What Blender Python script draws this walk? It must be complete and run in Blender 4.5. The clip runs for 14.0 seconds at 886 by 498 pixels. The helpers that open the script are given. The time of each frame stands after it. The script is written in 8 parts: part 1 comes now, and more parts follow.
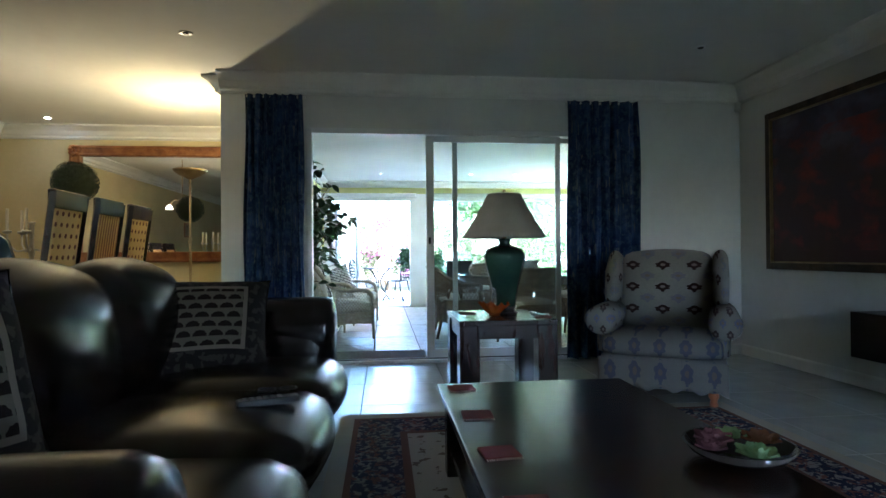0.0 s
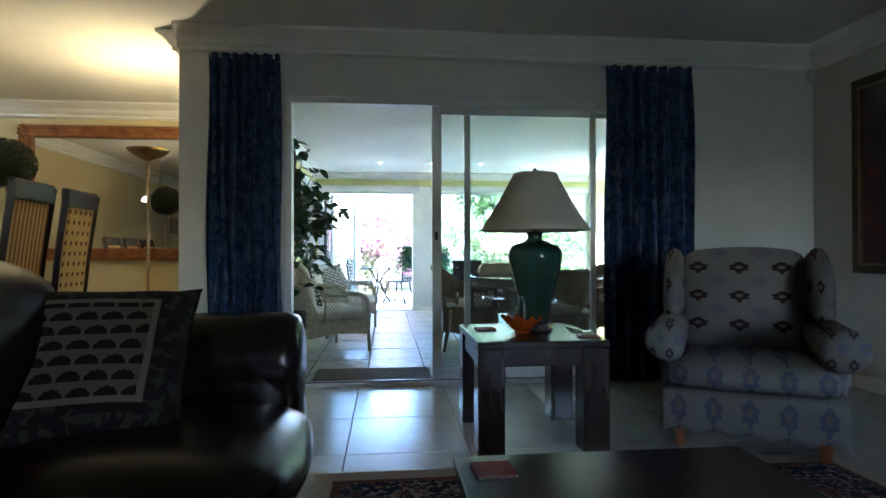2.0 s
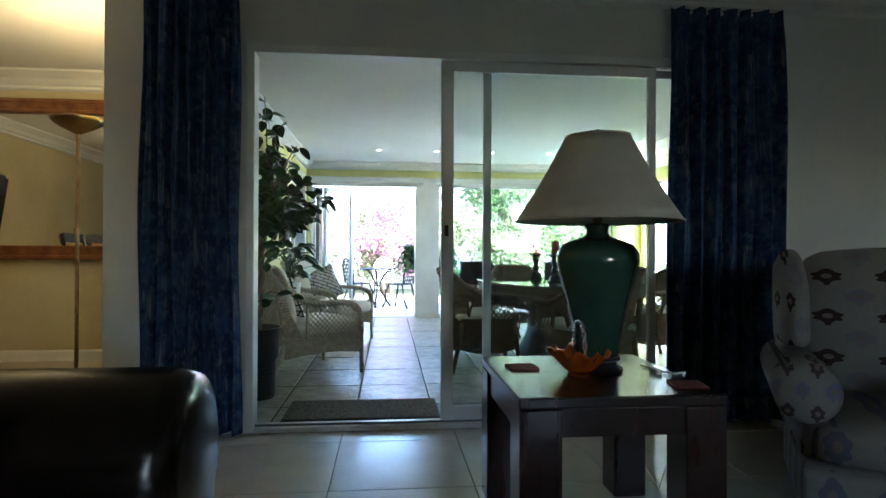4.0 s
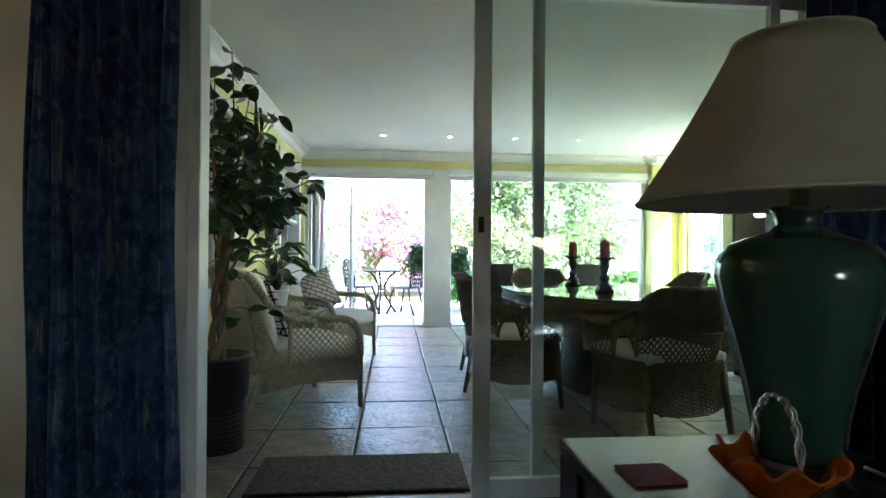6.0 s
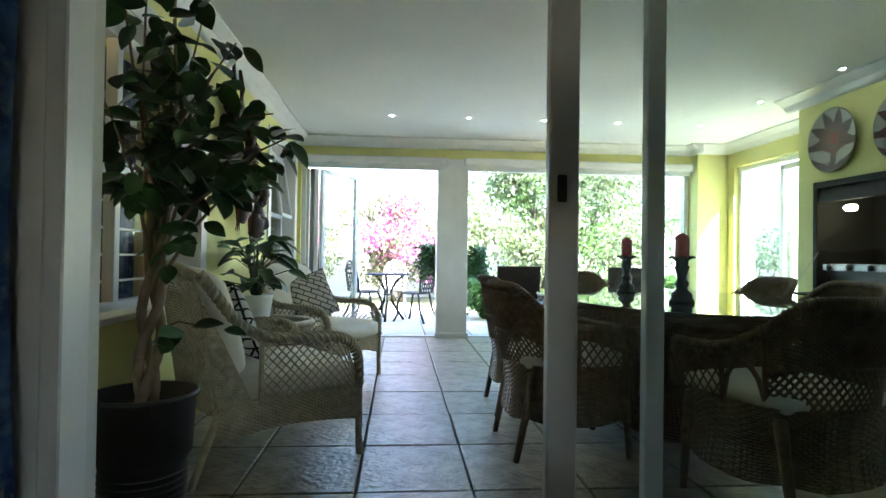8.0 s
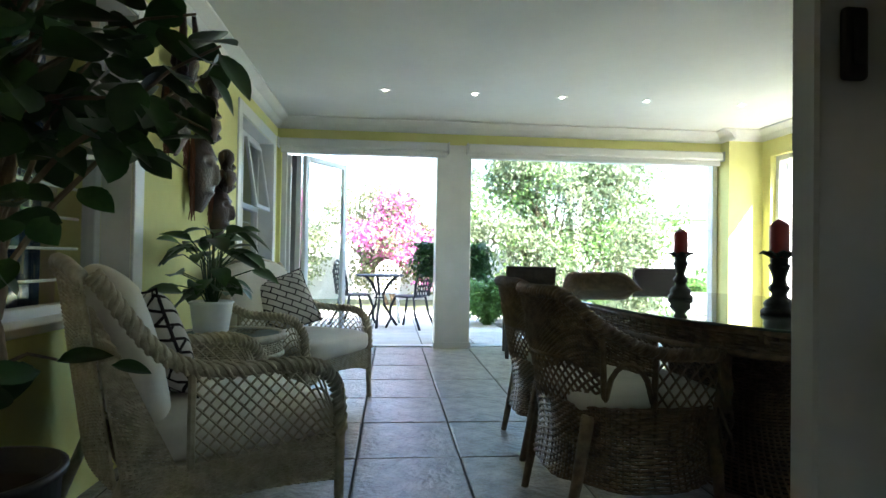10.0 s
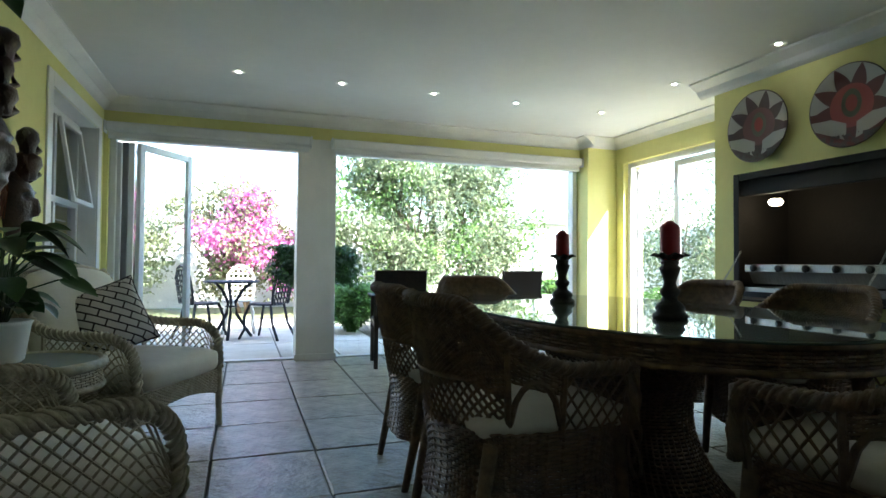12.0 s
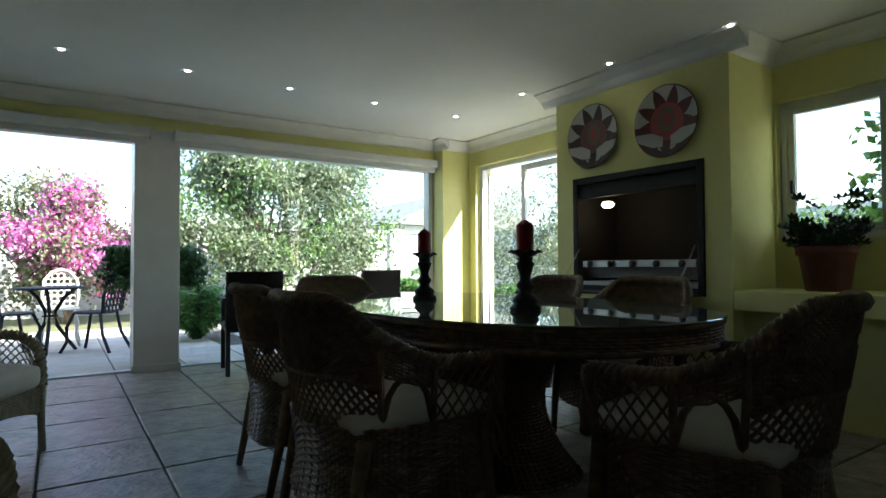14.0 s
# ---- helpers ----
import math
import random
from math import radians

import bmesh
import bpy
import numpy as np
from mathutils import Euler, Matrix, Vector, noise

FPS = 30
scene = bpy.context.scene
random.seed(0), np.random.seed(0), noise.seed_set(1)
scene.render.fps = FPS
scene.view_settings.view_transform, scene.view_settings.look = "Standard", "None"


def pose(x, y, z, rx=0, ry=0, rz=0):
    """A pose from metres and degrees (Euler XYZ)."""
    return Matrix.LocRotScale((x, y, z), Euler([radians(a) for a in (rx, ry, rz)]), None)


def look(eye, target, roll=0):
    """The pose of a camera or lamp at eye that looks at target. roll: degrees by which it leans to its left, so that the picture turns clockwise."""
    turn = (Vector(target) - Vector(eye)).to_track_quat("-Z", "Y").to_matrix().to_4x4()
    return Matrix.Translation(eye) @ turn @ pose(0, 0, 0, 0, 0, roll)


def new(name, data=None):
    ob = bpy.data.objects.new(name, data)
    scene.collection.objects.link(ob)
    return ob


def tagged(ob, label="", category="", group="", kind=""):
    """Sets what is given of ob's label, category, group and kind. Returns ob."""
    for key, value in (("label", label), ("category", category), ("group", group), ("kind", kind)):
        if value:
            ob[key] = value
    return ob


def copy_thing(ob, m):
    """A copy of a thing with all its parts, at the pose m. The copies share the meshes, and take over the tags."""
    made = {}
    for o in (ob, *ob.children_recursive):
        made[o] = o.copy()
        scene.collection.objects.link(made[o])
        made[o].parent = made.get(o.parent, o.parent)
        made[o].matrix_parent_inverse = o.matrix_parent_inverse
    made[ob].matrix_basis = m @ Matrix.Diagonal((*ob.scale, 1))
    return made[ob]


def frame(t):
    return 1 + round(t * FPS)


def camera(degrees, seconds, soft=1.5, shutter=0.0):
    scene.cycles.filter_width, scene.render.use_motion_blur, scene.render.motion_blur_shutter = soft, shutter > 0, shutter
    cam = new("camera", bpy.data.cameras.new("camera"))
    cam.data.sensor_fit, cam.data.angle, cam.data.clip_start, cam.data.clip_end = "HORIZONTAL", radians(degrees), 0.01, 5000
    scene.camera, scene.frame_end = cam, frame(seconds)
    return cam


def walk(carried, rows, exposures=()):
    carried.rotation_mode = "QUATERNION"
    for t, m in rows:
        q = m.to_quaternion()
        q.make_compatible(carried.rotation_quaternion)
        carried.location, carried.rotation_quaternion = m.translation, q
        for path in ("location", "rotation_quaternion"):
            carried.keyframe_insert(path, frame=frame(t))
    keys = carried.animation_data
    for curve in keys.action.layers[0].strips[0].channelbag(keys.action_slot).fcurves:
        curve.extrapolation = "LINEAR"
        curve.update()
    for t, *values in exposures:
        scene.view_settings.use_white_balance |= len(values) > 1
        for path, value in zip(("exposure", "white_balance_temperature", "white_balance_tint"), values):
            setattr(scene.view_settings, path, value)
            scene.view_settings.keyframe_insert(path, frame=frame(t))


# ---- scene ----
cam = camera(75.7, 14.0)
PATH = [
    (0, (0.01, 0.781, 0.997), (0.22, 2.77, 1.014), -0.4),
    (0.5, (0.012, 0.971, 0.991), (0.219, 2.96, 1.008), -0.3),
    (1, (0.057, 1.215, 0.989), (0.261, 3.204, 1.005), -0.2),
    (1.5, (0.07, 1.478, 0.989), (0.269, 3.469, 1.003), -0.2),
    (2, (0.063, 1.753, 0.989), (0.263, 3.743, 1.003), -0.1),
    (4.5, (0.118, 3.052, 0.999), (0.306, 5.043, 1.011), 0.3),
    (5, (0.087, 3.309, 1.011), (0.271, 5.3, 1.022), 0.3),
    (5.5, (0.075, 3.557, 1.009), (0.259, 5.548, 1.022), 0.3),
    (6, (0.095, 3.81, 1.009), (0.272, 5.802, 1.021), 0.4),
    (6.5, (0.081, 4.047, 0.994), (0.246, 6.04, 1.011), 0.6),
    (7, (0.067, 4.258, 0.987), (0.229, 6.251, 1.007), 0.7),
    (7.5, (0.088, 4.514, 0.982), (0.248, 6.508, 1.002), 0.8),
    (8, (0.077, 4.762, 0.961), (0.23, 6.755, 0.989), 0.8),
    (10.5, (0.056, 5.722, 0.933), (0.266, 7.711, 0.969), 1.0),
    (11, (0.077, 5.833, 0.936), (0.404, 7.806, 0.975), 0.9),
    (11.5, (0.069, 5.893, 0.934), (0.547, 7.835, 0.979), 0.7),
    (12, (0.041, 5.92, 0.936), (0.702, 7.807, 0.987), 0.5),
    (12.5, (0.019, 5.928, 0.934), (0.833, 7.754, 0.985), 0.3),
    (13, (-0.003, 5.925, 0.93), (0.93, 7.693, 0.982), 0.1),
    (13.5, (-0.01, 5.921, 0.931), (1.021, 7.634, 0.982), -0.1),
    (14, (-0.014, 5.929, 0.926), (1.103, 7.587, 0.979), -0.3),
]
# exposure follows the clip's own automatic gain
EXPOSURES = [(0.0, 5.05, 5150, 8), (2.0, 4.8, 5250, 8), (4.5, 4.45, 5750, 7), (6.5, 4.25, 6100, 6), (8.0, 4.05, 6150, 6), (10.5, 3.5, 6150, 6), (12.0, 3.1, 6150, 6), (14.0, 2.22, 6150, 6)]
walk(cam, [(t, look(eye, target, roll)) for t, eye, target, roll in PATH], EXPOSURES)

# ---- world, sun and lamps ----
world = bpy.data.worlds.new("sky")
world.use_nodes = True
scene.world = world
wn = world.node_tree.nodes
sky = wn.new("ShaderNodeTexSky")
sky.sky_type = "NISHITA"
sky.sun_disc = False
SUN_ELEV, SUN_AZ = 42.0, 139.0      # azimuth clockwise from +y
sky.sun_elevation = radians(SUN_ELEV)
sky.sun_rotation = radians(SUN_AZ)
wn["Background"].inputs[1].default_value = 0.15
world.node_tree.links.new(sky.outputs[0], wn["Background"].inputs[0])

sun_data = bpy.data.lights.new("sun", "SUN")
sun_data.energy, sun_data.angle, sun_data.color = 5.0, radians(0.5), (1.0, 0.95, 0.87)
sun = new("sun", sun_data)
sun_dir = Vector((math.sin(radians(SUN_AZ)) * math.cos(radians(SUN_ELEV)), math.cos(radians(SUN_AZ)) * math.cos(radians(SUN_ELEV)), math.sin(radians(SUN_ELEV))))
sun.matrix_world = look(sun_dir * 40, (0, 0, 0))


def point_light(name, at, power, color, r=0.03):
    d = bpy.data.lights.new(name, "POINT")
    d.energy, d.color, d.shadow_soft_size = power, color, r
    ob = new(name, d)
    ob.location = at
    return ob


UPLIGHTER = (-1.905, 6.72)
point_light("uplighter_bulb", (UPLIGHTER[0], UPLIGHTER[1], 1.835), 2.1, (1.0, 0.72, 0.36), 0.03)
point_light("chandelier_bulb", (-3.35, 5.7, 1.78), 0.2, (1.0, 0.72, 0.38), 0.03)
point_light("braai_bulb", (3.56, 8.905, 1.335), 0.12, (1.0, 0.75, 0.45), 0.03)

# ---- materials ----


def mat(name, color, rough=0.6, metal=0.0, color2=None, scale=8.0, detail=4.0, bump=0.0, bump_scale=None, spec=0.5, coords="Object", stretch=None, coat=0.0, per_object=0.0):
    """A surface that varies between two tones at two scales, with fine relief."""
    m = bpy.data.materials.new(name)
    m.use_nodes = True
    nt = m.node_tree
    b = nt.nodes["Principled BSDF"]
    b.inputs["Roughness"].default_value, b.inputs["Metallic"].default_value = rough, metal
    b.inputs["Specular IOR Level"].default_value, b.inputs["Coat Weight"].default_value = spec, coat
    tc = nt.nodes.new("ShaderNodeTexCoord")
    mp = nt.nodes.new("ShaderNodeMapping")
    mp.inputs["Scale"].default_value = stretch or (1, 1, 1)
    nt.links.new(tc.outputs[coords], mp.inputs[0])
    c2 = color2 or tuple(c * 0.8 for c in color)
    n1, n2 = nt.nodes.new("ShaderNodeTexNoise"), nt.nodes.new("ShaderNodeTexNoise")
    n1.inputs["Scale"].default_value, n1.inputs["Detail"].default_value = scale, detail
    n2.inputs["Scale"].default_value, n2.inputs["Detail"].default_value = scale * 9, 3
    for n in (n1, n2):
        nt.links.new(mp.outputs[0], n.inputs["Vector"])
    add = nt.nodes.new("ShaderNodeMath")
    add.operation = "MULTIPLY_ADD"
    add.inputs[1].default_value = 0.35
    nt.links.new(n2.outputs["Fac"], add.inputs[0])
    nt.links.new(n1.outputs["Fac"], add.inputs[2])
    ramp = nt.nodes.new("ShaderNodeValToRGB")
    ramp.color_ramp.elements[0].position, ramp.color_ramp.elements[1].position = 0.45, 0.9
    ramp.color_ramp.elements[0].color, ramp.color_ramp.elements[1].color = (*c2, 1), (*color, 1)
    nt.links.new(add.outputs[0], ramp.inputs[0])
    out = ramp.outputs[0]
    if per_object:
        oi = nt.nodes.new("ShaderNodeObjectInfo")
        mr = nt.nodes.new("ShaderNodeMapRange")
        mr.inputs[3].default_value, mr.inputs[4].default_value = 1 - per_object, 1 + per_object
        nt.links.new(oi.outputs["Random"], mr.inputs[0])
        hs = nt.nodes.new("ShaderNodeHueSaturation")
        nt.links.new(mr.outputs[0], hs.inputs["Value"])
        nt.links.new(out, hs.inputs["Color"])
        out = hs.outputs[0]
    nt.links.new(out, b.inputs["Base Color"])
    if bump:
        bn = nt.nodes.new("ShaderNodeTexNoise")
        bn.inputs["Scale"].default_value, bn.inputs["Detail"].default_value = bump_scale or scale * 6, 5
        nt.links.new(mp.outputs[0], bn.inputs["Vector"])
        bp = nt.nodes.new("ShaderNodeBump")
        bp.inputs["Strength"].default_value, bp.inputs["Distance"].default_value = bump, 0.01
        nt.links.new(bn.outputs["Fac"], bp.inputs["Height"])
        nt.links.new(bp.outputs[0], b.inputs["Normal"])
    return m


def nd(nt, kind, a=None, b=None, c=None):
    """A maths node with numbers or sockets as inputs."""
    n = nt.nodes.new("ShaderNodeMath")
    n.operation = kind
    for i, v in enumerate((a, b, c)):
        if v is None:
            continue
        if isinstance(v, (int, float)):
            n.inputs[i].default_value = v
        else:
            nt.links.new(v, n.inputs[i])
    return n.outputs[0]


def mix(nt, fac, a, b):
    n = nt.nodes.new("ShaderNodeMix")
    n.data_type = "RGBA"
    nt.links.new(fac, n.inputs[0])
    for s, v in ((n.inputs[6], a), (n.inputs[7], b)):
        if isinstance(v, tuple):
            s.default_value = (*v, 1)
        else:
            nt.links.new(v, s)
    return n.outputs[2]


def uv_xy(nt):
    tc = nt.nodes.new("ShaderNodeTexCoord")
    sp = nt.nodes.new("ShaderNodeSeparateXYZ")
    nt.links.new(tc.outputs["UV"], sp.inputs[0])
    return sp.outputs[0], sp.outputs[1]


def glass(name, color=(0.97, 0.99, 0.98), rough=0.0):
    """Thin pane: mostly clear, with a Fresnel reflection."""
    m = bpy.data.materials.new(name)
    m.use_nodes = True
    nt = m.node_tree
    nt.nodes.clear()
    o = nt.nodes.new("ShaderNodeOutputMaterial")
    t, g, x, f = (nt.nodes.new("ShaderNode" + k) for k in ("BsdfTransparent", "BsdfGlossy", "MixShader", "LayerWeight"))
    t.inputs[0].default_value = (*color, 1)
    g.inputs["Roughness"].default_value = rough
    gloss = nd(nt, "MULTIPLY_ADD", nd(nt, "POWER", f.outputs["Facing"], 5.0), 0.9, 0.03)
    for a, b in ((gloss, x.inputs[0]), (t.outputs[0], x.inputs[1]), (g.outputs[0], x.inputs[2]), (x.outputs[0], o.inputs[0])):
        nt.links.new(a, b)
    return m


def emit(name, color, strength):
    m = bpy.data.materials.new(name)
    m.use_nodes = True
    b = m.node_tree.nodes["Principled BSDF"]
    b.inputs["Base Color"].default_value = (*color, 1)
    b.inputs["Emission Color"].default_value, b.inputs["Emission Strength"].default_value = (*color, 1), strength
    return m


M_white_wall = mat("painted_wall", (0.68, 0.68, 0.66), 0.85, color2=(0.6, 0.6, 0.58), scale=2, bump=0.08, bump_scale=60)
M_cream_wall = mat("dining_wall_paint", (0.58, 0.5, 0.3), 0.85, color2=(0.5, 0.43, 0.25), scale=2, bump=0.08, bump_scale=60)
M_yellow_wall = mat("yellow_wall_paint", (0.76, 0.735, 0.31), 0.8, color2=(0.69, 0.665, 0.265), scale=2, bump=0.1, bump_scale=55)
M_ceiling = mat("ceiling_paint", (0.76, 0.76, 0.74), 0.9, color2=(0.7, 0.7, 0.68), scale=1.2, bump=0.05, bump_scale=80)
M_topiary = mat("clipped_dark_foliage", (0.014, 0.03, 0.012), 0.6, color2=(0.007, 0.016, 0.006), scale=30, bump=0.6)
M_trim = mat("white_gloss_paint", (0.78, 0.78, 0.76), 0.4, color2=(0.7, 0.7, 0.68), scale=5)
M_alu = mat("white_powder_coated_aluminium", (0.72, 0.73, 0.74), 0.35, color2=(0.66, 0.67, 0.68), scale=6)
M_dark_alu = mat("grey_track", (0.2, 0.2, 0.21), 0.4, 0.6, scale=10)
M_glass = glass("window_glass")
M_door_glass = glass("tinted_door_glass", (0.93, 0.965, 0.95))
M_mirror = mat("mirror_silver", (0.9, 0.9, 0.9), 0.02, 1.0, color2=(0.87, 0.87, 0.87), scale=3)
M_lr_tile = mat("porcelain_floor_tile", (0.52, 0.52, 0.49), 0.22, color2=(0.44, 0.44, 0.41), scale=5, bump=0.03, per_object=0.04)
M_sun_tile = mat("textured_stone_tile", (0.47, 0.43, 0.37), 0.3, color2=(0.18, 0.155, 0.125), scale=9, detail=9, bump=1.0, bump_scale=30, per_object=0.14)
M_grout = mat("grout", (0.13, 0.12, 0.1), 0.9, scale=30, bump=0.3)
M_paver = mat("concrete_paver", (0.56, 0.53, 0.48), 0.85, color2=(0.45, 0.42, 0.38), scale=4, bump=0.3, bump_scale=60, per_object=0.07)
M_leather = mat("dark_brown_leather", (0.009, 0.0055, 0.0045), 0.23, color2=(0.006, 0.0035, 0.003), scale=4, bump=0.05, bump_scale=220, spec=0.38)
M_dark_wood = mat("dark_mahogany", (0.03, 0.012, 0.009), 0.24, color2=(0.017, 0.007, 0.005), scale=3, stretch=(9, 1, 1), bump=0.04, spec=0.55)
M_wicker_dark = mat("brown_wicker", (0.25, 0.17, 0.1), 0.48, color2=(0.11, 0.072, 0.042), scale=30, bump=0.3)
M_wicker_light = mat("washed_wicker", (0.56, 0.51, 0.38), 0.6, color2=(0.36, 0.31, 0.21), scale=30, bump=0.3)
M_cushion = mat("cream_cushion_fabric", (0.7, 0.66, 0.57), 0.9, color2=(0.62, 0.58, 0.49), scale=8, bump=0.25, bump_scale=14)
M_black = mat("black_plastic", (0.02, 0.02, 0.021), 0.45, scale=12, bump=0.1)
M_pot_terra = mat("terracotta", (0.15, 0.042, 0.03), 0.75, color2=(0.09, 0.028, 0.022), scale=9, bump=0.2)
M_leaf = mat("glossy_dark_leaf", (0.055, 0.12, 0.03), 0.33, color2=(0.025, 0.065, 0.02), scale=7, per_object=0.35)
M_bark = mat("pale_bark", (0.25, 0.18, 0.12), 0.85, color2=(0.14, 0.1, 0.07), scale=14, bump=0.5)
M_soil = mat("potting_soil", (0.03, 0.022, 0.016), 0.95, scale=40, bump=0.6)
M_steel = mat("brushed_steel", (0.55, 0.55, 0.54), 0.3, 1.0, color2=(0.42, 0.42, 0.41), scale=20, stretch=(1, 8, 1))
M_brass = mat("antique_brass", (0.42, 0.32, 0.18), 0.35, 1.0, color2=(0.25, 0.18, 0.1), scale=9)
M_soot = mat("sooty_black_steel", (0.012, 0.011, 0.01), 0.75, 0.0, color2=(0.006, 0.006, 0.006), scale=6, bump=0.2)
M_green_glaze = mat("green_crackle_glaze", (0.036, 0.085, 0.062), 0.14, color2=(0.024, 0.06, 0.044), scale=5, spec=0.6)
M_red_wax = mat("red_candle_wax", (0.36, 0.02, 0.018), 0.4, color2=(0.25, 0.015, 0.012), scale=6)
M_iron_dark = mat("patinated_dark_iron", (0.05, 0.048, 0.042), 0.5, 0.5, color2=(0.02, 0.02, 0.018), scale=16, bump=0.3)

# ---- mesh helpers ----


def obj(name, bm, material, smooth=False):
    me = bpy.data.meshes.new(name)
    bm.to_mesh(me)
    bm.free()
    me.materials.append(material)
    if smooth:
        me.polygons.foreach_set("use_smooth", [True] * len(me.polygons))
    return new(name, me)


def part(name, bm, material, parent, label="", smooth=False):
    ob = obj(name, bm, material, smooth)
    ob.parent = parent
    return tagged(ob, label)


def thing(name, label, category, at=(0, 0, 0), rz=0.0, group=""):
    ob = new(name)
    ob.matrix_world = pose(*at, 0, 0, rz)
    return tagged(ob, label, category, group)


def structure(name, bm, material, label, smooth=False):
    return tagged(obj(name, bm, material, smooth), label, kind="structure")


def share(name, data, parent, m):
    """One more piece on a mesh that others use too."""
    ob = new(name, data)
    ob.parent = parent
    ob.matrix_basis = m
    return ob


def box(bm, x0, x1, y0, y1, z0, z1, bevel=0.0, seg=2):
    r = bmesh.ops.create_cube(bm, size=1.0, matrix=Matrix.Translation(((x0 + x1) / 2, (y0 + y1) / 2, (z0 + z1) / 2)) @ Matrix.Diagonal((abs(x1 - x0), abs(y1 - y0), abs(z1 - z0), 1)))
    if bevel:
        edges = list({e for v in r["verts"] for e in v.link_edges})
        bmesh.ops.bevel(bm, geom=edges, offset=bevel, segments=seg, affect="EDGES", profile=0.5)
    return bm


def new_box(*a, **k):
    return box(bmesh.new(), *a, **k)


def lathe(bm, profile, seg=28, at=(0, 0, 0), squash=1.0):
    """Turns a profile of (radius, height) round z."""
    rings = []
    for r, z in profile:
        rings.append([bm.verts.new((at[0] + r * math.cos(2 * math.pi * i / seg), at[1] + squash * r * math.sin(2 * math.pi * i / seg), at[2] + z)) for i in range(seg)])
    for a, b in zip(rings, rings[1:]):
        for i in range(seg):
            j = (i + 1) % seg
            bm.faces.new((a[i], a[j], b[j], b[i]))
    for ring, flip in ((rings[0], True), (rings[-1], False)):
        if profile[0 if flip else -1][0] > 1e-4:
            bm.faces.new(ring[::-1] if flip else ring)
    return bm


def tube(bm, pts, r, seg=6, closed=False, r_end=None, cap=True):
    """A round strand along points."""
    pts = [Vector(p) for p in pts]
    n = len(pts)
    rings = []
    up = Vector((0, 0, 1))
    for i, p in enumerate(pts):
        a = pts[i - 1] if (i or closed) else p
        b = pts[(i + 1) % n] if (i < n - 1 or closed) else p
        d = (b - a)
        d = d.normalized() if d.length > 1e-9 else Vector((0, 0, 1))
        s = d.cross(up)
        if s.length < 0.05:
            s = d.cross(Vector((1, 0, 0)))
        s.normalize()
        u = s.cross(d).normalized()
        rr = r if r_end is None else r + (r_end - r) * i / max(1, n - 1)
        rings.append([bm.verts.new(p + (s * math.cos(2 * math.pi * k / seg) + u * math.sin(2 * math.pi * k / seg)) * rr) for k in range(seg)])
    for i in range(n if closed else n - 1):
        a, b = rings[i], rings[(i + 1) % n]
        for k in range(seg):
            j = (k + 1) % seg
            bm.faces.new((a[k], a[j], b[j], b[k]))
    if cap and not closed:
        bm.faces.new(rings[0][::-1])
        bm.faces.new(rings[-1])
    return bm


def sheet(bm, fn, nu, nv, uv=True, closed_u=False):
    """A grid surface from fn(u, v), with u and v from 0 to 1, and UVs of the same."""
    lay = bm.loops.layers.uv.verify()
    vs = [[bm.verts.new(fn(i / nu, j / nv)) for j in range(nv + 1)] for i in range(nu if closed_u else nu + 1)]
    for i in range(nu):
        for j in range(nv):
            i2 = (i + 1) % len(vs)
            f = bm.faces.new((vs[i][j], vs[i2][j], vs[i2][j + 1], vs[i][j + 1]))
            for l, c in zip(f.loops, ((i, j), (i + 1, j), (i + 1, j + 1), (i, j + 1))):
                l[lay].uv = (c[0] / nu, c[1] / nv)
    return bm


def cushion(w, h, t, n=18, power=0.55, sag=0.0):
    """A stuffed square pillow, upright in x-z, its front towards -y, with pinched corners."""
    bm = bmesh.new()

    def side(s):
        def fn(u, v):
            a, b = 2 * u - 1, 2 * v - 1
            fat = max(0.0, (1 - a ** 4) * (1 - b ** 4)) ** power
            pinch = 1 - 0.07 * (1 - abs(a) ** 3) * abs(b) ** 3 - 0.07 * (1 - abs(b) ** 3) * abs(a) ** 3
            wob = noise.noise((a * 1.6 + s, b * 1.6, w * 7)) * 0.16
            return Vector((a * w / 2 * pinch, s * t / 2 * fat * (1 + wob), (b * pinch + 1) * h / 2 - sag * (1 - a * a) * b))
        return fn
    sheet(bm, side(-1), n, n)
    sheet(bm, lambda u, v: side(1)(1 - u, v), n, n)
    bmesh.ops.remove_doubles(bm, verts=bm.verts, dist=0.0015)
    return bm


def soft_box(x0, x1, y0, y1, z0, z1, r=0.06, puff=0.03):
    """An upholstered block: rounded edges and slightly swollen faces."""
    bm = new_box(x0, x1, y0, y1, z0, z1)
    bmesh.ops.subdivide_edges(bm, edges=bm.edges, cuts=9, use_grid_fill=True)
    c = Vector(((x0 + x1) / 2, (y0 + y1) / 2, (z0 + z1) / 2))
    half = Vector((abs(x1 - x0) / 2, abs(y1 - y0) / 2, abs(z1 - z0) / 2))
    for v in bm.verts:
        d = v.co - c
        core = Vector([max(-(half[i] - r), min(half[i] - r, d[i])) for i in range(3)])
        over = d - core
        if over.length > 1e-6:
            q = core + over.normalized() * r
        else:
            q = d
        sw = Vector([q[i] / max(half[i], 1e-6) for i in range(3)])
        for i in range(3):
            j, k = (i + 1) % 3, (i + 2) % 3
            q[i] += puff * (q[i] / half[i]) * max(0, 1 - sw[j] ** 2) * max(0, 1 - sw[k] ** 2)
        wob = noise.noise((c + q) * 4) * 0.006
        v.co = c + q * (1 + wob)
    return bm


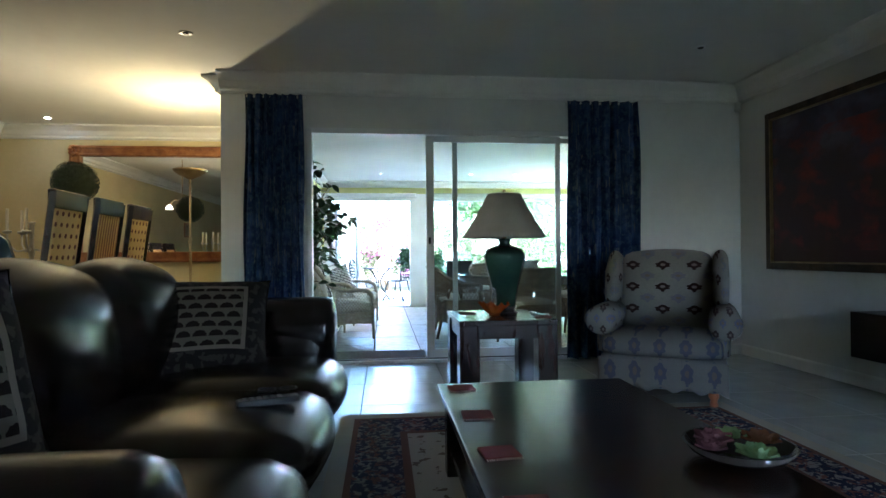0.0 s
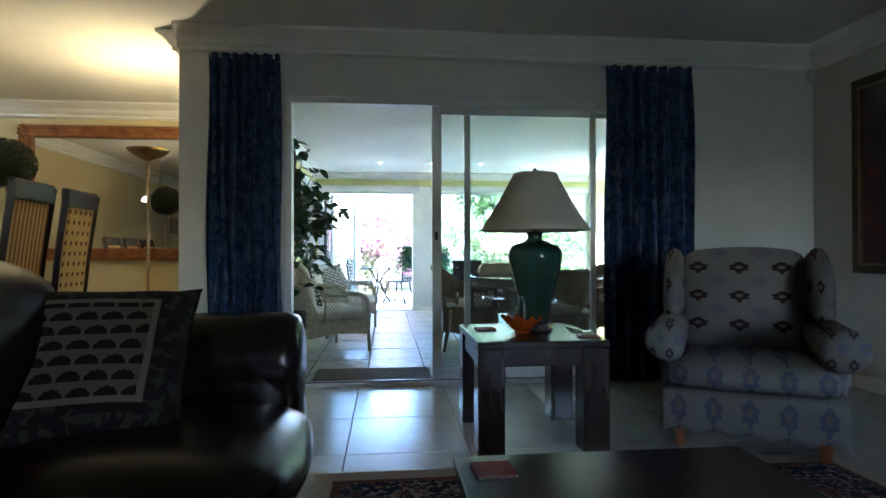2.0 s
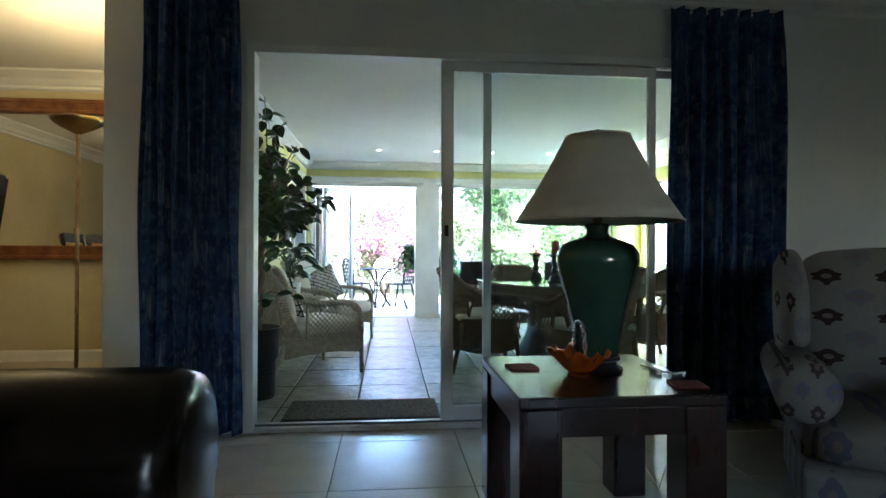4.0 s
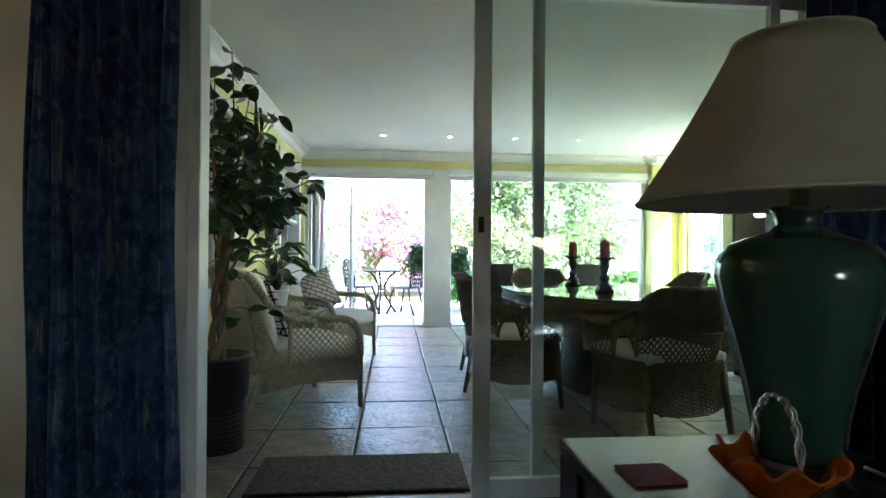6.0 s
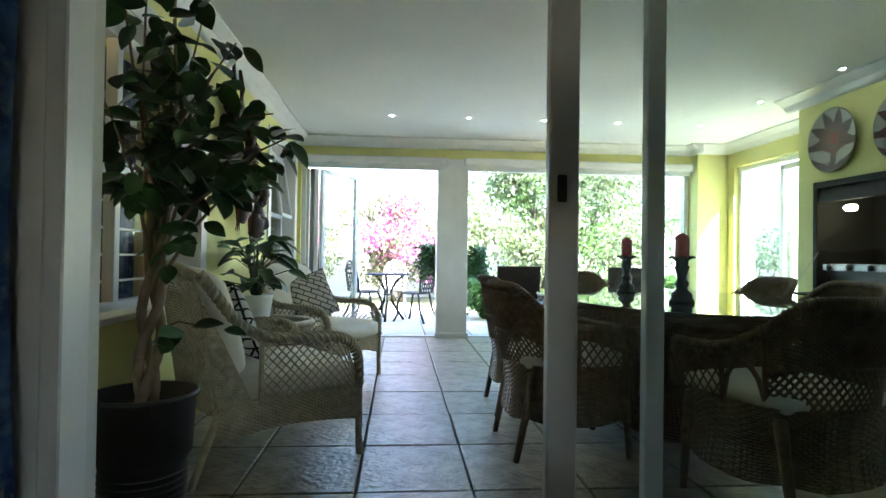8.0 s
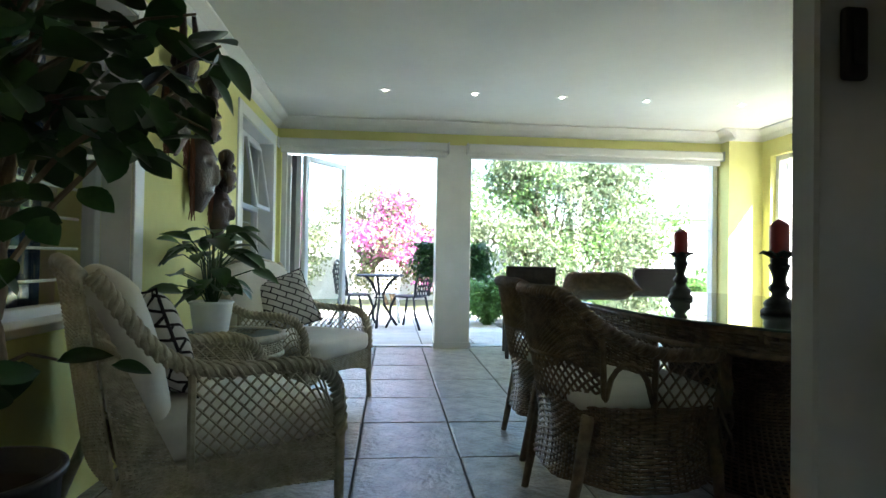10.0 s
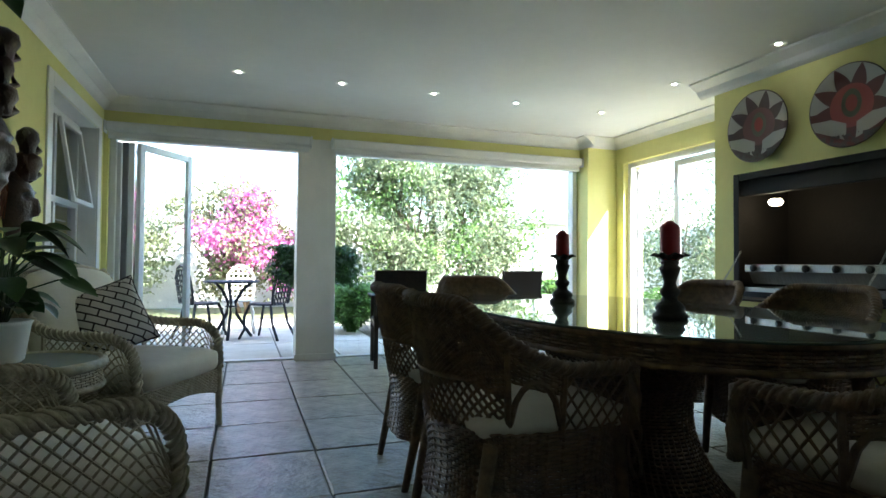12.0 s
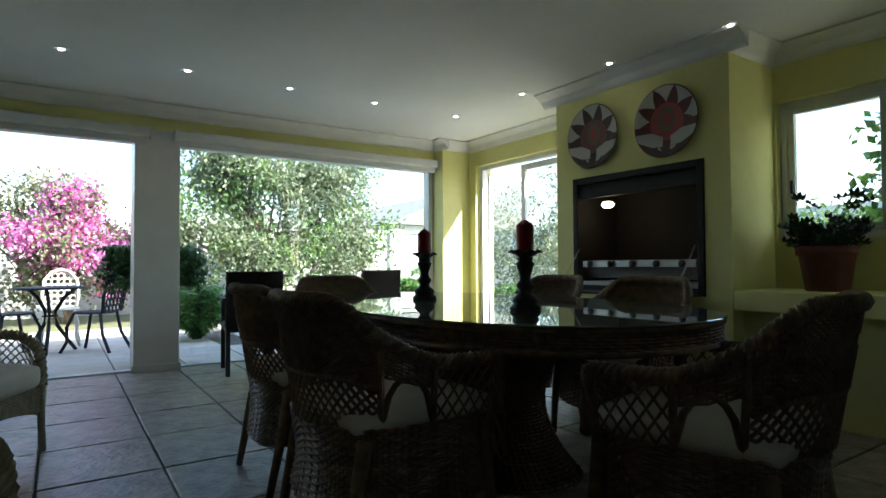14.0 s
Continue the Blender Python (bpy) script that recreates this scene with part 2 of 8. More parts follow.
def weave(bm, fn, nu, nv, r=0.0035, amp=0.004, per=2):
    """Basket weave over the surface fn(u, v): stakes along v, strands along u that pass over and under them."""
    def at(u, v, off):
        e = 1e-3
        p = Vector(fn(u, v))
        du = Vector(fn(min(1, u + e), v)) - Vector(fn(max(0, u - e), v))
        dv = Vector(fn(u, min(1, v + e))) - Vector(fn(u, max(0, v - e)))
        n = du.cross(dv)
        return p + n.normalized() * off if n.length > 1e-12 else p
    for i in range(nu + 1):
        tube(bm, [at(i / nu, j / 8, 0) for j in range(9)], r * 0.9, 3, cap=False)
    for j in range(nv + 1):
        tube(bm, [at(i / nu, j / nv, amp * (1 if (i + j) % 2 else -1)) for i in range(nu + 1)], r, 4, cap=False)
    return bm


def lattice(bm, fn, nu, nv, r=0.004, steps=8):
    """Crossing diagonal canes over the surface fn(u, v)."""
    for s in (1, -1):
        for k in range(-nv, nu + 1):
            pts = []
            for q in range(steps * nv + 1):
                v = q / (steps * nv)
                u = (k + v * nv) / nu
                if s < 0:
                    u = 1 - u
                if -1e-6 <= u <= 1 + 1e-6:
                    pts.append(fn(min(1, max(0, u)), v))
            if len(pts) > 2:
                tube(bm, pts, r, 4, cap=False)
    return bm


def wall_with_holes(name, axis, at, thick, a0, a1, z0, z1, holes, material, label):
    """A wall along x (axis 'y', at y) or along y (axis 'x', at x) with rectangular openings (a0, a1, z0, z1) through it."""
    bm = bmesh.new()
    cuts = sorted({a0, a1, *[h[0] for h in holes], *[h[1] for h in holes]})
    for s, e in zip(cuts, cuts[1:]):
        m = (s + e) / 2
        zs = [z0]
        for h in sorted([h for h in holes if h[0] <= m <= h[1]], key=lambda h: h[2]):
            zs += [h[2], h[3]]
        zs.append(z1)
        for q in range(0, len(zs), 2):
            if zs[q + 1] - zs[q] > 1e-4:
                if axis == "y":
                    box(bm, s, e, at, at + thick, zs[q], zs[q + 1])
                else:
                    box(bm, at, at + thick, s, e, zs[q], zs[q + 1])
    bmesh.ops.remove_doubles(bm, verts=bm.verts, dist=1e-5)
    seen = {}
    for f in bm.faces:
        key = tuple(round(c, 4) for c in f.calc_center_median())
        seen.setdefault(key, []).append(f)
    bmesh.ops.delete(bm, geom=[f for fs in seen.values() if len(fs) > 1 for f in fs], context="FACES_ONLY")
    return structure(name, bm, material, label)


def extrude_profile(profile, p0, p1, inward):
    """Cornice or skirting: a profile of (out, z) run from p0 to p1, its 'out' towards the 2D way inward."""
    bm = bmesh.new()
    ends = []
    for p in (p0, p1):
        ends.append([bm.verts.new((p[0] + inward[0] * o, p[1] + inward[1] * o, z)) for o, z in profile])
    n = len(profile)
    for i in range(n):
        j = (i + 1) % n
        bm.faces.new((ends[0][i], ends[0][j], ends[1][j], ends[1][i]))
    bm.faces.new(ends[0])
    bm.faces.new(ends[1][::-1])
    bmesh.ops.recalc_face_normals(bm, faces=bm.faces)
    return bm

# ---- the plan ----
DW0, DW1 = 6.03, 6.25          # wall between living room and sunroom
LCEIL, SCEIL = 2.61, 2.355      # ceilings
SX0, SX1 = -1.12, 4.04         # sunroom side walls
SY1 = 11.54                    # sunroom back wall
LX1 = 3.50                     # living room right wall
DY1 = 8.28                     # dining back wall

floor_base = structure("floor", new_box(-5.0, LX1 + 0.4, -1.9, DW1 - 0.1, -0.2, -0.008), M_grout, "grey grout bed under large porcelain floor tiles")
floor_dining = structure("floor_dining", new_box(-5.0, SX0 - 0.02, DW1 - 0.1, DY1 + 0.2, -0.2, -0.001), mat("warm_floor", (0.5, 0.42, 0.32), 0.35, scale=4), "pale tiled dining room floor")
floor_sun = structure("floor_sunroom", new_box(SX0 - 0.02, SX1 + 0.3, DW1 - 0.1, SY1 + 0.24, -0.2, -0.012), M_grout, "dark grout bed under textured stone tiles")
ceiling_living = structure("ceiling", new_box(-5.0, LX1 + 0.4, -1.9, DW0 + 0.1, LCEIL, LCEIL + 0.2), M_ceiling, "plain white painted living room ceiling")
ceiling_dining = structure("ceiling_dining", new_box(-5.0, SX0 - 0.1, DW0 + 0.1, DY1 + 0.2, LCEIL, LCEIL + 0.2), M_ceiling, "white dining room ceiling lit by the uplighter")
ceiling_sun = structure("ceiling_sunroom", new_box(SX0 - 0.1, SX1 + 0.4, DW0 + 0.1, SY1 + 0.5, SCEIL, SCEIL + 0.4), M_ceiling, "white sunroom ceiling with recessed downlights")

DOOR_L, DOOR_R, DOOR_T = -0.668, 1.93, 2.147
wall_with_holes("wall_north", "y", DW0, DW1 - DW0, -1.42, LX1 + 0.3, -0.1, LCEIL, [(DOOR_L, DOOR_R, -0.1, DOOR_T)], M_white_wall, "white living room wall round the sliding glass door")
wall_with_holes("wall_east", "x", LX1, 0.25, -1.7, DW0, -0.1, LCEIL, [], M_white_wall, "white painted living room side wall")
# the opening is unseen, added so sky light fills the living room
wall_with_holes("wall_south", "y", -1.7, 0.25, -5.0, LX1, -0.1, LCEIL, [(2.05, 3.1, 1.0, 1.9)], M_white_wall, "white rear living room wall with an added opening for fill light")
wall_with_holes("wall_west", "x", -4.9, 0.25, -1.7, DY1 + 0.2, -0.1, LCEIL, [], M_cream_wall, "warm cream dining room wall")
wall_with_holes("wall_dining_north", "y", DY1, 0.25, -4.9, -1.44, -0.1, LCEIL, [], M_cream_wall, "cream dining room wall behind the mirror")

# sunroom
WIN1 = (10.12, 11.33, 0.72, 2.04)
WIN2 = (6.85, 8.28, 0.68, 2.02)
wall_with_holes("wall_sunroom_west", "x", SX0 - 0.32, 0.32, DW1, SY1 + 0.3, -0.1, LCEIL, [WIN1, WIN2], M_yellow_wall, "yellow sunroom wall with two deep window reveals")
COL = (0.53, 0.885)
BACK_T = 2.06
wall_with_holes("wall_sunroom_north", "y", SY1, 0.26, SX0, SX1 + 0.3, -0.1, SCEIL, [(-1.08, COL[0], -0.1, BACK_T), (COL[1], 3.66, -0.1, BACK_T)], M_yellow_wall, "yellow wall over two wide garden openings")
RDOOR = (9.55, 11.25, -0.1, 2.07)
wall_with_holes("wall_sunroom_east", "x", SX1, 0.26, 7.86, SY1, -0.1, SCEIL, [RDOOR], M_yellow_wall, "yellow sunroom wall with a folding door")
EX = 3.98                      # window wall beside the chimney breast
wall_with_holes("wall_sunroom_window", "x", EX, 0.26, DW1, 7.86, -0.1, SCEIL, [(7.18, 7.84, 1.07, 2.0)], M_yellow_wall, "yellow wall with a window over the ledge")
structure("column", new_box(COL[0] - 0.006, COL[1] + 0.006, SY1 - 0.012, SY1 + 0.27, -0.012, 2.13, bevel=0.006), M_trim, "white painted column between the garden openings")
structure("column_plinth", new_box(COL[0] - 0.02, COL[1] + 0.02, SY1 - 0.03, SY1 - 0.013, -0.012, 0.06, bevel=0.004), M_trim, "low white plinth at the foot of the column")
structure("wall_pier", new_box(3.66, SX1, SY1 - 0.16, SY1, -0.012, SCEIL), M_yellow_wall, "yellow corner pier beside the garden opening")

# chimney breast with a built-in barbecue recess
BX, BY0, BY1, BZ0, BZ1 = 3.45, 8.04, 9.16, 0.712, 1.60
wall_with_holes("chimney_breast", "x", BX, 0.56, 7.86, 9.35, -0.012, SCEIL, [(BY0, BY1, BZ0, BZ1)], M_yellow_wall, "yellow plastered chimney breast")
structure("window_ledge", new_box(BX + 0.002, EX, DW1, 7.86, 0.63, 0.755, bevel=0.008), M_yellow_wall, "deep yellow plastered window ledge")
structure("wall_under_ledge", new_box(BX + 0.12, EX, DW1, 7.86, -0.012, 0.63), M_yellow_wall, "recessed yellow wall under the window ledge")

# cornices and skirtings
LC = [(0, LCEIL), (0.15, LCEIL), (0.15, LCEIL - 0.02), (0.125, LCEIL - 0.035), (0.075, LCEIL - 0.07), (0.05, LCEIL - 0.11), (0.03, LCEIL - 0.125), (0.03, LCEIL - 0.15), (0.0, LCEIL - 0.165)]
SC = [(0, SCEIL), (0.13, SCEIL), (0.13, SCEIL - 0.015), (0.10, SCEIL - 0.03), (0.055, SCEIL - 0.055), (0.03, SCEIL - 0.09), (0.018, SCEIL - 0.1), (0.0, SCEIL - 0.11)]
SK = [(0, 0), (0.016, 0), (0.016, 0.085), (0.008, 0.1), (0, 0.1)]
for nm, prof, p0, p1, inn in [
        ("cornice", LC, (-1.42, DW0), (LX1, DW0), (0, -1)), ("cornice", LC, (LX1, DW0), (LX1, -1.45), (-1, 0)),
        ("cornice", LC, (-1.44, DY1), (-1.44, DW0), (-1, 0)), ("cornice", LC, (-4.65, DY1), (-1.44, DY1), (0, -1)),
        ("cornice", LC, (-4.65, -1.45), (-4.65, DY1), (1, 0)), ("cornice", LC, (-4.65, -1.45), (LX1, -1.45), (0, 1)),
        ("cornice", SC, (SX0, SY1), (3.66, SY1), (0, -1)), ("cornice", SC, (3.66, SY1 - 0.16), (SX1, SY1 - 0.16), (0, -1)), ("cornice", SC, (3.66, SY1), (3.66, SY1 - 0.29), (-1, 0)),
        ("cornice", SC, (SX0, DW1), (SX0, SY1), (1, 0)), ("cornice", SC, (SX1, 9.35), (SX1, SY1 - 0.16), (-1, 0)),
        ("cornice", SC, (BX, 7.73), (BX, 9.48), (-1, 0)), ("cornice", SC, (BX, 9.35), (SX1, 9.35), (0, 1)), ("cornice", SC, (BX, 7.86), (EX, 7.86), (0, -1)),
        ("cornice", SC, (EX, DW1), (EX, 7.86), (-1, 0)), ("cornice", SC, (SX0, DW1), (EX, DW1), (0, 1)),
        ("baseboard", SK, (-1.44, DW0), (DOOR_L, DW0), (0, -1)), ("baseboard", SK, (DOOR_R, DW0), (LX1, DW0), (0, -1)),
        ("baseboard", SK, (LX1, DW0), (LX1, -1.45), (-1, 0)), ("baseboard", SK, (-1.44, DY1), (-1.44, DW0), (-1, 0)), ("baseboard", SK, (-4.65, DY1), (-1.44, DY1), (0, -1)),
        ("baseboard", SK, (DOOR_L, DW0), (DOOR_L, DW1 - 0.1), (1, 0))]:
    structure(nm, extrude_profile(prof, p0, p1, inn), M_trim, "white moulded plaster cornice" if nm == "cornice" else "white painted skirting board")

# house body behind the window wall, closed and unlit
structure("wall_back_room", new_box(-4.9, -4.7, DY1 + 0.25, SY1 + 0.3, -0.1, LCEIL), M_cream_wall, "far wall of the unlit back room")
structure("wall_back_room_north", new_box(-4.9, SX0 - 0.27, SY1 + 0.1, SY1 + 0.3, -0.1, LCEIL), M_cream_wall, "end wall of the unlit back room")
structure("ceiling_back_room", new_box(-4.9, SX0 - 0.1, DY1 + 0.2, SY1 + 0.3, LCEIL, LCEIL + 0.2), M_ceiling, "ceiling of the unlit back room")
structure("floor_back_room", new_box(-4.9, SX0 - 0.1, DY1 + 0.2, SY1 + 0.3, -0.2, 0), M_lr_tile, "floor of the unlit back room")
structure("eave", new_box(SX0 - 4, SX1 + 0.75, SY1 + 0.26, SY1 + 0.75, 2.45, 2.55), M_trim, "white roof overhang along the garden side")
# unseen slab, added to keep direct sun off the ledge window's reveal
structure("veranda_roof", new_box(SX1 + 0.75, 5.7, -2.0, 9.35, 2.86, 3.0), M_trim, "unseen flat slab added to keep sun off the ledge window")
# runs on past the south wall, unseen, to block sun from the rear opening
structure("roof_slab", new_box(-5.2, SX1 + 0.75, -4.6, SY1 + 0.74, 2.86, 3.0), M_trim, "flat roof slab over the house, lengthened behind to block sun")


def frame_of(bm, axis, at, a0, a1, z0, z1, w, d):
    """Four rails of a frame, w wide and d deep, standing at 'at' on the axis."""
    for s in ((a0, a0 + w, z0, z1), (a1 - w, a1, z0, z1), (a0 + w, a1 - w, z1 - w, z1), (a0 + w, a1 - w, z0, z0 + w)):
        if axis == "y":
            box(bm, s[0], s[1], at - d / 2, at + d / 2, s[2], s[3], bevel=0.004, seg=1)
        else:
            box(bm, at - d / 2, at + d / 2, s[0], s[1], s[2], s[3], bevel=0.004, seg=1)
    return bm


def pane(name, parent, axis, at, a0, a1, z0, z1, material=None):
    bm = new_box(a0, a1, at - 0.003, at + 0.003, z0, z1) if axis == "y" else new_box(at - 0.003, at + 0.003, a0, a1, z0, z1)
    ob = part(name, bm, material or M_glass, parent)
    ob.visible_shadow = False
    return ob


# sliding door: outer frame, a fixed leaf and the sliding leaf pushed open
DY = 6.065
sd = tagged(thing("door_1", "white aluminium sliding glass door standing open", "sliding door"), kind="structure")
bm = bmesh.new()
for s in ((DOOR_L, DOOR_L + 0.045, 0, DOOR_T), (DOOR_R - 0.045, DOOR_R, 0, DOOR_T), (DOOR_L + 0.045, DOOR_R - 0.045, DOOR_T - 0.05, DOOR_T), (DOOR_L + 0.045, DOOR_R - 0.045, -0.008, 0.028)):
    box(bm, s[0], s[1], DY - 0.055, DY + 0.055, s[2], s[3], bevel=0.004, seg=1)
part("door_frame", bm, M_alu, sd)
part("track", new_box(DOOR_L + 0.05, DOOR_R - 0.05, DY - 0.03, DY - 0.022, 0.028, 0.04), M_dark_alu, sd, "grey running track")
LEAF_L, LEAF_R = 0.412, 1.685
bm = bmesh.new()
for s in ((LEAF_L, LEAF_L + 0.07, 0.042, DOOR_T - 0.055), (LEAF_R - 0.045, LEAF_R, 0.042, DOOR_T - 0.055), (LEAF_L + 0.07, LEAF_R - 0.045, DOOR_T - 0.115, DOOR_T - 0.055), (LEAF_L + 0.07, LEAF_R - 0.045, 0.042, 0.12)):
    box(bm, s[0], s[1], DY - 0.04, DY - 0.008, s[2], s[3], bevel=0.003, seg=1)
leaf = part("sliding_leaf", bm, M_alu, sd)
pane("pane", leaf, "y", DY - 0.024, LEAF_L + 0.05, LEAF_R - 0.04, 0.11, DOOR_T - 0.11, M_door_glass)
hb = new_box(LEAF_L + 0.018, LEAF_L + 0.04, DY - 0.05, DY - 0.041, 1.088, 1.15, bevel=0.004)
box(hb, LEAF_L + 0.024, LEAF_L + 0.034, DY - 0.055, DY - 0.05, 1.10, 1.138, bevel=0.002)
part("handle", hb, M_black, leaf, "black recessed pull")
bm = bmesh.new()
for s in ((0.662, 0.708, 0.03, DOOR_T - 0.055), (DOOR_R - 0.085, DOOR_R - 0.047, 0.03, DOOR_T - 0.055), (0.708, DOOR_R - 0.085, DOOR_T - 0.105, DOOR_T - 0.055), (0.708, DOOR_R - 0.085, 0.03, 0.1)):
    box(bm, s[0], s[1], DY + 0.008, DY + 0.04, s[2], s[3], bevel=0.003, seg=1)
leaf2 = part("fixed_leaf", bm, M_alu, sd)
pane("pane", leaf2, "y", DY + 0.024, 0.71, DOOR_R - 0.08, 0.09, DOOR_T - 0.1, M_door_glass)


def side_window(name, y0, y1, z0, z1, vents):
    """Casement set deep in the left wall, with opening top lights and bars."""
    w = tagged(thing(name, "white aluminium casement window with opening top light", "window"), kind="structure")
    x = SX0 - 0.16
    part("window_frame", frame_of(bmesh.new(), "x", x, y0, y1, z0, z1, 0.05, 0.06), M_alu, w)
    bm = new_box(x - 0.03, x + 0.03, y0 + 0.05, y1 - 0.05, z0 + (z1 - z0) * 0.5 - 0.025, z0 + (z1 - z0) * 0.5 + 0.025, bevel=0.003, seg=1)
    mid = (y0 + y1) / 2
    box(bm, x - 0.028, x + 0.028, mid - 0.025, mid + 0.025, z0 + 0.05, z1 - 0.05, bevel=0.003, seg=1)
    part("transom", bm, M_alu, w)
    pane("pane", w, "x", x - 0.005, y0 + 0.05, y1 - 0.05, z0 + 0.05, z1 - 0.05)
    for k in range(4):
        z = z0 + 0.14 + 0.13 * k
        part("burglar_bar", tube(bmesh.new(), [(x - 0.05, y0 + 0.04, z), (x - 0.05, y1 - 0.04, z)], 0.007), M_alu, w)
    part("window_sill", new_box(x + 0.031, SX0 + 0.015, y0 - 0.01, y1 + 0.01, z0 - 0.02, z0 + 0.012, bevel=0.006), M_trim, w)
    # trim of the reveal
    bm = bmesh.new()
    for s in ((y0 - 0.10, y0, z0 - 0.02, z1 + 0.1), (y1, y1 + 0.10, z0 - 0.02, z1 + 0.1), (y0, y1, z1, z1 + 0.1)):
        box(bm, SX0 - 0.0, SX0 + 0.014, s[0], s[1], s[2], s[3], bevel=0.003, seg=1)
    part("architrave", bm, M_trim, w)
    bm = bmesh.new()
    for s in ((y0, y0 + 0.004, z0, z1), (y1 - 0.004, y1, z0, z1), (y0 + 0.004, y1 - 0.004, z1 - 0.004, z1)):
        box(bm, x + 0.031, SX0, s[0], s[1], s[2], s[3])
    part("reveal", bm, M_trim, w)
    if vents:
        sash = part("sash", frame_of(bmesh.new(), "x", 0, mid + 0.02, y1 - 0.04, -(z1 - z0) * 0.48, 0, 0.035, 0.03), M_alu, w)
        sash.matrix_basis = pose(x + 0.04, 0, z1 - 0.05, 0, -9, 0)
        pane("pane", sash, "x", 0, mid + 0.05, y1 - 0.07, -(z1 - z0) * 0.46, -0.03)
    return w


side_window("window_1", *WIN1, True)
side_window("window_2", *WIN2, False)


def glazed_leaf(name, parent, width, height, frame_w=0.06, material=None):
    """A glazed door leaf, hinge edge at x = 0, in the x-z plane."""
    lf = part(name, frame_of(bmesh.new(), "y", 0, 0, width, 0, height, frame_w, 0.045), material or M_alu, parent)
    pane("pane", lf, "y", 0, frame_w - 0.01, width - frame_w + 0.01, frame_w - 0.01, height - frame_w + 0.01)
    return lf


# folding doors of the left garden opening: three leaves stacked, one standing ajar
fd = tagged(thing("door_2", "white folding glass doors stacked open to the garden", "folding door"), kind="structure")
bm = bmesh.new()
box(bm, -1.08, -1.03, SY1 + 0.05, SY1 + 0.15, -0.01, BACK_T, bevel=0.003, seg=1)
box(bm, -1.03, COL[0] - 0.006, SY1 + 0.05, SY1 + 0.15, BACK_T - 0.05, BACK_T, bevel=0.003, seg=1)
box(bm, -1.03, COL[0] - 0.006, SY1 + 0.05, SY1 + 0.15, -0.012, 0.012)
part("door_frame", bm, M_alu, fd)
# the middle leaf's frame is dark grey, the outer two white
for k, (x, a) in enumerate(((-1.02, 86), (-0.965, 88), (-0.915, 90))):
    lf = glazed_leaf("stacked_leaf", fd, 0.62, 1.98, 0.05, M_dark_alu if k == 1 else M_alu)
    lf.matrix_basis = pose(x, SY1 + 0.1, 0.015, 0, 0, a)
lf = glazed_leaf("open_leaf", fd, 0.70, 1.98)
lf.matrix_basis = pose(-0.86, SY1 + 0.11, 0.015, 0, 0, 57)
hb = tube(bmesh.new(), [(0.66, -0.03, 1.0), (0.66, -0.07, 1.0), (0.56, -0.07, 1.0)], 0.008)
part("handle", hb, M_steel, lf, "steel lever handle")

# fixed glazing of the right garden opening
gw = tagged(thing("window_3", "full-height white framed opening to the garden", "window"), kind="structure")
bm = bmesh.new()
box(bm, 3.60, 3.655, SY1 + 0.05, SY1 + 0.15, -0.01, BACK_T, bevel=0.003, seg=1)
box(bm, COL[1] + 0.006, 3.60, SY1 + 0.05, SY1 + 0.15, BACK_T - 0.05, BACK_T, bevel=0.003, seg=1)
box(bm, COL[1] + 0.006, 3.60, SY1 + 0.05, SY1 + 0.15, -0.012, 0.012)
part("window_frame", bm, M_alu, gw)
pane("pane", gw, "y", SY1 + 0.1, COL[1] + 0.006, 3.60, 0.012, BACK_T - 0.05)

# door of the right wall: one leaf swung out, one fixed
rd = tagged(thing("door_3", "white aluminium glazed doors, one leaf swung outward", "glazed door"), kind="structure")
bm = bmesh.new()
box(bm, SX1 + 0.06, SX1 + 0.14, RDOOR[1] - 0.05, RDOOR[1], -0.01, RDOOR[3], bevel=0.003, seg=1)
box(bm, SX1 + 0.06, SX1 + 0.14, RDOOR[0], RDOOR[0] + 0.05, -0.01, RDOOR[3], bevel=0.003, seg=1)
box(bm, SX1 + 0.06, SX1 + 0.14, RDOOR[0] + 0.05, RDOOR[1] - 0.05, RDOOR[3] - 0.05, RDOOR[3], bevel=0.003, seg=1)
part("door_frame", bm, M_alu, rd)
lf = glazed_leaf("swung_leaf", rd, 0.62, 1.98)
lf.matrix_basis = pose(SX1 + 0.15, RDOOR[1] - 0.04, 0.015, 0, 0, 2)
lf = glazed_leaf("fixed_leaf", rd, 0.95, 1.98)
lf.matrix_basis = pose(SX1 + 0.1, RDOOR[0] + 0.05, 0.015, 0, 0, 90)

# window over the ledge
ew = tagged(thing("window_4", "white aluminium window over a deep ledge", "window"), kind="structure")
part("window_frame", frame_of(bmesh.new(), "x", EX + 0.09, 7.18, 7.84, 1.07, 2.0, 0.05, 0.07), M_alu, ew)
part("sash", frame_of(bmesh.new(), "x", EX + 0.07, 7.231, 7.789, 1.121, 1.949, 0.04, 0.04), M_alu, ew)
part("handle", new_box(EX + 0.035, EX + 0.049, 7.755, 7.775, 1.38, 1.47, bevel=0.004), M_black, ew, "black window handle")
pane("pane", ew, "x", EX + 0.075, 7.265, 7.755, 1.155, 1.915)
part("lower_bead", new_box(EX + 0.02, EX + 0.054, 7.185, 7.835, 1.07, 1.09, bevel=0.004), M_trim, ew)


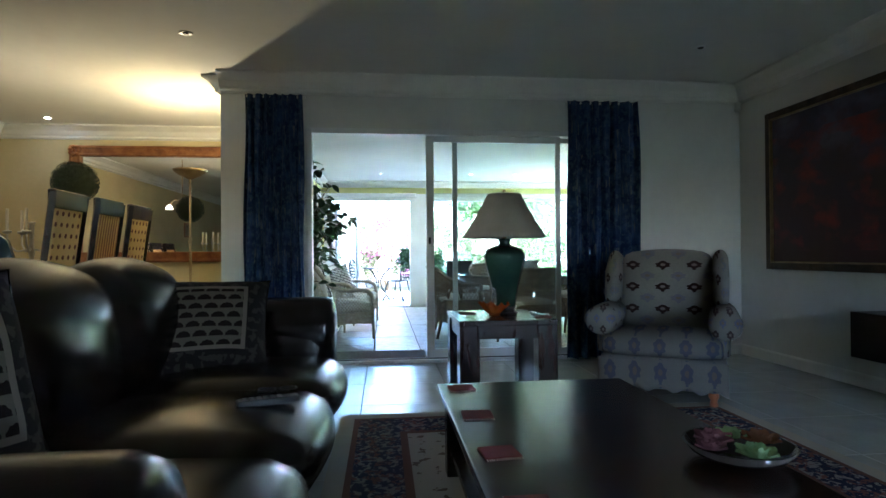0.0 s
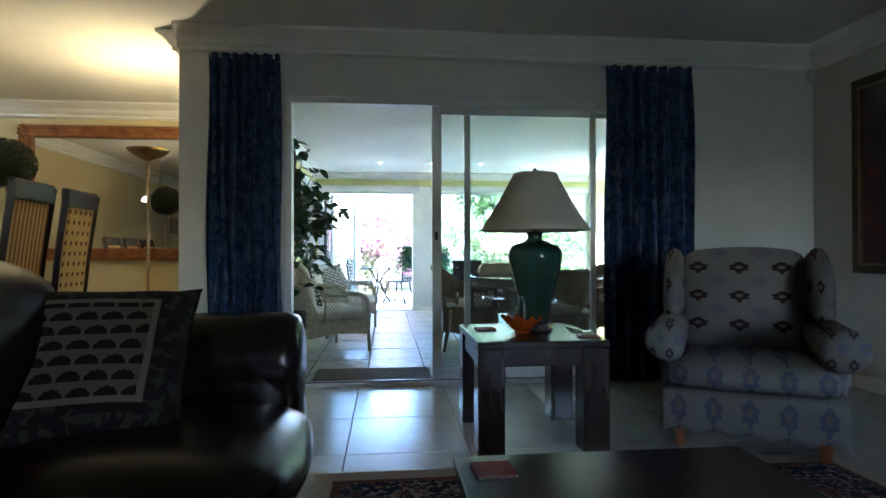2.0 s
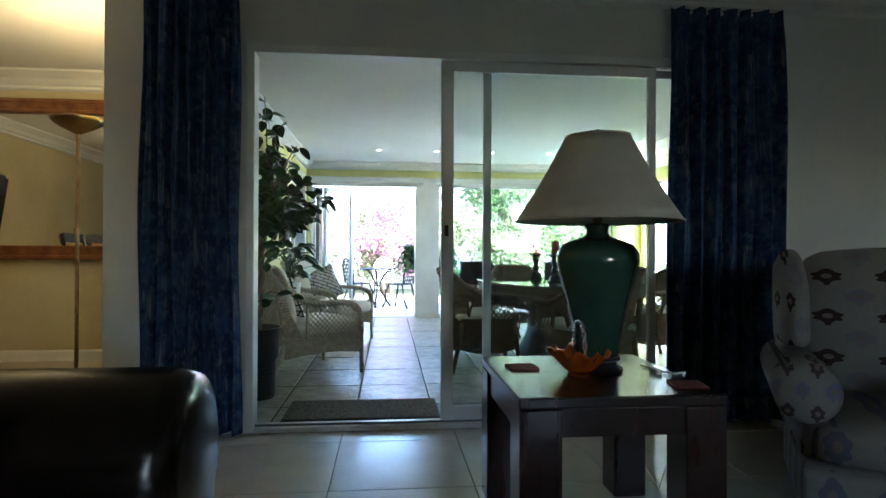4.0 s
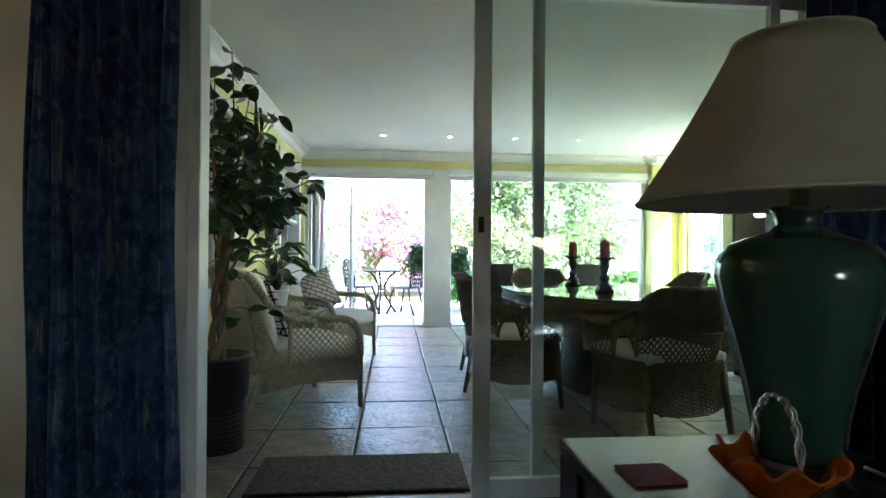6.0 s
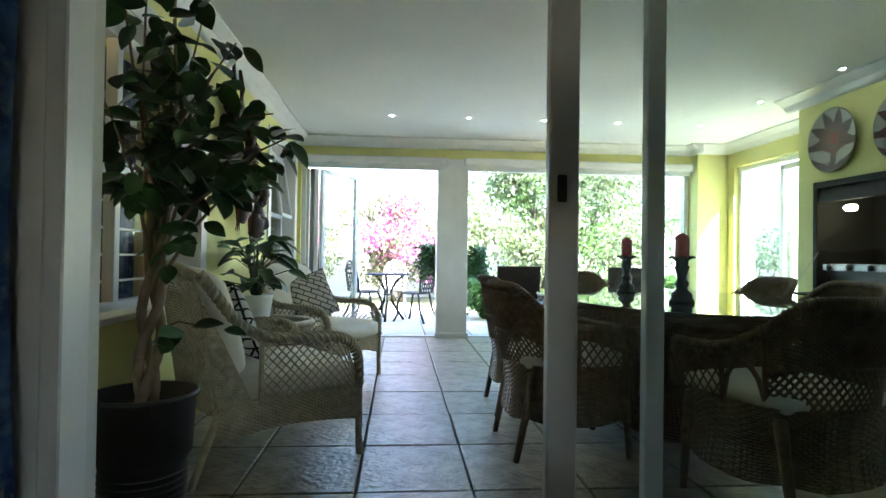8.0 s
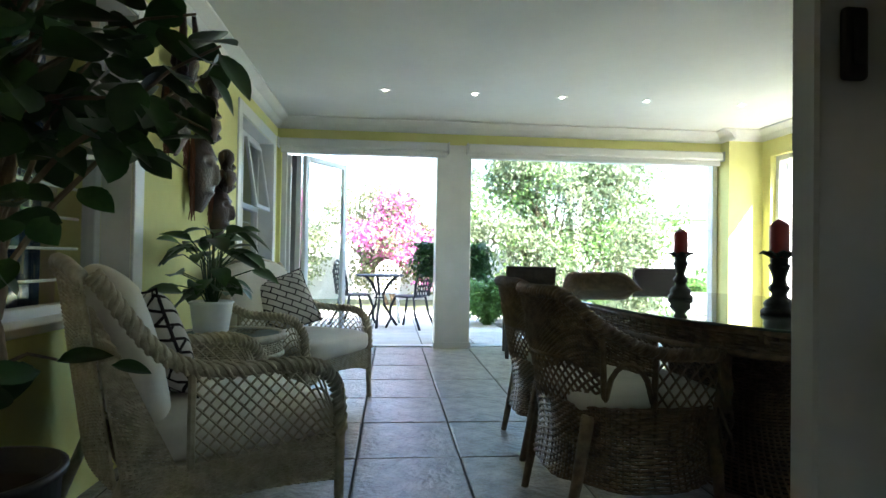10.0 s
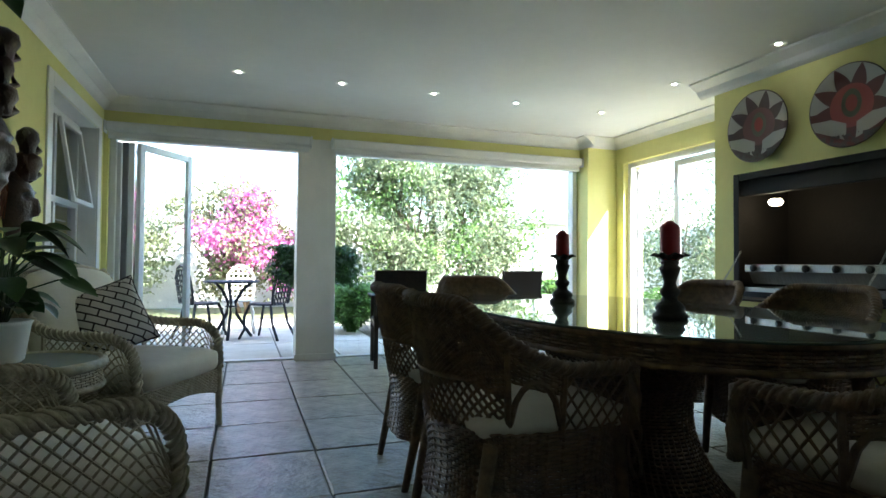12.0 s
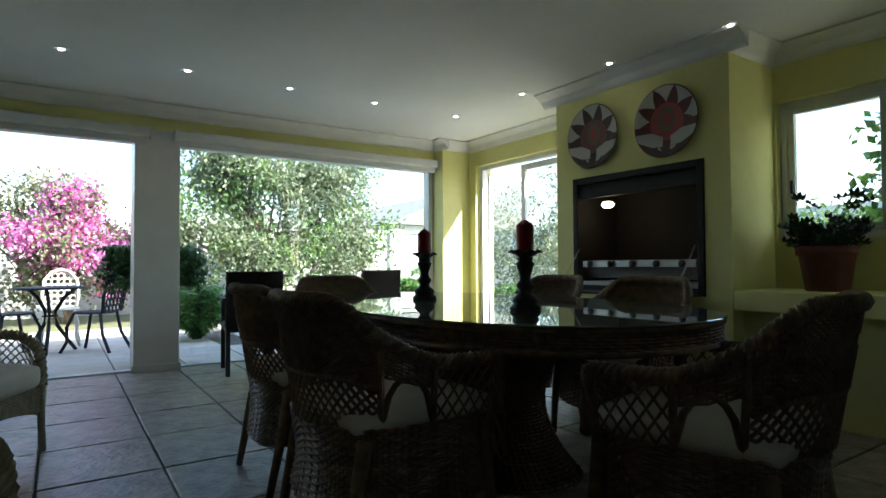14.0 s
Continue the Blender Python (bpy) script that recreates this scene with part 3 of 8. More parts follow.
def roller_blind(x0, x1):
    b = thing("roller_blind", "white roller blind rolled up in its cassette", "blind", (0, 0, 0), group="garden blinds")
    y = SY1 - 0.075
    part("cassette", new_box(x0, x1, y - 0.035, y + 0.045, 2.045, 2.135, bevel=0.02, seg=3), M_trim, b)
    for x in (x0 - 0.012, x1):
        part("end_cap", new_box(x, x + 0.012, y - 0.04, y + 0.074, 2.035, 2.14, bevel=0.004), M_alu, b)
    part("bottom_bar", new_box(x0 + 0.02, x1 - 0.02, y - 0.008, y + 0.012, 1.985, 2.012, bevel=0.006), M_alu, b)
    bm = new_box(x0 + 0.02, x1 - 0.02, y, y + 0.002, 2.012, 2.06)
    part("fabric", bm, M_trim, b)


roller_blind(-1.09, 0.635)
roller_blind(0.845, 3.63)

# ---- living room ----


def pattern_material(name, build, rough=0.9, bump=0.2):
    """Fabric whose colour is worked out from the UVs by build(nt, u, v)."""
    m = bpy.data.materials.new(name)
    m.use_nodes = True
    nt = m.node_tree
    b = nt.nodes["Principled BSDF"]
    b.inputs["Roughness"].default_value = rough
    b.inputs["Specular IOR Level"].default_value = 0.5 if rough < 0.6 else 0.12
    u, v = uv_xy(nt)
    nt.links.new(build(nt, u, v), b.inputs["Base Color"])
    tc, nz, bp = nt.nodes.new("ShaderNodeTexCoord"), nt.nodes.new("ShaderNodeTexNoise"), nt.nodes.new("ShaderNodeBump")
    nz.inputs["Scale"].default_value = 120
    bp.inputs["Strength"].default_value, bp.inputs["Distance"].default_value = bump, 0.004
    nt.links.new(tc.outputs["Object"], nz.inputs["Vector"])
    nt.links.new(nz.outputs["Fac"], bp.inputs["Height"])
    nt.links.new(bp.outputs[0], b.inputs["Normal"])
    return m


def noise_of(nt, scale, detail=3, coords="UV"):
    tc, nz = nt.nodes.new("ShaderNodeTexCoord"), nt.nodes.new("ShaderNodeTexNoise")
    nz.inputs["Scale"].default_value, nz.inputs["Detail"].default_value = scale, detail
    nt.links.new(tc.outputs[coords], nz.inputs["Vector"])
    return nz.outputs["Fac"]


def inside(nt, u, lo, hi):
    return nd(nt, "MULTIPLY", nd(nt, "GREATER_THAN", u, lo), nd(nt, "LESS_THAN", u, hi))


def fan_pattern(nt, u, v):
    """Tapestry: a field of fans in a dark border."""
    n = 5.0
    field = nd(nt, "MULTIPLY", inside(nt, u, 0.2, 0.8), inside(nt, v, 0.2, 0.8))
    line = nd(nt, "MULTIPLY", inside(nt, u, 0.165, 0.835), inside(nt, v, 0.165, 0.835))
    fu, fv = nd(nt, "MULTIPLY", u, n * 1.65), nd(nt, "MULTIPLY", v, n * 2.1)
    row = nd(nt, "FLOOR", fv)
    shift = nd(nt, "MULTIPLY", nd(nt, "MODULO", row, 2.0), 0.5)
    x = nd(nt, "SUBTRACT", nd(nt, "FRACT", nd(nt, "ADD", fu, shift)), 0.5)
    y = nd(nt, "MULTIPLY", nd(nt, "FRACT", fv), 0.72)
    r = nd(nt, "SQRT", nd(nt, "ADD", nd(nt, "MULTIPLY", x, x), nd(nt, "MULTIPLY", y, y)))
    ang = nd(nt, "ARCTAN2", x, y)
    dark = nd(nt, "LESS_THAN", r, nd(nt, "MULTIPLY_ADD", nd(nt, "COSINE", nd(nt, "MULTIPLY", ang, 11.0)), 0.02, 0.45))
    fans = mix(nt, dark, (0.085, 0.076, 0.057), (0.012, 0.008, 0.007))
    leafy = nd(nt, "GREATER_THAN", noise_of(nt, 16, 2), 0.56)
    border = mix(nt, leafy, (0.012, 0.01, 0.01), (0.03, 0.027, 0.022))
    c = mix(nt, line, border, (0.12, 0.105, 0.08))
    return mix(nt, field, c, fans)


def tulip_pattern(nu, nv, c1, c2, half=True):
    def build(nt, u, v):
        fu, fv = nd(nt, "MULTIPLY", u, nu), nd(nt, "MULTIPLY", v, nv)
        row = nd(nt, "FLOOR", fv)
        odd = nd(nt, "MODULO", row, 2.0)
        x = nd(nt, "ABSOLUTE", nd(nt, "SUBTRACT", nd(nt, "FRACT", nd(nt, "ADD", fu, nd(nt, "MULTIPLY", odd, 0.5))), 0.5))
        y = nd(nt, "SUBTRACT", nd(nt, "FRACT", fv), 0.5)
        bell = nd(nt, "ADD", nd(nt, "POWER", nd(nt, "DIVIDE", x, 0.25), 2.0), nd(nt, "POWER", nd(nt, "DIVIDE", nd(nt, "SUBTRACT", y, 0.04), 0.36), 2.0))
        stem = nd(nt, "MULTIPLY", nd(nt, "LESS_THAN", x, 0.05), inside(nt, y, -0.42, 0.0))
        lob = nd(nt, "MULTIPLY_ADD", nd(nt, "COSINE", nd(nt, "MULTIPLY", nd(nt, "ARCTAN2", x, y), 6.0)), 0.22, 0.85)
        on = nd(nt, "MAXIMUM", nd(nt, "LESS_THAN", bell, lob), stem)
        heart = nd(nt, "LESS_THAN", bell, 0.12)
        tone = mix(nt, odd, c1, c2)
        tone = mix(nt, heart, tone, (0.16, 0.13, 0.11))
        ground = mix(nt, noise_of(nt, 40, 2), (0.2, 0.185, 0.165), (0.165, 0.152, 0.135))
        return mix(nt, on, ground, tone)
    return build


M_fan = pattern_material("tapestry_fans", fan_pattern)
M_tulip_back = pattern_material("tulip_print_back", tulip_pattern(3.2, 8.0, (0.04, 0.024, 0.022), (0.15, 0.14, 0.155)))
M_tulip_seat = pattern_material("tulip_print_seat", tulip_pattern(5.0, 1.0, (0.1, 0.102, 0.13), (0.1, 0.102, 0.13)))
M_tulip_arm = pattern_material("tulip_print_arm", tulip_pattern(3.0, 3.0, (0.06, 0.042, 0.042), (0.13, 0.13, 0.18)))


def curtain_cloth(nt, u, v):
    a = noise_of(nt, 9, 4, "Object")
    streak = nt.nodes.new("ShaderNodeTexNoise")
    mp, tc = nt.nodes.new("ShaderNodeMapping"), nt.nodes.new("ShaderNodeTexCoord")
    mp.inputs["Scale"].default_value = (46, 7, 1)
    nt.links.new(tc.outputs["UV"], mp.inputs[0])
    nt.links.new(mp.outputs[0], streak.inputs["Vector"])
    streak.inputs["Scale"].default_value = 1.2
    soft = nd(nt, "MULTIPLY", nd(nt, "SUBTRACT", noise_of(nt, 26, 3, "Object"), 0.5), 5.0)
    c = mix(nt, nd(nt, "MINIMUM", nd(nt, "MAXIMUM", nd(nt, "MULTIPLY_ADD", a, 4.0, -1.6), 0.0), 1.0), (0.016, 0.03, 0.085), (0.04, 0.075, 0.17))
    c = mix(nt, nd(nt, "MINIMUM", nd(nt, "MAXIMUM", soft, 0.0), 0.8), c, (0.07, 0.11, 0.17))
    fleck = nd(nt, "MULTIPLY", nd(nt, "MINIMUM", nd(nt, "MAXIMUM", nd(nt, "MULTIPLY_ADD", streak.outputs["Fac"], 7.0, -4.0), 0.0), 0.75), nd(nt, "GREATER_THAN", a, 0.5))
    return mix(nt, fleck, c, (0.2, 0.2, 0.18))


M_curtain = pattern_material("blue_patterned_curtain_cloth", curtain_cloth, 0.85, 0.3)


def curtain(x0, x1, seed):
    c = thing("curtain", "deep blue patterned pleated floor-length curtain", "curtain", ((x0 + x1) / 2, DW0 - 0.085, 0), group="sliding door curtains")
    w = x1 - x0
    rnd = random.Random(seed)
    ph = [rnd.uniform(0, 6.28) for _ in range(4)]

    def fn(u, v):
        flare = 1 + 0.06 * (1 - v)
        a = u * 2 * math.pi
        y = 0.04 * math.sin(a * 7 + ph[0] + 0.3 * math.sin(a * 2 + ph[1])) + 0.014 * math.sin(a * 15 + ph[2] + v)
        y *= (0.75 + 0.35 * (1 - v)) if v < 0.93 else 0.6
        return Vector(((u - 0.5) * w * flare + 0.008 * math.sin(v * 9 + u * 20), y + 0.02 * math.sin(v * 5 + ph[3]) * (1 - v), 0.015 + v * 2.405))
    bm = sheet(bmesh.new(), fn, 150, 26)
    body = part("cloth", bm, M_curtain, c, smooth=True)
    sol = body.modifiers.new("thickness", "SOLIDIFY")
    sol.thickness = 0.004
    bm = bmesh.new()
    tube(bm, [(-w / 2 - 0.02, 0.03, 2.405), (w / 2 + 0.02, 0.03, 2.405)], 0.012)
    part("rail", bm, M_trim, c, "white curtain rail")


curtain(-1.19, -0.69, 1)
curtain(1.735, 2.425, 2)


# leather sofa along the left side, facing the coffee table
def sofa():
    s = thing("leather_sofa", "large dark brown leather sofa with rounded arms", "sofa", (0, 0, 0))
    y0, y1 = 1.30, 4.12
    part("base", soft_box(-1.22, -0.30, y0 + 0.05, y1 - 0.05, 0.09, 0.34, 0.07, 0.02), M_leather, s, smooth=True)
    for ya in (y0, y1 - 0.34):
        bm = soft_box(-1.2, -0.27, ya, ya + 0.34, 0.08, 0.64, 0.07, 0.03)
        part("arm", bm, M_leather, s, smooth=True)
        bm = bmesh.new()
        prof = [(0.0, -0.95), (0.15, -0.94), (0.178, -0.88), (0.178, 0.0), (0.165, 0.035), (0.12, 0.05), (0.0, 0.052)]
        lathe(bm, prof, 28)
        bmesh.ops.rotate(bm, verts=bm.verts, matrix=Matrix.Rotation(radians(90), 3, "Y"))
        bmesh.ops.translate(bm, verts=bm.verts, vec=(-0.30, ya + 0.17, 0.59))
        part("arm_roll", bm, M_leather, s, smooth=True)
    n = 3
    w = (y1 - y0 - 0.66) / n
    for k in range(n):
        a = y0 + 0.33 + k * w
        part("seat_cushion", soft_box(-1.0, -0.20, a + 0.004, a + w - 0.004, 0.29, 0.475, 0.085, 0.045), M_leather, s, smooth=True)
        bm = bmesh.new()
        tube(bm, [(-0.9, a + 0.03, 0.44), (-0.26, a + 0.03, 0.44), (-0.205, a + 0.09, 0.435), (-0.195, a + w / 2, 0.437), (-0.205, a + w - 0.09, 0.435), (-0.26, a + w - 0.03, 0.44), (-0.9, a + w - 0.03, 0.44)], 0.007, 5)
        part("piping", bm, M_leather, s, smooth=True)
        bm = soft_box(-1.28, -0.93, a + 0.003, a + w - 0.003, 0.42, 0.93, 0.12, 0.07)
        bmesh.ops.rotate(bm, verts=bm.verts, cent=(-1.1, 0, 0.42), matrix=Matrix.Rotation(radians(-9), 3, "Y"))
        part("back_cushion", bm, M_leather, s, smooth=True)
    part("back_frame", soft_box(-1.42, -1.17, y0 + 0.1, y1 - 0.1, 0.1, 0.82, 0.09, 0.02), M_leather, s, smooth=True)
    for x, y in ((-1.3, y0 + 0.1), (-1.3, y1 - 0.1), (-0.4, y0 + 0.1), (-0.4, y1 - 0.1)):
        part("foot", lathe(bmesh.new(), [(0.03, 0), (0.045, 0.04), (0.04, 0.12)], 14, (x, y, 0)), M_dark_wood, s)


sofa()


def throw_cushion(label, m, w, t, material, piping, group=""):
    c = thing("throw_cushion", label, "cushion", group=group)
    c.matrix_world = m
    part("cover", cushion(w, w, t), material, c, smooth=True)
    pts = []
    for i in range(48):
        q = i / 12
        k, f = int(q), q - int(q)
        a, b = ((2 * f - 1, -1), (1, 2 * f - 1), (1 - 2 * f, 1), (-1, 1 - 2 * f))[k]
        p = 1 - 0.07 * (1 - abs(a) ** 3) * abs(b) ** 3 - 0.07 * (1 - abs(b) ** 3) * abs(a) ** 3
        pts.append((a * w / 2 * p, 0, (b * p + 1) * w / 2))
    part("piping", tube(bmesh.new(), pts, 0.006, 5, closed=True), piping, c)
    return c


throw_cushion("dark tapestry cushion with cream fan pattern on the sofa", pose(-0.78, 3.35, 0.46, -44, 0, 9), 0.56, 0.19, M_fan, M_leather, "sofa cushions")
throw_cushion("dark tapestry cushion with cream fan pattern on the sofa", pose(-0.90, 2.02, 0.475, -20, 0, 62), 0.52, 0.2, M_fan, M_leather, "sofa cushions")

rc = thing("remote_control", "two black remote controls on a leather seat", "remote", (-0.37, 2.72, 0.505), 20)
part("body", new_box(-0.1, 0.1, -0.025, 0.025, 0.0, 0.022, bevel=0.007), M_black, rc)
for k in range(12):
    part("button", new_box(-0.08 + 0.022 * (k % 6), -0.066 + 0.022 * (k % 6), -0.014 + 0.018 * (k // 6), -0.004 + 0.018 * (k // 6), 0.021, 0.025), M_dark_alu, rc, "grey rubber button")
gl = thing("reading_glasses", "folded dark framed reading glasses on the sofa", "glasses", (-0.36, 2.84, 0.51), 10)
for s in (-1, 1):
    part("rim", tube(bmesh.new(), [(s * 0.036 + 0.028 * math.cos(a), 0.02 * math.sin(a), 0.018) for a in [k * math.pi / 8 for k in range(16)]], 0.003, 5, closed=True), M_black, gl)
part("temple", tube(bmesh.new(), [(-0.065, 0, 0.015), (-0.06, 0.05, 0.008), (0.05, 0.06, 0.006)], 0.003, 5), M_black, gl)

# coffee table
ct = thing("coffee_table", "large dark mahogany coffee table with polished top", "coffee table")
CX0, CX1, CY0, CY1, CZ = 0.256, 1.13, 1.55, 3.40, 0.40
bm = new_box(CX0, CX1, CY0, CY1, CZ - 0.028, CZ, bevel=0.006)
part("tabletop", bm, M_dark_wood, ct)
part("edge_moulding", new_box(CX0 + 0.014, CX1 - 0.014, CY0 + 0.014, CY1 - 0.014, CZ - 0.05, CZ - 0.0285, bevel=0.006), M_dark_wood, ct)
part("apron", new_box(CX0 + 0.04, CX1 - 0.04, CY0 + 0.04, CY1 - 0.04, CZ - 0.13, CZ - 0.051, bevel=0.003), M_dark_wood, ct)
part("lower_shelf", new_box(CX0 + 0.05, CX1 - 0.05, CY0 + 0.05, CY1 - 0.05, 0.1, 0.125, bevel=0.003), M_dark_wood, ct)
for x in (CX0 + 0.03, CX1 - 0.12):
    for y in (CY0 + 0.03, CY1 - 0.12):
        part("leg", new_box(x, x + 0.09, y, y + 0.09, 0.012, CZ - 0.051, bevel=0.005), M_dark_wood, ct)
M_coaster = mat("red_woven_coaster", (0.2, 0.04, 0.035), 0.85, color2=(0.13, 0.03, 0.03), scale=30, bump=0.4)
for y, rz in ((3.28, 4), (2.86, -3), (2.46, 6), (2.1, 0)):
    c = thing("coaster", "dark red woven coaster with fringed ends", "coaster", (0.352, y, CZ), rz, "coasters on the coffee table")
    part("mat", new_box(-0.055, 0.055, -0.05, 0.05, 0.0, 0.008, bevel=0.003), M_coaster, c)
    bm = bmesh.new()
    for k in range(16):
        for s in (-1, 1):
            tube(bm, [(-0.052 + 0.007 * k, s * 0.05, 0.004), (-0.052 + 0.007 * k + random.uniform(-0.003, 0.003), s * 0.06, 0.001)], 0.0012, 3)
    tagged(part("fringe", bm, M_cushion, c, "pale fringe"), kind="stuff")


def petal_flower(parent, at, r, color, material):
    bm = bmesh.new()
    for ring, (n, tilt, rr) in enumerate(((6, 25, 1.0), (5, 50, 0.75), (4, 72, 0.5))):
        for k in range(n):
            a = 2 * math.pi * k / n + ring * 0.5
            m = Matrix.Translation(at) @ Matrix.Rotation(a, 4, "Z") @ Matrix.Rotation(radians(-tilt), 4, "Y")
            sheet(bm, lambda u, v: m @ Vector((u * r * rr, (v - 0.5) * r * rr * 1.1 * math.sin(math.pi * min(1, u * 0.9 + 0.08)), 0.12 * r * (1 - (2 * v - 1) ** 2) * -1)), 5, 4)
    return part("flower", bm, material, parent, color, smooth=True)


fb = thing("flower_bowl", "shallow glass bowl of pink and green glass flowers", "bowl", (1.02, 2.32, CZ))
part("dish", lathe(bmesh.new(), [(0.05, 0.0), (0.08, 0.004), (0.15, 0.03), (0.175, 0.06), (0.168, 0.06), (0.145, 0.035), (0.075, 0.012), (0.0, 0.01)], 32), mat("smoked_glass_dish", (0.08, 0.07, 0.06), 0.12, scale=6), fb, smooth=True)
M_gl_green = mat("pale_green_glass_petal", (0.3, 0.42, 0.2), 0.12, color2=(0.16, 0.26, 0.1), scale=12)
M_gl_pink = mat("pink_glass_petal", (0.32, 0.16, 0.17), 0.12, color2=(0.16, 0.07, 0.08), scale=12)
M_gl_amber = mat("amber_glass_petal", (0.14, 0.06, 0.03), 0.12, color2=(0.2, 0.08, 0.03), scale=12)
petal_flower(fb, (0.0, -0.09, 0.04), 0.075, "pale green glass petals", M_gl_green)
petal_flower(fb, (-0.06, 0.05, 0.045), 0.075, "pink glass petals", M_gl_pink)
petal_flower(fb, (-0.11, -0.02, 0.045), 0.06, "pink glass petals", M_gl_pink)
petal_flower(fb, (0.09, 0.02, 0.045), 0.075, "amber glass petals", M_gl_amber)
petal_flower(fb, (0.03, 0.09, 0.045), 0.06, "pale green glass petals", M_gl_green)
for o in fb.children:
    o.data.transform(Matrix.Scale(0.86, 4))

# rug


def rug_pattern(nt, u, v):
    """Oriental rug: cream field and a navy floral band, in brown lines, with a pale outer edge."""
    du = nd(nt, "MULTIPLY", nd(nt, "MINIMUM", u, nd(nt, "SUBTRACT", 1.0, u)), 2.55)
    dv = nd(nt, "MULTIPLY", nd(nt, "MINIMUM", v, nd(nt, "SUBTRACT", 1.0, v)), 3.4)
    d = nd(nt, "MINIMUM", du, dv)
    fl = noise_of(nt, 16, 4, "Object")
    f2 = noise_of(nt, 38, 2, "Object")
    navy = mix(nt, nd(nt, "GREATER_THAN", f2, 0.55), (0.02, 0.024, 0.05), (0.26, 0.23, 0.2))
    navy = mix(nt, inside(nt, fl, 0.56, 0.62), navy, (0.16, 0.07, 0.055))
    cream = mix(nt, nd(nt, "GREATER_THAN", fl, 0.6), (0.46, 0.42, 0.34), (0.16, 0.12, 0.09))
    c = mix(nt, nd(nt, "GREATER_THAN", d, 0.09), (0.42, 0.38, 0.31), (0.14, 0.07, 0.05))
    c = mix(nt, nd(nt, "GREATER_THAN", d, 0.12), c, navy)
    c = mix(nt, nd(nt, "GREATER_THAN", d, 0.36), c, (0.14, 0.07, 0.05))
    return mix(nt, nd(nt, "GREATER_THAN", d, 0.4), c, cream)


M_rug = pattern_material("oriental_rug_pile", rug_pattern, 0.95, 0.5)
rug = thing("rug", "oriental rug with navy floral border and cream field", "rug", (0.985, 2.63, 0))
bm = bmesh.new()
sheet(bm, lambda u, v: Vector(((u - 0.5) * 2.47, (v - 0.5) * 3.4, 0.011 + 0.0015 * noise.noise((u * 30, v * 40, 0)))), 50, 60)
pile = part("woven_field", bm, M_rug, rug)
so = pile.modifiers.new("thickness", "SOLIDIFY")
so.thickness = 0.01
bm = bmesh.new()
for k in range(240):
    x = -1.23 + 2.46 * k / 239
    tube(bm, [(x, 1.698, 0.006), (x + random.uniform(-0.008, 0.008), 1.73 + random.uniform(0, 0.01), 0.002)], 0.002, 3, cap=False)
tagged(part("fringe", bm, M_cushion, rug, "short cream fringe"), kind="stuff")

# side table
st = thing("side_table", "square dark wooden side table with thick legs", "side table")
TX0, TX1, TY0, TY1, TZ = 0.505, 1.168, 4.478, 5.18, 0.557
part("tabletop", new_box(TX0, TX1, TY0, TY1, TZ - 0.035, TZ, bevel=0.006), M_dark_wood, st)
part("apron", new_box(TX0 + 0.012, TX1 - 0.012, TY0 + 0.012, TY1 - 0.012, TZ - 0.125, TZ - 0.036, bevel=0.003), M_dark_wood, st)
for x in (TX0 + 0.002, TX1 - 0.135):
    for y in (TY0 + 0.002, TY1 - 0.135):
        part("leg", new_box(x, x + 0.133, y, y + 0.133, 0.0, TZ - 0.0365, bevel=0.005), M_dark_wood, st)


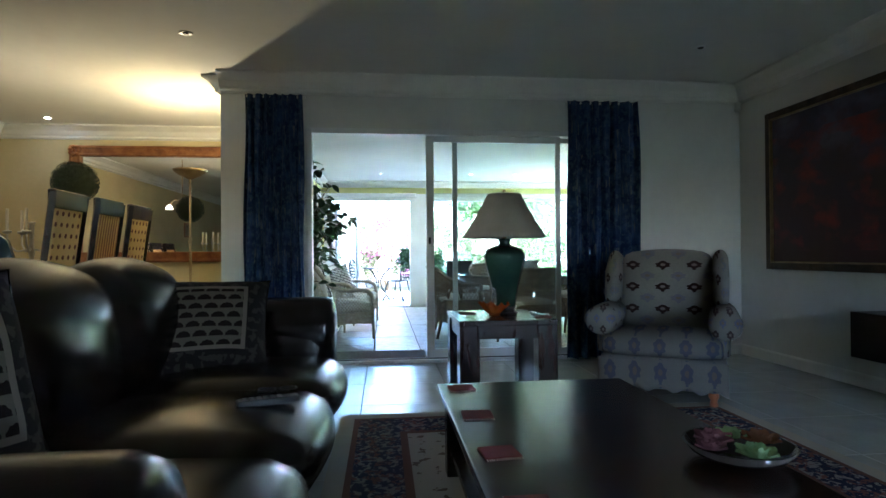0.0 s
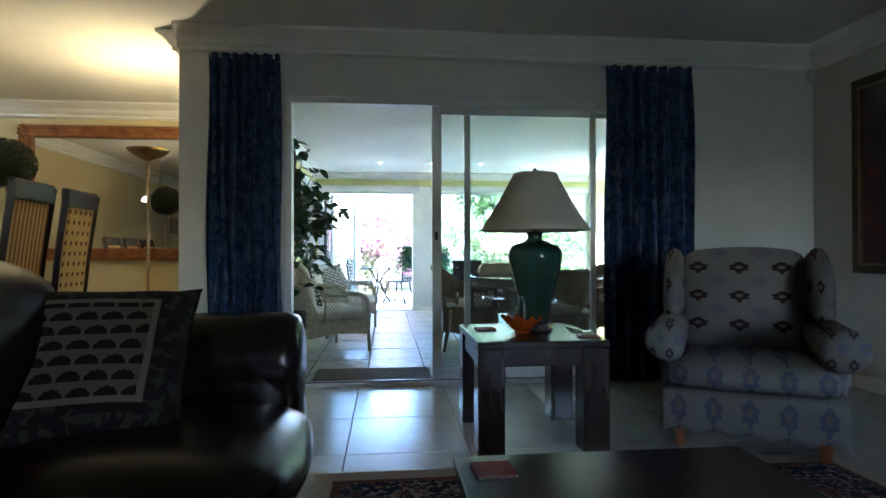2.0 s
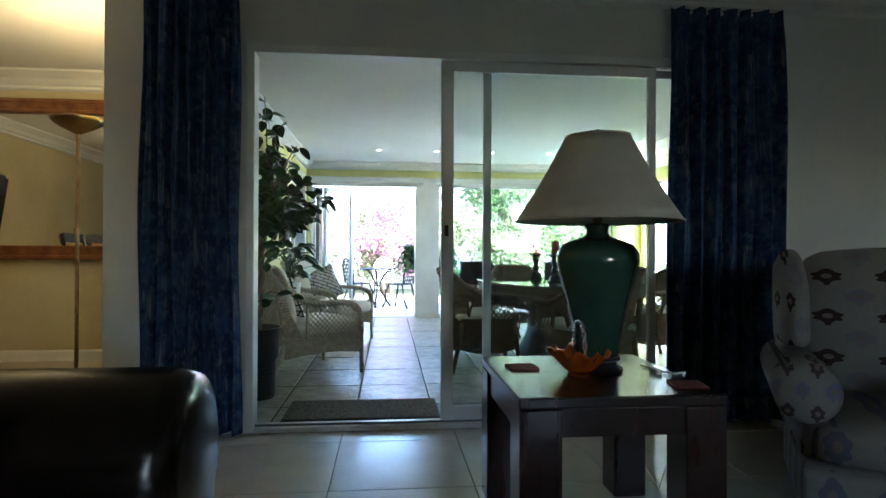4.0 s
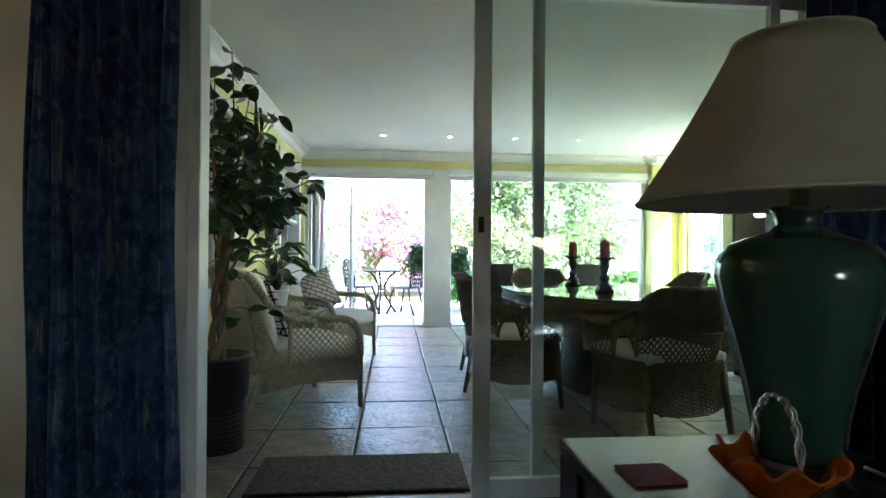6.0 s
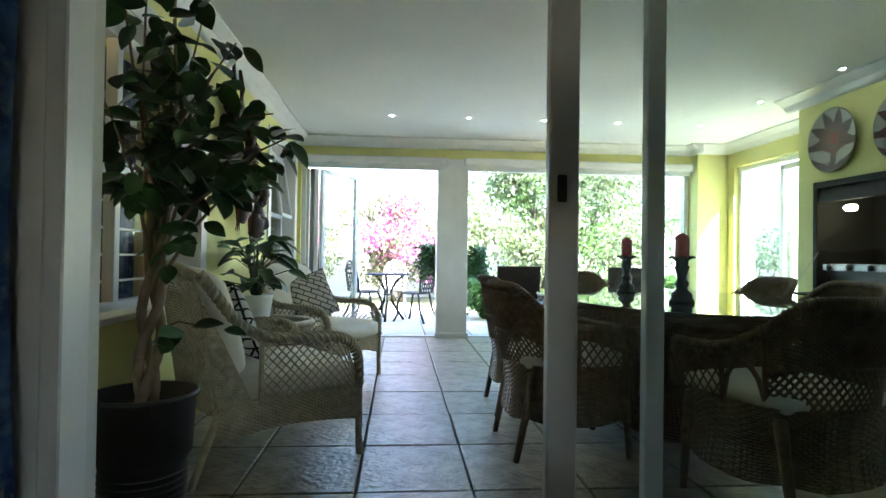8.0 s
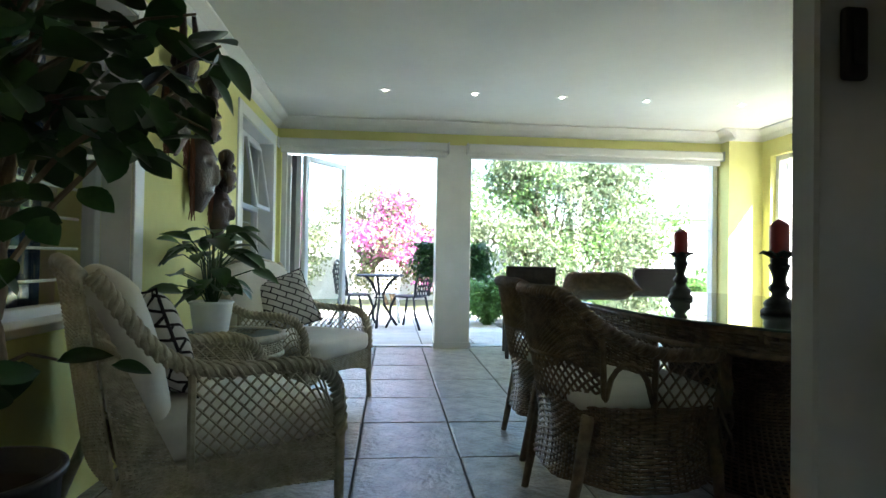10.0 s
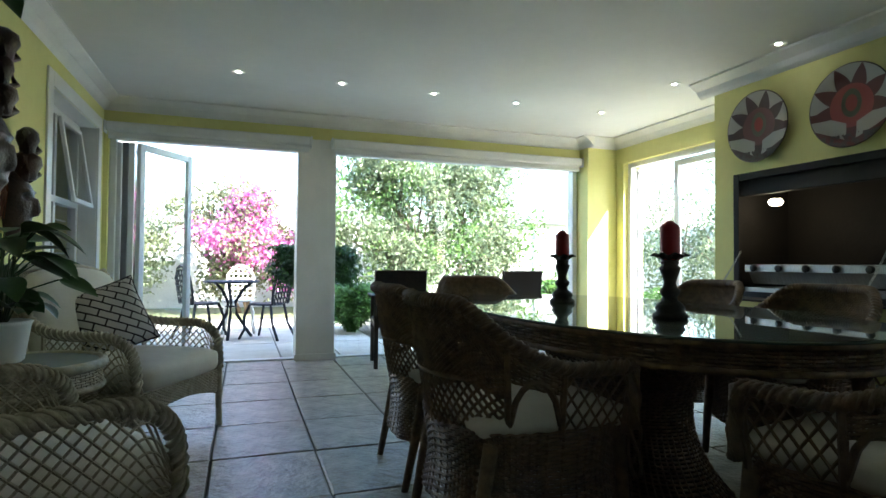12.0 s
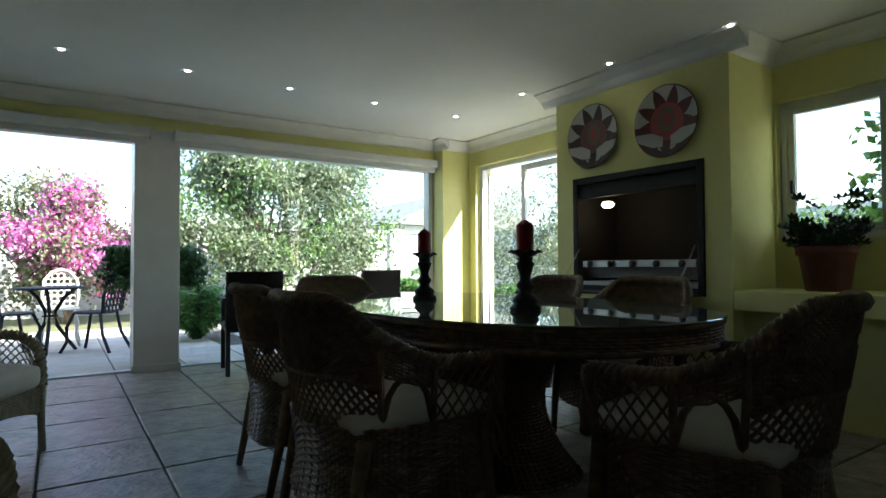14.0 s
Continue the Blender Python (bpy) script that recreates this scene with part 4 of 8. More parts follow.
# ceramic table lamp
def table_lamp():
    t = thing("table_lamp", "large green ceramic table lamp with a pleated cream shade", "lamp", (0.892, 4.868, TZ))
    part("stand", lathe(bmesh.new(), [(0.105, 0.0), (0.11, 0.01), (0.085, 0.022), (0.08, 0.04), (0.1, 0.05), (0.095, 0.06)], 8), M_black, t, "black carved stand")
    prof = [(0.082, 0.058), (0.088, 0.07), (0.092, 0.12), (0.108, 0.2), (0.132, 0.29), (0.155, 0.37), (0.166, 0.42), (0.163, 0.455), (0.14, 0.487), (0.09, 0.505), (0.055, 0.515), (0.042, 0.53), (0.047, 0.552), (0.06, 0.563), (0.02, 0.568), (0.0, 0.568)]
    part("vase", lathe(bmesh.new(), prof, 40), M_green_glaze, t, "green glazed ceramic body", smooth=True)
    bm = bmesh.new()
    tube(bm, [(0, 0, 0.56), (0, 0, 0.905)], 0.006, 8)
    part("stem", bm, M_brass, t, "brass stem")
    part("bulb_holder", lathe(bmesh.new(), [(0.016, 0.56), (0.02, 0.58), (0.02, 0.63), (0.014, 0.64)], 14), M_brass, t)
    n = 64
    z0, z1, r0, r1 = 0.575, 0.90, 0.332, 0.13

    def fn(u, v):
        a = 2 * math.pi * u
        r = r0 + (r1 - r0) * v - 0.008 * math.sin(math.pi * v)
        r += 0.0022 * math.cos(a * n)
        return Vector((r * math.cos(a), r * math.sin(a), z0 + (z1 - z0) * v))
    bm = sheet(bmesh.new(), fn, n * 2, 8, closed_u=True)
    m = mat("pleated_cream_silk", (0.62, 0.6, 0.53), 0.9, scale=10, bump=0.15)
    b = m.node_tree.nodes["Principled BSDF"]
    tr, mx = m.node_tree.nodes.new("ShaderNodeBsdfTranslucent"), m.node_tree.nodes.new("ShaderNodeMixShader")
    tr.inputs[0].default_value = (0.6, 0.58, 0.5, 1)
    mx.inputs[0].default_value = 0.35
    m.node_tree.links.new(b.outputs[0], mx.inputs[1])
    m.node_tree.links.new(tr.outputs[0], mx.inputs[2])
    m.node_tree.links.new(mx.outputs[0], m.node_tree.nodes["Material Output"].inputs[0])
    sh = part("shade", bm, m, t, "cream pleated fabric shade", smooth=True)
    so = sh.modifiers.new("thickness", "SOLIDIFY")
    so.thickness = 0.002
    for r, z in ((r0 + 0.002, z0), (r1 + 0.002, z1)):
        part("trim", tube(bmesh.new(), [(r * math.cos(a), r * math.sin(a), z) for a in [2 * math.pi * k / 48 for k in range(48)]], 0.004, 5, closed=True), m, sh)
    bm = bmesh.new()
    for k in range(3):
        a = 2 * math.pi * k / 3
        tube(bm, [(0, 0, 0.905), (r1 * math.cos(a), r1 * math.sin(a)  , 0.897)], 0.003, 5)
    part("spider", bm, M_brass, t)
    part("finial", lathe(bmesh.new(), [(0.007, 0.903), (0.008, 0.909), (0.005, 0.912), (0.013, 0.92), (0.011, 0.93), (0.0, 0.935)], 14), M_brass, t, "small brass finial", smooth=True)
    for o in t.children_recursive:
        o.data.transform(Matrix.Diagonal((0.91, 0.91, 0.968, 1)))


table_lamp()

# orange glass basket
M_orange = mat("orange_art_glass", (0.72, 0.17, 0.025), 0.08, color2=(0.6, 0.11, 0.015), scale=7)
bo = M_orange.node_tree.nodes["Principled BSDF"]
bo.inputs["Transmission Weight"].default_value = 0.45
ob_ = thing("glass_basket", "ruffled orange glass basket with clear twisted handle", "basket", (0.80, 4.80, TZ))


def basket_fn(u, v):
    a = 2 * math.pi * u
    r = 0.05 + 0.075 * v ** 0.75
    z = 0.012 + 0.088 * v + 0.016 * v * v * math.sin(a * 9)
    r += 0.014 * v * v * math.cos(a * 9)
    return Vector((r * math.cos(a), r * math.sin(a), z))


bm = sheet(bmesh.new(), basket_fn, 72, 10, closed_u=True)
bb = part("bowl", bm, M_orange, ob_, smooth=True)
so = bb.modifiers.new("thickness", "SOLIDIFY")
so.thickness = 0.005
part("foot", lathe(bmesh.new(), [(0.05, 0.0), (0.052, 0.006), (0.044, 0.014), (0.0, 0.016)], 24), M_orange, ob_, smooth=True)
M_clear = mat("clear_twisted_glass", (0.8, 0.82, 0.82), 0.05, scale=8)
M_clear.node_tree.nodes["Principled BSDF"].inputs["Transmission Weight"].default_value = 0.9
bm = bmesh.new()
for ph in (0, math.pi):
    tube(bm, [(0.02 * math.cos(q * 30 + ph) * 0.3, -0.075 * math.cos(q * math.pi) + 0.006 * math.sin(q * 30 + ph), 0.07 + 0.16 * math.sin(q * math.pi) ** 0.7) for q in [k / 60 for k in range(61)]], 0.006, 6)
part("handle", bm, M_clear, ob_, "clear twisted glass handle", smooth=True)
for o in ob_.children:
    o.data.transform(Matrix.Diagonal((0.84, 0.84, 0.84, 1)))

for x, y, rz in ((0.62, 4.93, 3), (1.10, 4.60, -12)):
    c = thing("coaster", "dark red leather coaster on the side table", "coaster", (x, y, TZ), rz, "coasters on the side table")
    part("mat", new_box(-0.055, 0.055, -0.05, 0.05, 0.0, 0.008, bevel=0.003), M_coaster, c)
cb = thing("lamp_cable", "white lamp cable with inline switch on the table", "cable", (0, 0, 0))
part("cord", tube(bmesh.new(), [(1.09, 4.93, TZ + 0.005), (1.1, 4.84, TZ + 0.005), (1.13, 4.76, TZ + 0.006), (1.19, 4.78, TZ + 0.005), (1.215, 4.84, TZ - 0.02), (1.22, 4.9, 0.3), (1.25, 5.1, 0.006), (1.35, 5.6, 0.006)], 0.004, 6), M_trim, cb)
part("switch", new_box(1.075, 1.10, 4.77, 4.83, TZ + 0.001, TZ + 0.018, bevel=0.005), M_trim, cb, "white plastic switch")


# wing chair
def wing_chair():
    w = thing("wing_armchair", "cream wing armchair printed with blue tulips", "armchair", (2.0, 4.66, 0), -31)

    def uvbox(bm, su=1.0, sv=1.0, flat=None):
        lay = bm.loops.layers.uv.verify()
        xs = [v.co.x for v in bm.verts]
        zs = [v.co.z for v in bm.verts]
        ys = [v.co.y for v in bm.verts]
        for f in bm.faces:
            side = abs(f.normal.x) > 0.7
            top = abs(f.normal.z) > 0.8
            for l in f.loops:
                p = l.vert.co
                a = (p.y - min(ys)) / (max(ys) - min(ys)) if side else (p.x - min(xs)) / (max(xs) - min(xs))
                b = (p.y - min(ys)) / (max(ys) - min(ys)) if top else (p.z - min(zs)) / (max(zs) - min(zs))
                l[lay].uv = (a * su, b * sv)
        return bm
    # front towards -y
    part("base", uvbox(soft_box(-0.41, 0.41, -0.38, 0.36, 0.10, 0.33, 0.03, 0.008)), M_tulip_seat, w, smooth=True)
    part("seat_cushion", uvbox(soft_box(-0.39, 0.39, -0.42, 0.24, 0.33, 0.47, 0.05, 0.02)), M_tulip_seat, w, smooth=True)
    bm = soft_box(-0.33, 0.33, 0.2, 0.38, 0.42, 1.04, 0.06, 0.035)
    bmesh.ops.rotate(bm, verts=bm.verts, cent=(0, 0.3, 0.42), matrix=Matrix.Rotation(radians(-8), 3, "X"))
    part("backrest", uvbox(bm), M_tulip_back, w, smooth=True)
    for s in (-1, 1):
        x0, x1 = sorted((s * 0.34, s * 0.44))
        bm = soft_box(x0, x1, -0.02, 0.42, 0.62, 1.045, 0.05, 0.01)
        for v in bm.verts:
            if v.co.y < 0.2:
                v.co.z = 0.62 + (v.co.z - 0.62) * (0.55 + 0.45 * max(0, (v.co.y + 0.02) / 0.22))
        bmesh.ops.rotate(bm, verts=bm.verts, cent=(0, 0.3, 0.42), matrix=Matrix.Rotation(radians(-8), 3, "X"))
        part("wing", uvbox(bm, 0.5, 0.6), M_tulip_back, w, smooth=True)
        x0, x1 = sorted((s * 0.33, s * 0.435))
        part("arm", uvbox(soft_box(x0, x1, -0.36, 0.3, 0.33, 0.58, 0.04, 0.01)), M_tulip_arm, w, smooth=True)
        bm = bmesh.new()
        lathe(bm, [(0.0, -0.40), (0.085, -0.395), (0.105, -0.37), (0.1, 0.3), (0.0, 0.31)], 24)
        lay = bm.loops.layers.uv.verify()
        bmesh.ops.rotate(bm, verts=bm.verts, matrix=Matrix.Rotation(radians(-90), 3, "X"))
        bmesh.ops.translate(bm, verts=bm.verts, vec=(s * 0.405, 0, 0.565))
        part("arm_roll", uvbox(bm, 0.8, 0.9), M_tulip_arm, w, smooth=True)
        # scalloped valance and turned feet
        part("foot", lathe(bmesh.new(), [(0.016, 0.0), (0.03, 0.02), (0.022, 0.05), (0.035, 0.075), (0.03, 0.12)], 16, (s * 0.33, -0.32, 0)), mat("orange_stained_wood", (0.3, 0.1, 0.03), 0.35, scale=9), w, "orange-brown turned wooden foot", smooth=True)
        part("foot", lathe(bmesh.new(), [(0.018, 0.0), (0.026, 0.12)], 12, (s * 0.33, 0.3, 0)), M_dark_wood, w)
    bm = sheet(bmesh.new(), lambda u, v: Vector(((u - 0.5) * 0.84, -0.386 - 0.004 * math.sin(u * 40), 0.31 - (1 - v) * (0.2 + 0.018 * math.cos(u * 2 * math.pi * 5)))), 60, 6)
    vp = part("valance", bm, M_tulip_seat, w, "gathered printed skirt", smooth=True)
    so = vp.modifiers.new("thickness", "SOLIDIFY")
    so.thickness = 0.006

    for o in w.children:
        o.data.transform(Matrix.Diagonal((0.95, 1, 0.955, 1)))


wing_chair()


# painting on the right wall
def painting_colours(nt, u, v):
    def soft(n, lo, gain):
        return nd(nt, "MINIMUM", nd(nt, "MAXIMUM", nd(nt, "MULTIPLY", nd(nt, "SUBTRACT", n, lo), gain), 0.0), 1.0)
    a, b, d = noise_of(nt, 3.0, 4), noise_of(nt, 5.5, 3), noise_of(nt, 14, 4)
    red = nd(nt, "MULTIPLY", soft(b, 0.5, 6.0), inside(nt, v, 0.08, 0.86))
    pale = nd(nt, "MULTIPLY", soft(a, 0.46, 5.0), soft(v, 0.5, 4.0))
    c = mix(nt, v, (0.045, 0.012, 0.011), (0.035, 0.032, 0.055))
    c = mix(nt, pale, c, (0.13, 0.12, 0.17))
    c = mix(nt, red, c, (0.2, 0.024, 0.02))
    return mix(nt, soft(d, 0.5, 3.0), c, mix(nt, b, (0.02, 0.012, 0.012), (0.1, 0.04, 0.035)))


pt = thing("painting", "large dark framed oil painting of red flowers", "painting")
PY0, PY1, PZ0, PZ1, PX = 3.83, 5.60, 0.84, 2.235, LX1 - 0.002
bm = bmesh.new()
lay = bm.loops.layers.uv.verify()
f = bm.faces.new([bm.verts.new(p) for p in ((PX - 0.02, PY0 + 0.06, PZ0 + 0.06), (PX - 0.02, PY0 + 0.06, PZ1 - 0.06), (PX - 0.02, PY1 - 0.06, PZ1 - 0.06), (PX - 0.02, PY1 - 0.06, PZ0 + 0.06))])
for l, q in zip(f.loops, ((1, 0), (1, 1), (0, 1), (0, 0))):
    l[lay].uv = q
part("canvas", bm, pattern_material("oil_paint", painting_colours, 0.5, 0.6), pt)
bm = frame_of(bmesh.new(), "x", PX - 0.022, PY0, PY1, PZ0, PZ1, 0.07, 0.044)
part("frame", bm, mat("dark_gilt_frame", (0.09, 0.06, 0.035), 0.4, 0.4, color2=(0.03, 0.02, 0.015), scale=14, bump=0.4), pt, "dark carved wooden frame")
bm = frame_of(bmesh.new(), "x", PX - 0.028, PY0 + 0.058, PY1 - 0.058, PZ0 + 0.058, PZ1 - 0.058, 0.014, 0.04)
part("inner_slip", bm, M_brass, pt, "thin gilt inner slip")

wu = thing("wall_cabinet", "dark red-brown wall-hung media cabinet", "cabinet")
part("body", new_box(3.14, LX1 - 0.002, 2.7, 4.32, 0.285, 0.59, bevel=0.004), M_dark_wood, wu)
for k in range(3):
    part("door", new_box(3.122, 3.139, 2.71 + k * 0.53, 3.22 + k * 0.53, 0.295, 0.58, bevel=0.003), M_dark_wood, wu)

ms = thing("motion_sensor", "small white alarm sensor in the ceiling corner", "sensor")
bm = new_box(LX1 - 0.07, LX1 - 0.015, DW0 - 0.06, DW0 - 0.015, 2.36, 2.455, bevel=0.012)
part("body", bm, M_trim, ms)

# unlit downlight of the living room ceiling
for x, y in ((-1.40, 5.07), (2.51, 5.02)):
    d = thing("downlight", "small recessed ceiling downlight, switched off", "downlight", (x, y, LCEIL), group="living room downlights")
    part("ring", lathe(bmesh.new(), [(0.028, -0.004), (0.045, -0.006), (0.048, 0.0), (0.028, 0.0)], 24), M_trim, d)
    part("lamp", lathe(bmesh.new(), [(0.0, -0.012), (0.018, -0.01), (0.026, -0.0015), (0.0, -0.001)], 16), M_black, d)

# porcelain tiles of the living room
tile_mesh = bpy.data.meshes.new("floor_tile")
bm = new_box(-0.3065, 0.3065, -0.3065, 0.3065, -0.008, 0.0, bevel=0.0015, seg=1)
bm.to_mesh(tile_mesh)
bm.free()
tile_mesh.materials.append(M_lr_tile)
for i in range(-7, 7):
    for j in range(-4, 10):
        x, y = 0.175 + 0.618 * i, 5.515 - 0.618 * (9 - j)
        if x < -4.6 or x > LX1 - 0.02 or y < -1.4:
            continue
        share("floor_tile", tile_mesh, floor_base, pose(x, y, 0))
strip_mesh = bpy.data.meshes.new("cut_floor_tile")
bm = new_box(-0.3065, 0.3065, 0, 0.26, -0.008, 0.0, bevel=0.0015, seg=1)
bm.to_mesh(strip_mesh)
bm.free()
strip_mesh.materials.append(M_lr_tile)
for i in range(-2, 6):
    share("floor_tile", strip_mesh, floor_base, pose(0.175 + 0.618 * i, 5.827, 0))

# ---- sunroom ----


def superellipse(a, b, t, p=2.4):
    c, s = math.cos(t), math.sin(t)
    return a * math.copysign(abs(c) ** (2 / p), c), b * math.copysign(abs(s) ** (2 / p), s)


def dining_set_table():
    t = thing("wicker_dining_table", "oval brown wicker dining table with a glass top", "dining table", (1.70, 8.18, -0.0))
    A, B, H = 0.70, 1.17, 0.735
    n = 96

    def ring(a, b, z):
        return [(*superellipse(a, b, 2 * math.pi * k / n), z) for k in range(n)]
    bm = bmesh.new()
    outer = [[bm.verts.new(p) for p in ring(A + o, B + o, z)] for o, z in ((0.0, H - 0.010), (0.005, H - 0.007), (0.005, H - 0.003), (0.0, H))]
    for r0, r1 in zip(outer, outer[1:]):
        for k in range(n):
            bm.faces.new((r0[k], r0[(k + 1) % n], r1[(k + 1) % n], r1[k]))
    bm.faces.new(outer[0][::-1])
    bm.faces.new(outer[-1])
    m = mat("table_glass", (0.16, 0.2, 0.17), 0.02, color2=(0.13, 0.17, 0.145), scale=2, spec=0.9)
    part("glass_top", bm, m, t, "thick dark reflecting glass top")
    bm = bmesh.new()
    weave(bm, lambda u, v: (*superellipse(A - 0.012, B - 0.012, 2 * math.pi * u), H - 0.09 + 0.076 * v), 150, 7, 0.0055, 0.004)
    part("woven_rim", bm, M_wicker_dark, t)
    bm = bmesh.new()
    for z in (H - 0.018, H - 0.092):
        tube(bm, ring(A - 0.008, B - 0.008, z), 0.011, 7, closed=True)
    part("rim_binding", bm, M_wicker_dark, t, smooth=True)
    part("top_frame", new_box(-A * 0.7, A * 0.7, -B * 0.8, B * 0.8, H - 0.05, H - 0.02), M_wicker_dark, t)

    def ped(u, v):
        w = 0.72 - 0.24 * math.sin(math.pi * min(1, v * 1.02)) ** 0.8
        return (*superellipse(0.36 * w * 1.25, 0.62 * w * 1.3, 2 * math.pi * u), 0.01 + (H - 0.1) * v)
    bm = bmesh.new()
    weave(bm, ped, 72, 46, 0.0055, 0.004)
    part("pedestal", bm, M_wicker_dark, t, "waisted woven pedestal")
    # added dark sheet behind the weave; the hollow's shade is put into its colour
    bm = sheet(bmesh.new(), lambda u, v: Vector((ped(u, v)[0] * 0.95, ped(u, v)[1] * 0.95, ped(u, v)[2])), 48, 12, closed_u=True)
    part("core", bm, mat("painted_inner_shade", (0.05, 0.033, 0.02), 0.9, scale=9), t)


dining_set_table()


def tub_chair():
    """Woven tub dining chair; it faces +y, its back is at -y."""
    c = thing("wicker_tub_chair", "brown wicker tub chair with a cream seat cushion", "chair", group="chairs round the wicker table")
    W, D = 0.30, 0.31

    def plan(s, flare=1.0):
        """s from -1 (front of one arm) over 0 (back) to 1."""
        a = s * math.pi * 0.5 * 1.08
        x = W * math.sin(max(-1.57, min(1.57, a))) * flare
        y = -D * math.cos(a) * flare
        if abs(s) > 0.9259:
            y = -D * math.cos(a) * flare
        y += 0.16 * max(0.0, abs(s) - 0.55) / 0.45
        return x, y

    def rim_z(s):
        q = abs(s)
        k = max(0.0, min(1.0, (q - 0.3) / 0.5))
        return 0.825 - 0.19 * (k * k * (3 - 2 * k))

    def back(u, v, s0=-1.0, s1=1.0, z0=0.44):
        s = s0 + (s1 - s0) * u
        z = z0 + (rim_z(s) - z0) * v
        lean = 1.0 + 0.22 * max(0, z - 0.44) / 0.4
        x, y = plan(s, lean)
        return (x, y, z)

    def apron(u, v):
        t = 2 * math.pi * u
        f = 1.0 - 0.06 * math.sin(math.pi * v)
        x, y = superellipse(W * 0.98 * f, 0.285 * f, t, 3.2)
        bottom = 0.19 + 0.012 * math.cos(4 * t + math.pi)
        return (x, y - 0.01, bottom + (0.45 - bottom) * v)
    bm = bmesh.new()
    lattice(bm, lambda u, v: back(u, 0.02 + 0.4 * v, -0.56, 0.56), 20, 4, 0.0052, 3)
    part("back_lattice", bm, M_wicker_dark, c, "open crossed cane band above the seat")
    bm = bmesh.new()
    tube(bm, [back(k / 24, 0.42, -0.56, 0.56) for k in range(25)], 0.009, 6)
    part("back_rail", bm, M_wicker_dark, c, smooth=True)
    bm = bmesh.new()
    weave(bm, lambda u, v: back(u, 0.43 + 0.27 * v, -0.56, 0.56), 60, 13, 0.0054, 0.0045)
    part("backrest", bm, M_wicker_dark, c)
    bm = bmesh.new()
    lattice(bm, lambda u, v: back(u, 0.7 + 0.1 * v, -0.56, 0.56), 44, 2, 0.0055, 3)
    part("pierced_band", bm, M_wicker_dark, c, "narrow open weave band")
    bm = bmesh.new()
    weave(bm, lambda u, v: back(u, 0.8 + 0.2 * v, -0.56, 0.56), 60, 9, 0.0054, 0.0045)
    part("upper_band", bm, M_wicker_dark, c)
    bm = bmesh.new()
    weave(bm, apron, 84, 24, 0.0055, 0.0042)
    part("apron", bm, M_wicker_dark, c)
    for sg in (-1, 1):
        bm = bmesh.new()
        lattice(bm, lambda u, v: back(u, v, sg * 0.76, sg * 0.99, 0.455), 5, 3, 0.0042, 4)
        part("arm_lattice", bm, M_wicker_dark, c)
        bm = bmesh.new()
        for s in (0.57, 0.755, 0.995):
            bm = bmesh.new()
            part("arm_post", tube(bm, [back(0, v / 8, sg * s, sg * s, 0.43) for v in range(9)], 0.011, 6), M_wicker_dark, c)
        # arch beside the back
        pts = []
        for k in range(9):
            q = k / 8
            s = 0.575 + 0.175 * q
            zt = 0.47 + 0.13 * math.sin(math.pi * q) ** 0.6
            x, y = plan(sg * s, 1.0 + 0.22 * max(0, zt - 0.44) / 0.4)
            pts.append((x, y, zt))
        part("arch", tube(bmesh.new(), pts, 0.01, 6), M_wicker_dark, c)
        bm = bmesh.new()
        weave(bm, lambda u, v: back(u, 0.55 + 0.45 * v, sg * 0.57, sg * 0.76, 0.47), 8, 9, 0.0045, 0.004)
        part("arm_panel", bm, M_wicker_dark, c)
    pts = [Vector(back(u / 48, 1.0)) for u in range(49)]
    x, y, z = pts[-1]
    pts = [Vector((-x * 0.97, y + 0.012, 0.45))] + pts + [Vector((x * 0.97, y + 0.012, 0.45))]
    bm = bmesh.new()
    tube(bm, pts, 0.02, 8)
    for ph in range(3):
        wrap = []
        for k in range(len(pts) * 5):
            f = k / 5
            i = min(len(pts) - 2, int(f))
            p = pts[i].lerp(pts[i + 1], f - i)
            d = (pts[i + 1] - pts[i]).normalized()
            sd_ = d.cross(Vector((0, 0, 1)))
            sd_ = sd_.normalized() if sd_.length > 0.1 else Vector((0, 1, 0))
            up = sd_.cross(d)
            a = k * 0.75 + ph * 2.09
            wrap.append(p + (sd_ * math.cos(a) + up * math.sin(a)) * 0.019)
        tube(bm, wrap, 0.0065, 4)
    part("braided_rim", bm, M_wicker_dark, c, smooth=True)
    for sx in (-1, 1):
        for y, ty in ((0.22, 0.26), (-0.22, -0.30)):
            part("leg", tube(bmesh.new(), [(sx * 0.24, y, 0.42), (sx * 0.245, (y + ty) / 2, 0.2), (sx * 0.24, ty, 0.0)], 0.024, 8, r_end=0.015), M_wicker_dark, c, smooth=True)
    bm = soft_box(-0.255, 0.255, -0.26, 0.27, 0.425, 0.50, 0.035, 0.012)
    part("seat_cushion", bm, M_cushion, c, "round-edged cream cushion", smooth=True)
    return c


tub = tub_chair()
seats = [(0.93, 7.67, -88), (0.985, 8.43, -91), (2.52, 7.98, 92), (2.52, 8.75, 88), (1.66, 9.62, 178), (1.58, 6.90, 12)]
tub.matrix_world = pose(seats[0][0], seats[0][1], 0, 0, 0, seats[0][2])
for x, y, r in seats[1:]:
    copy_thing(tub, pose(x, y, 0, 0, 0, r))


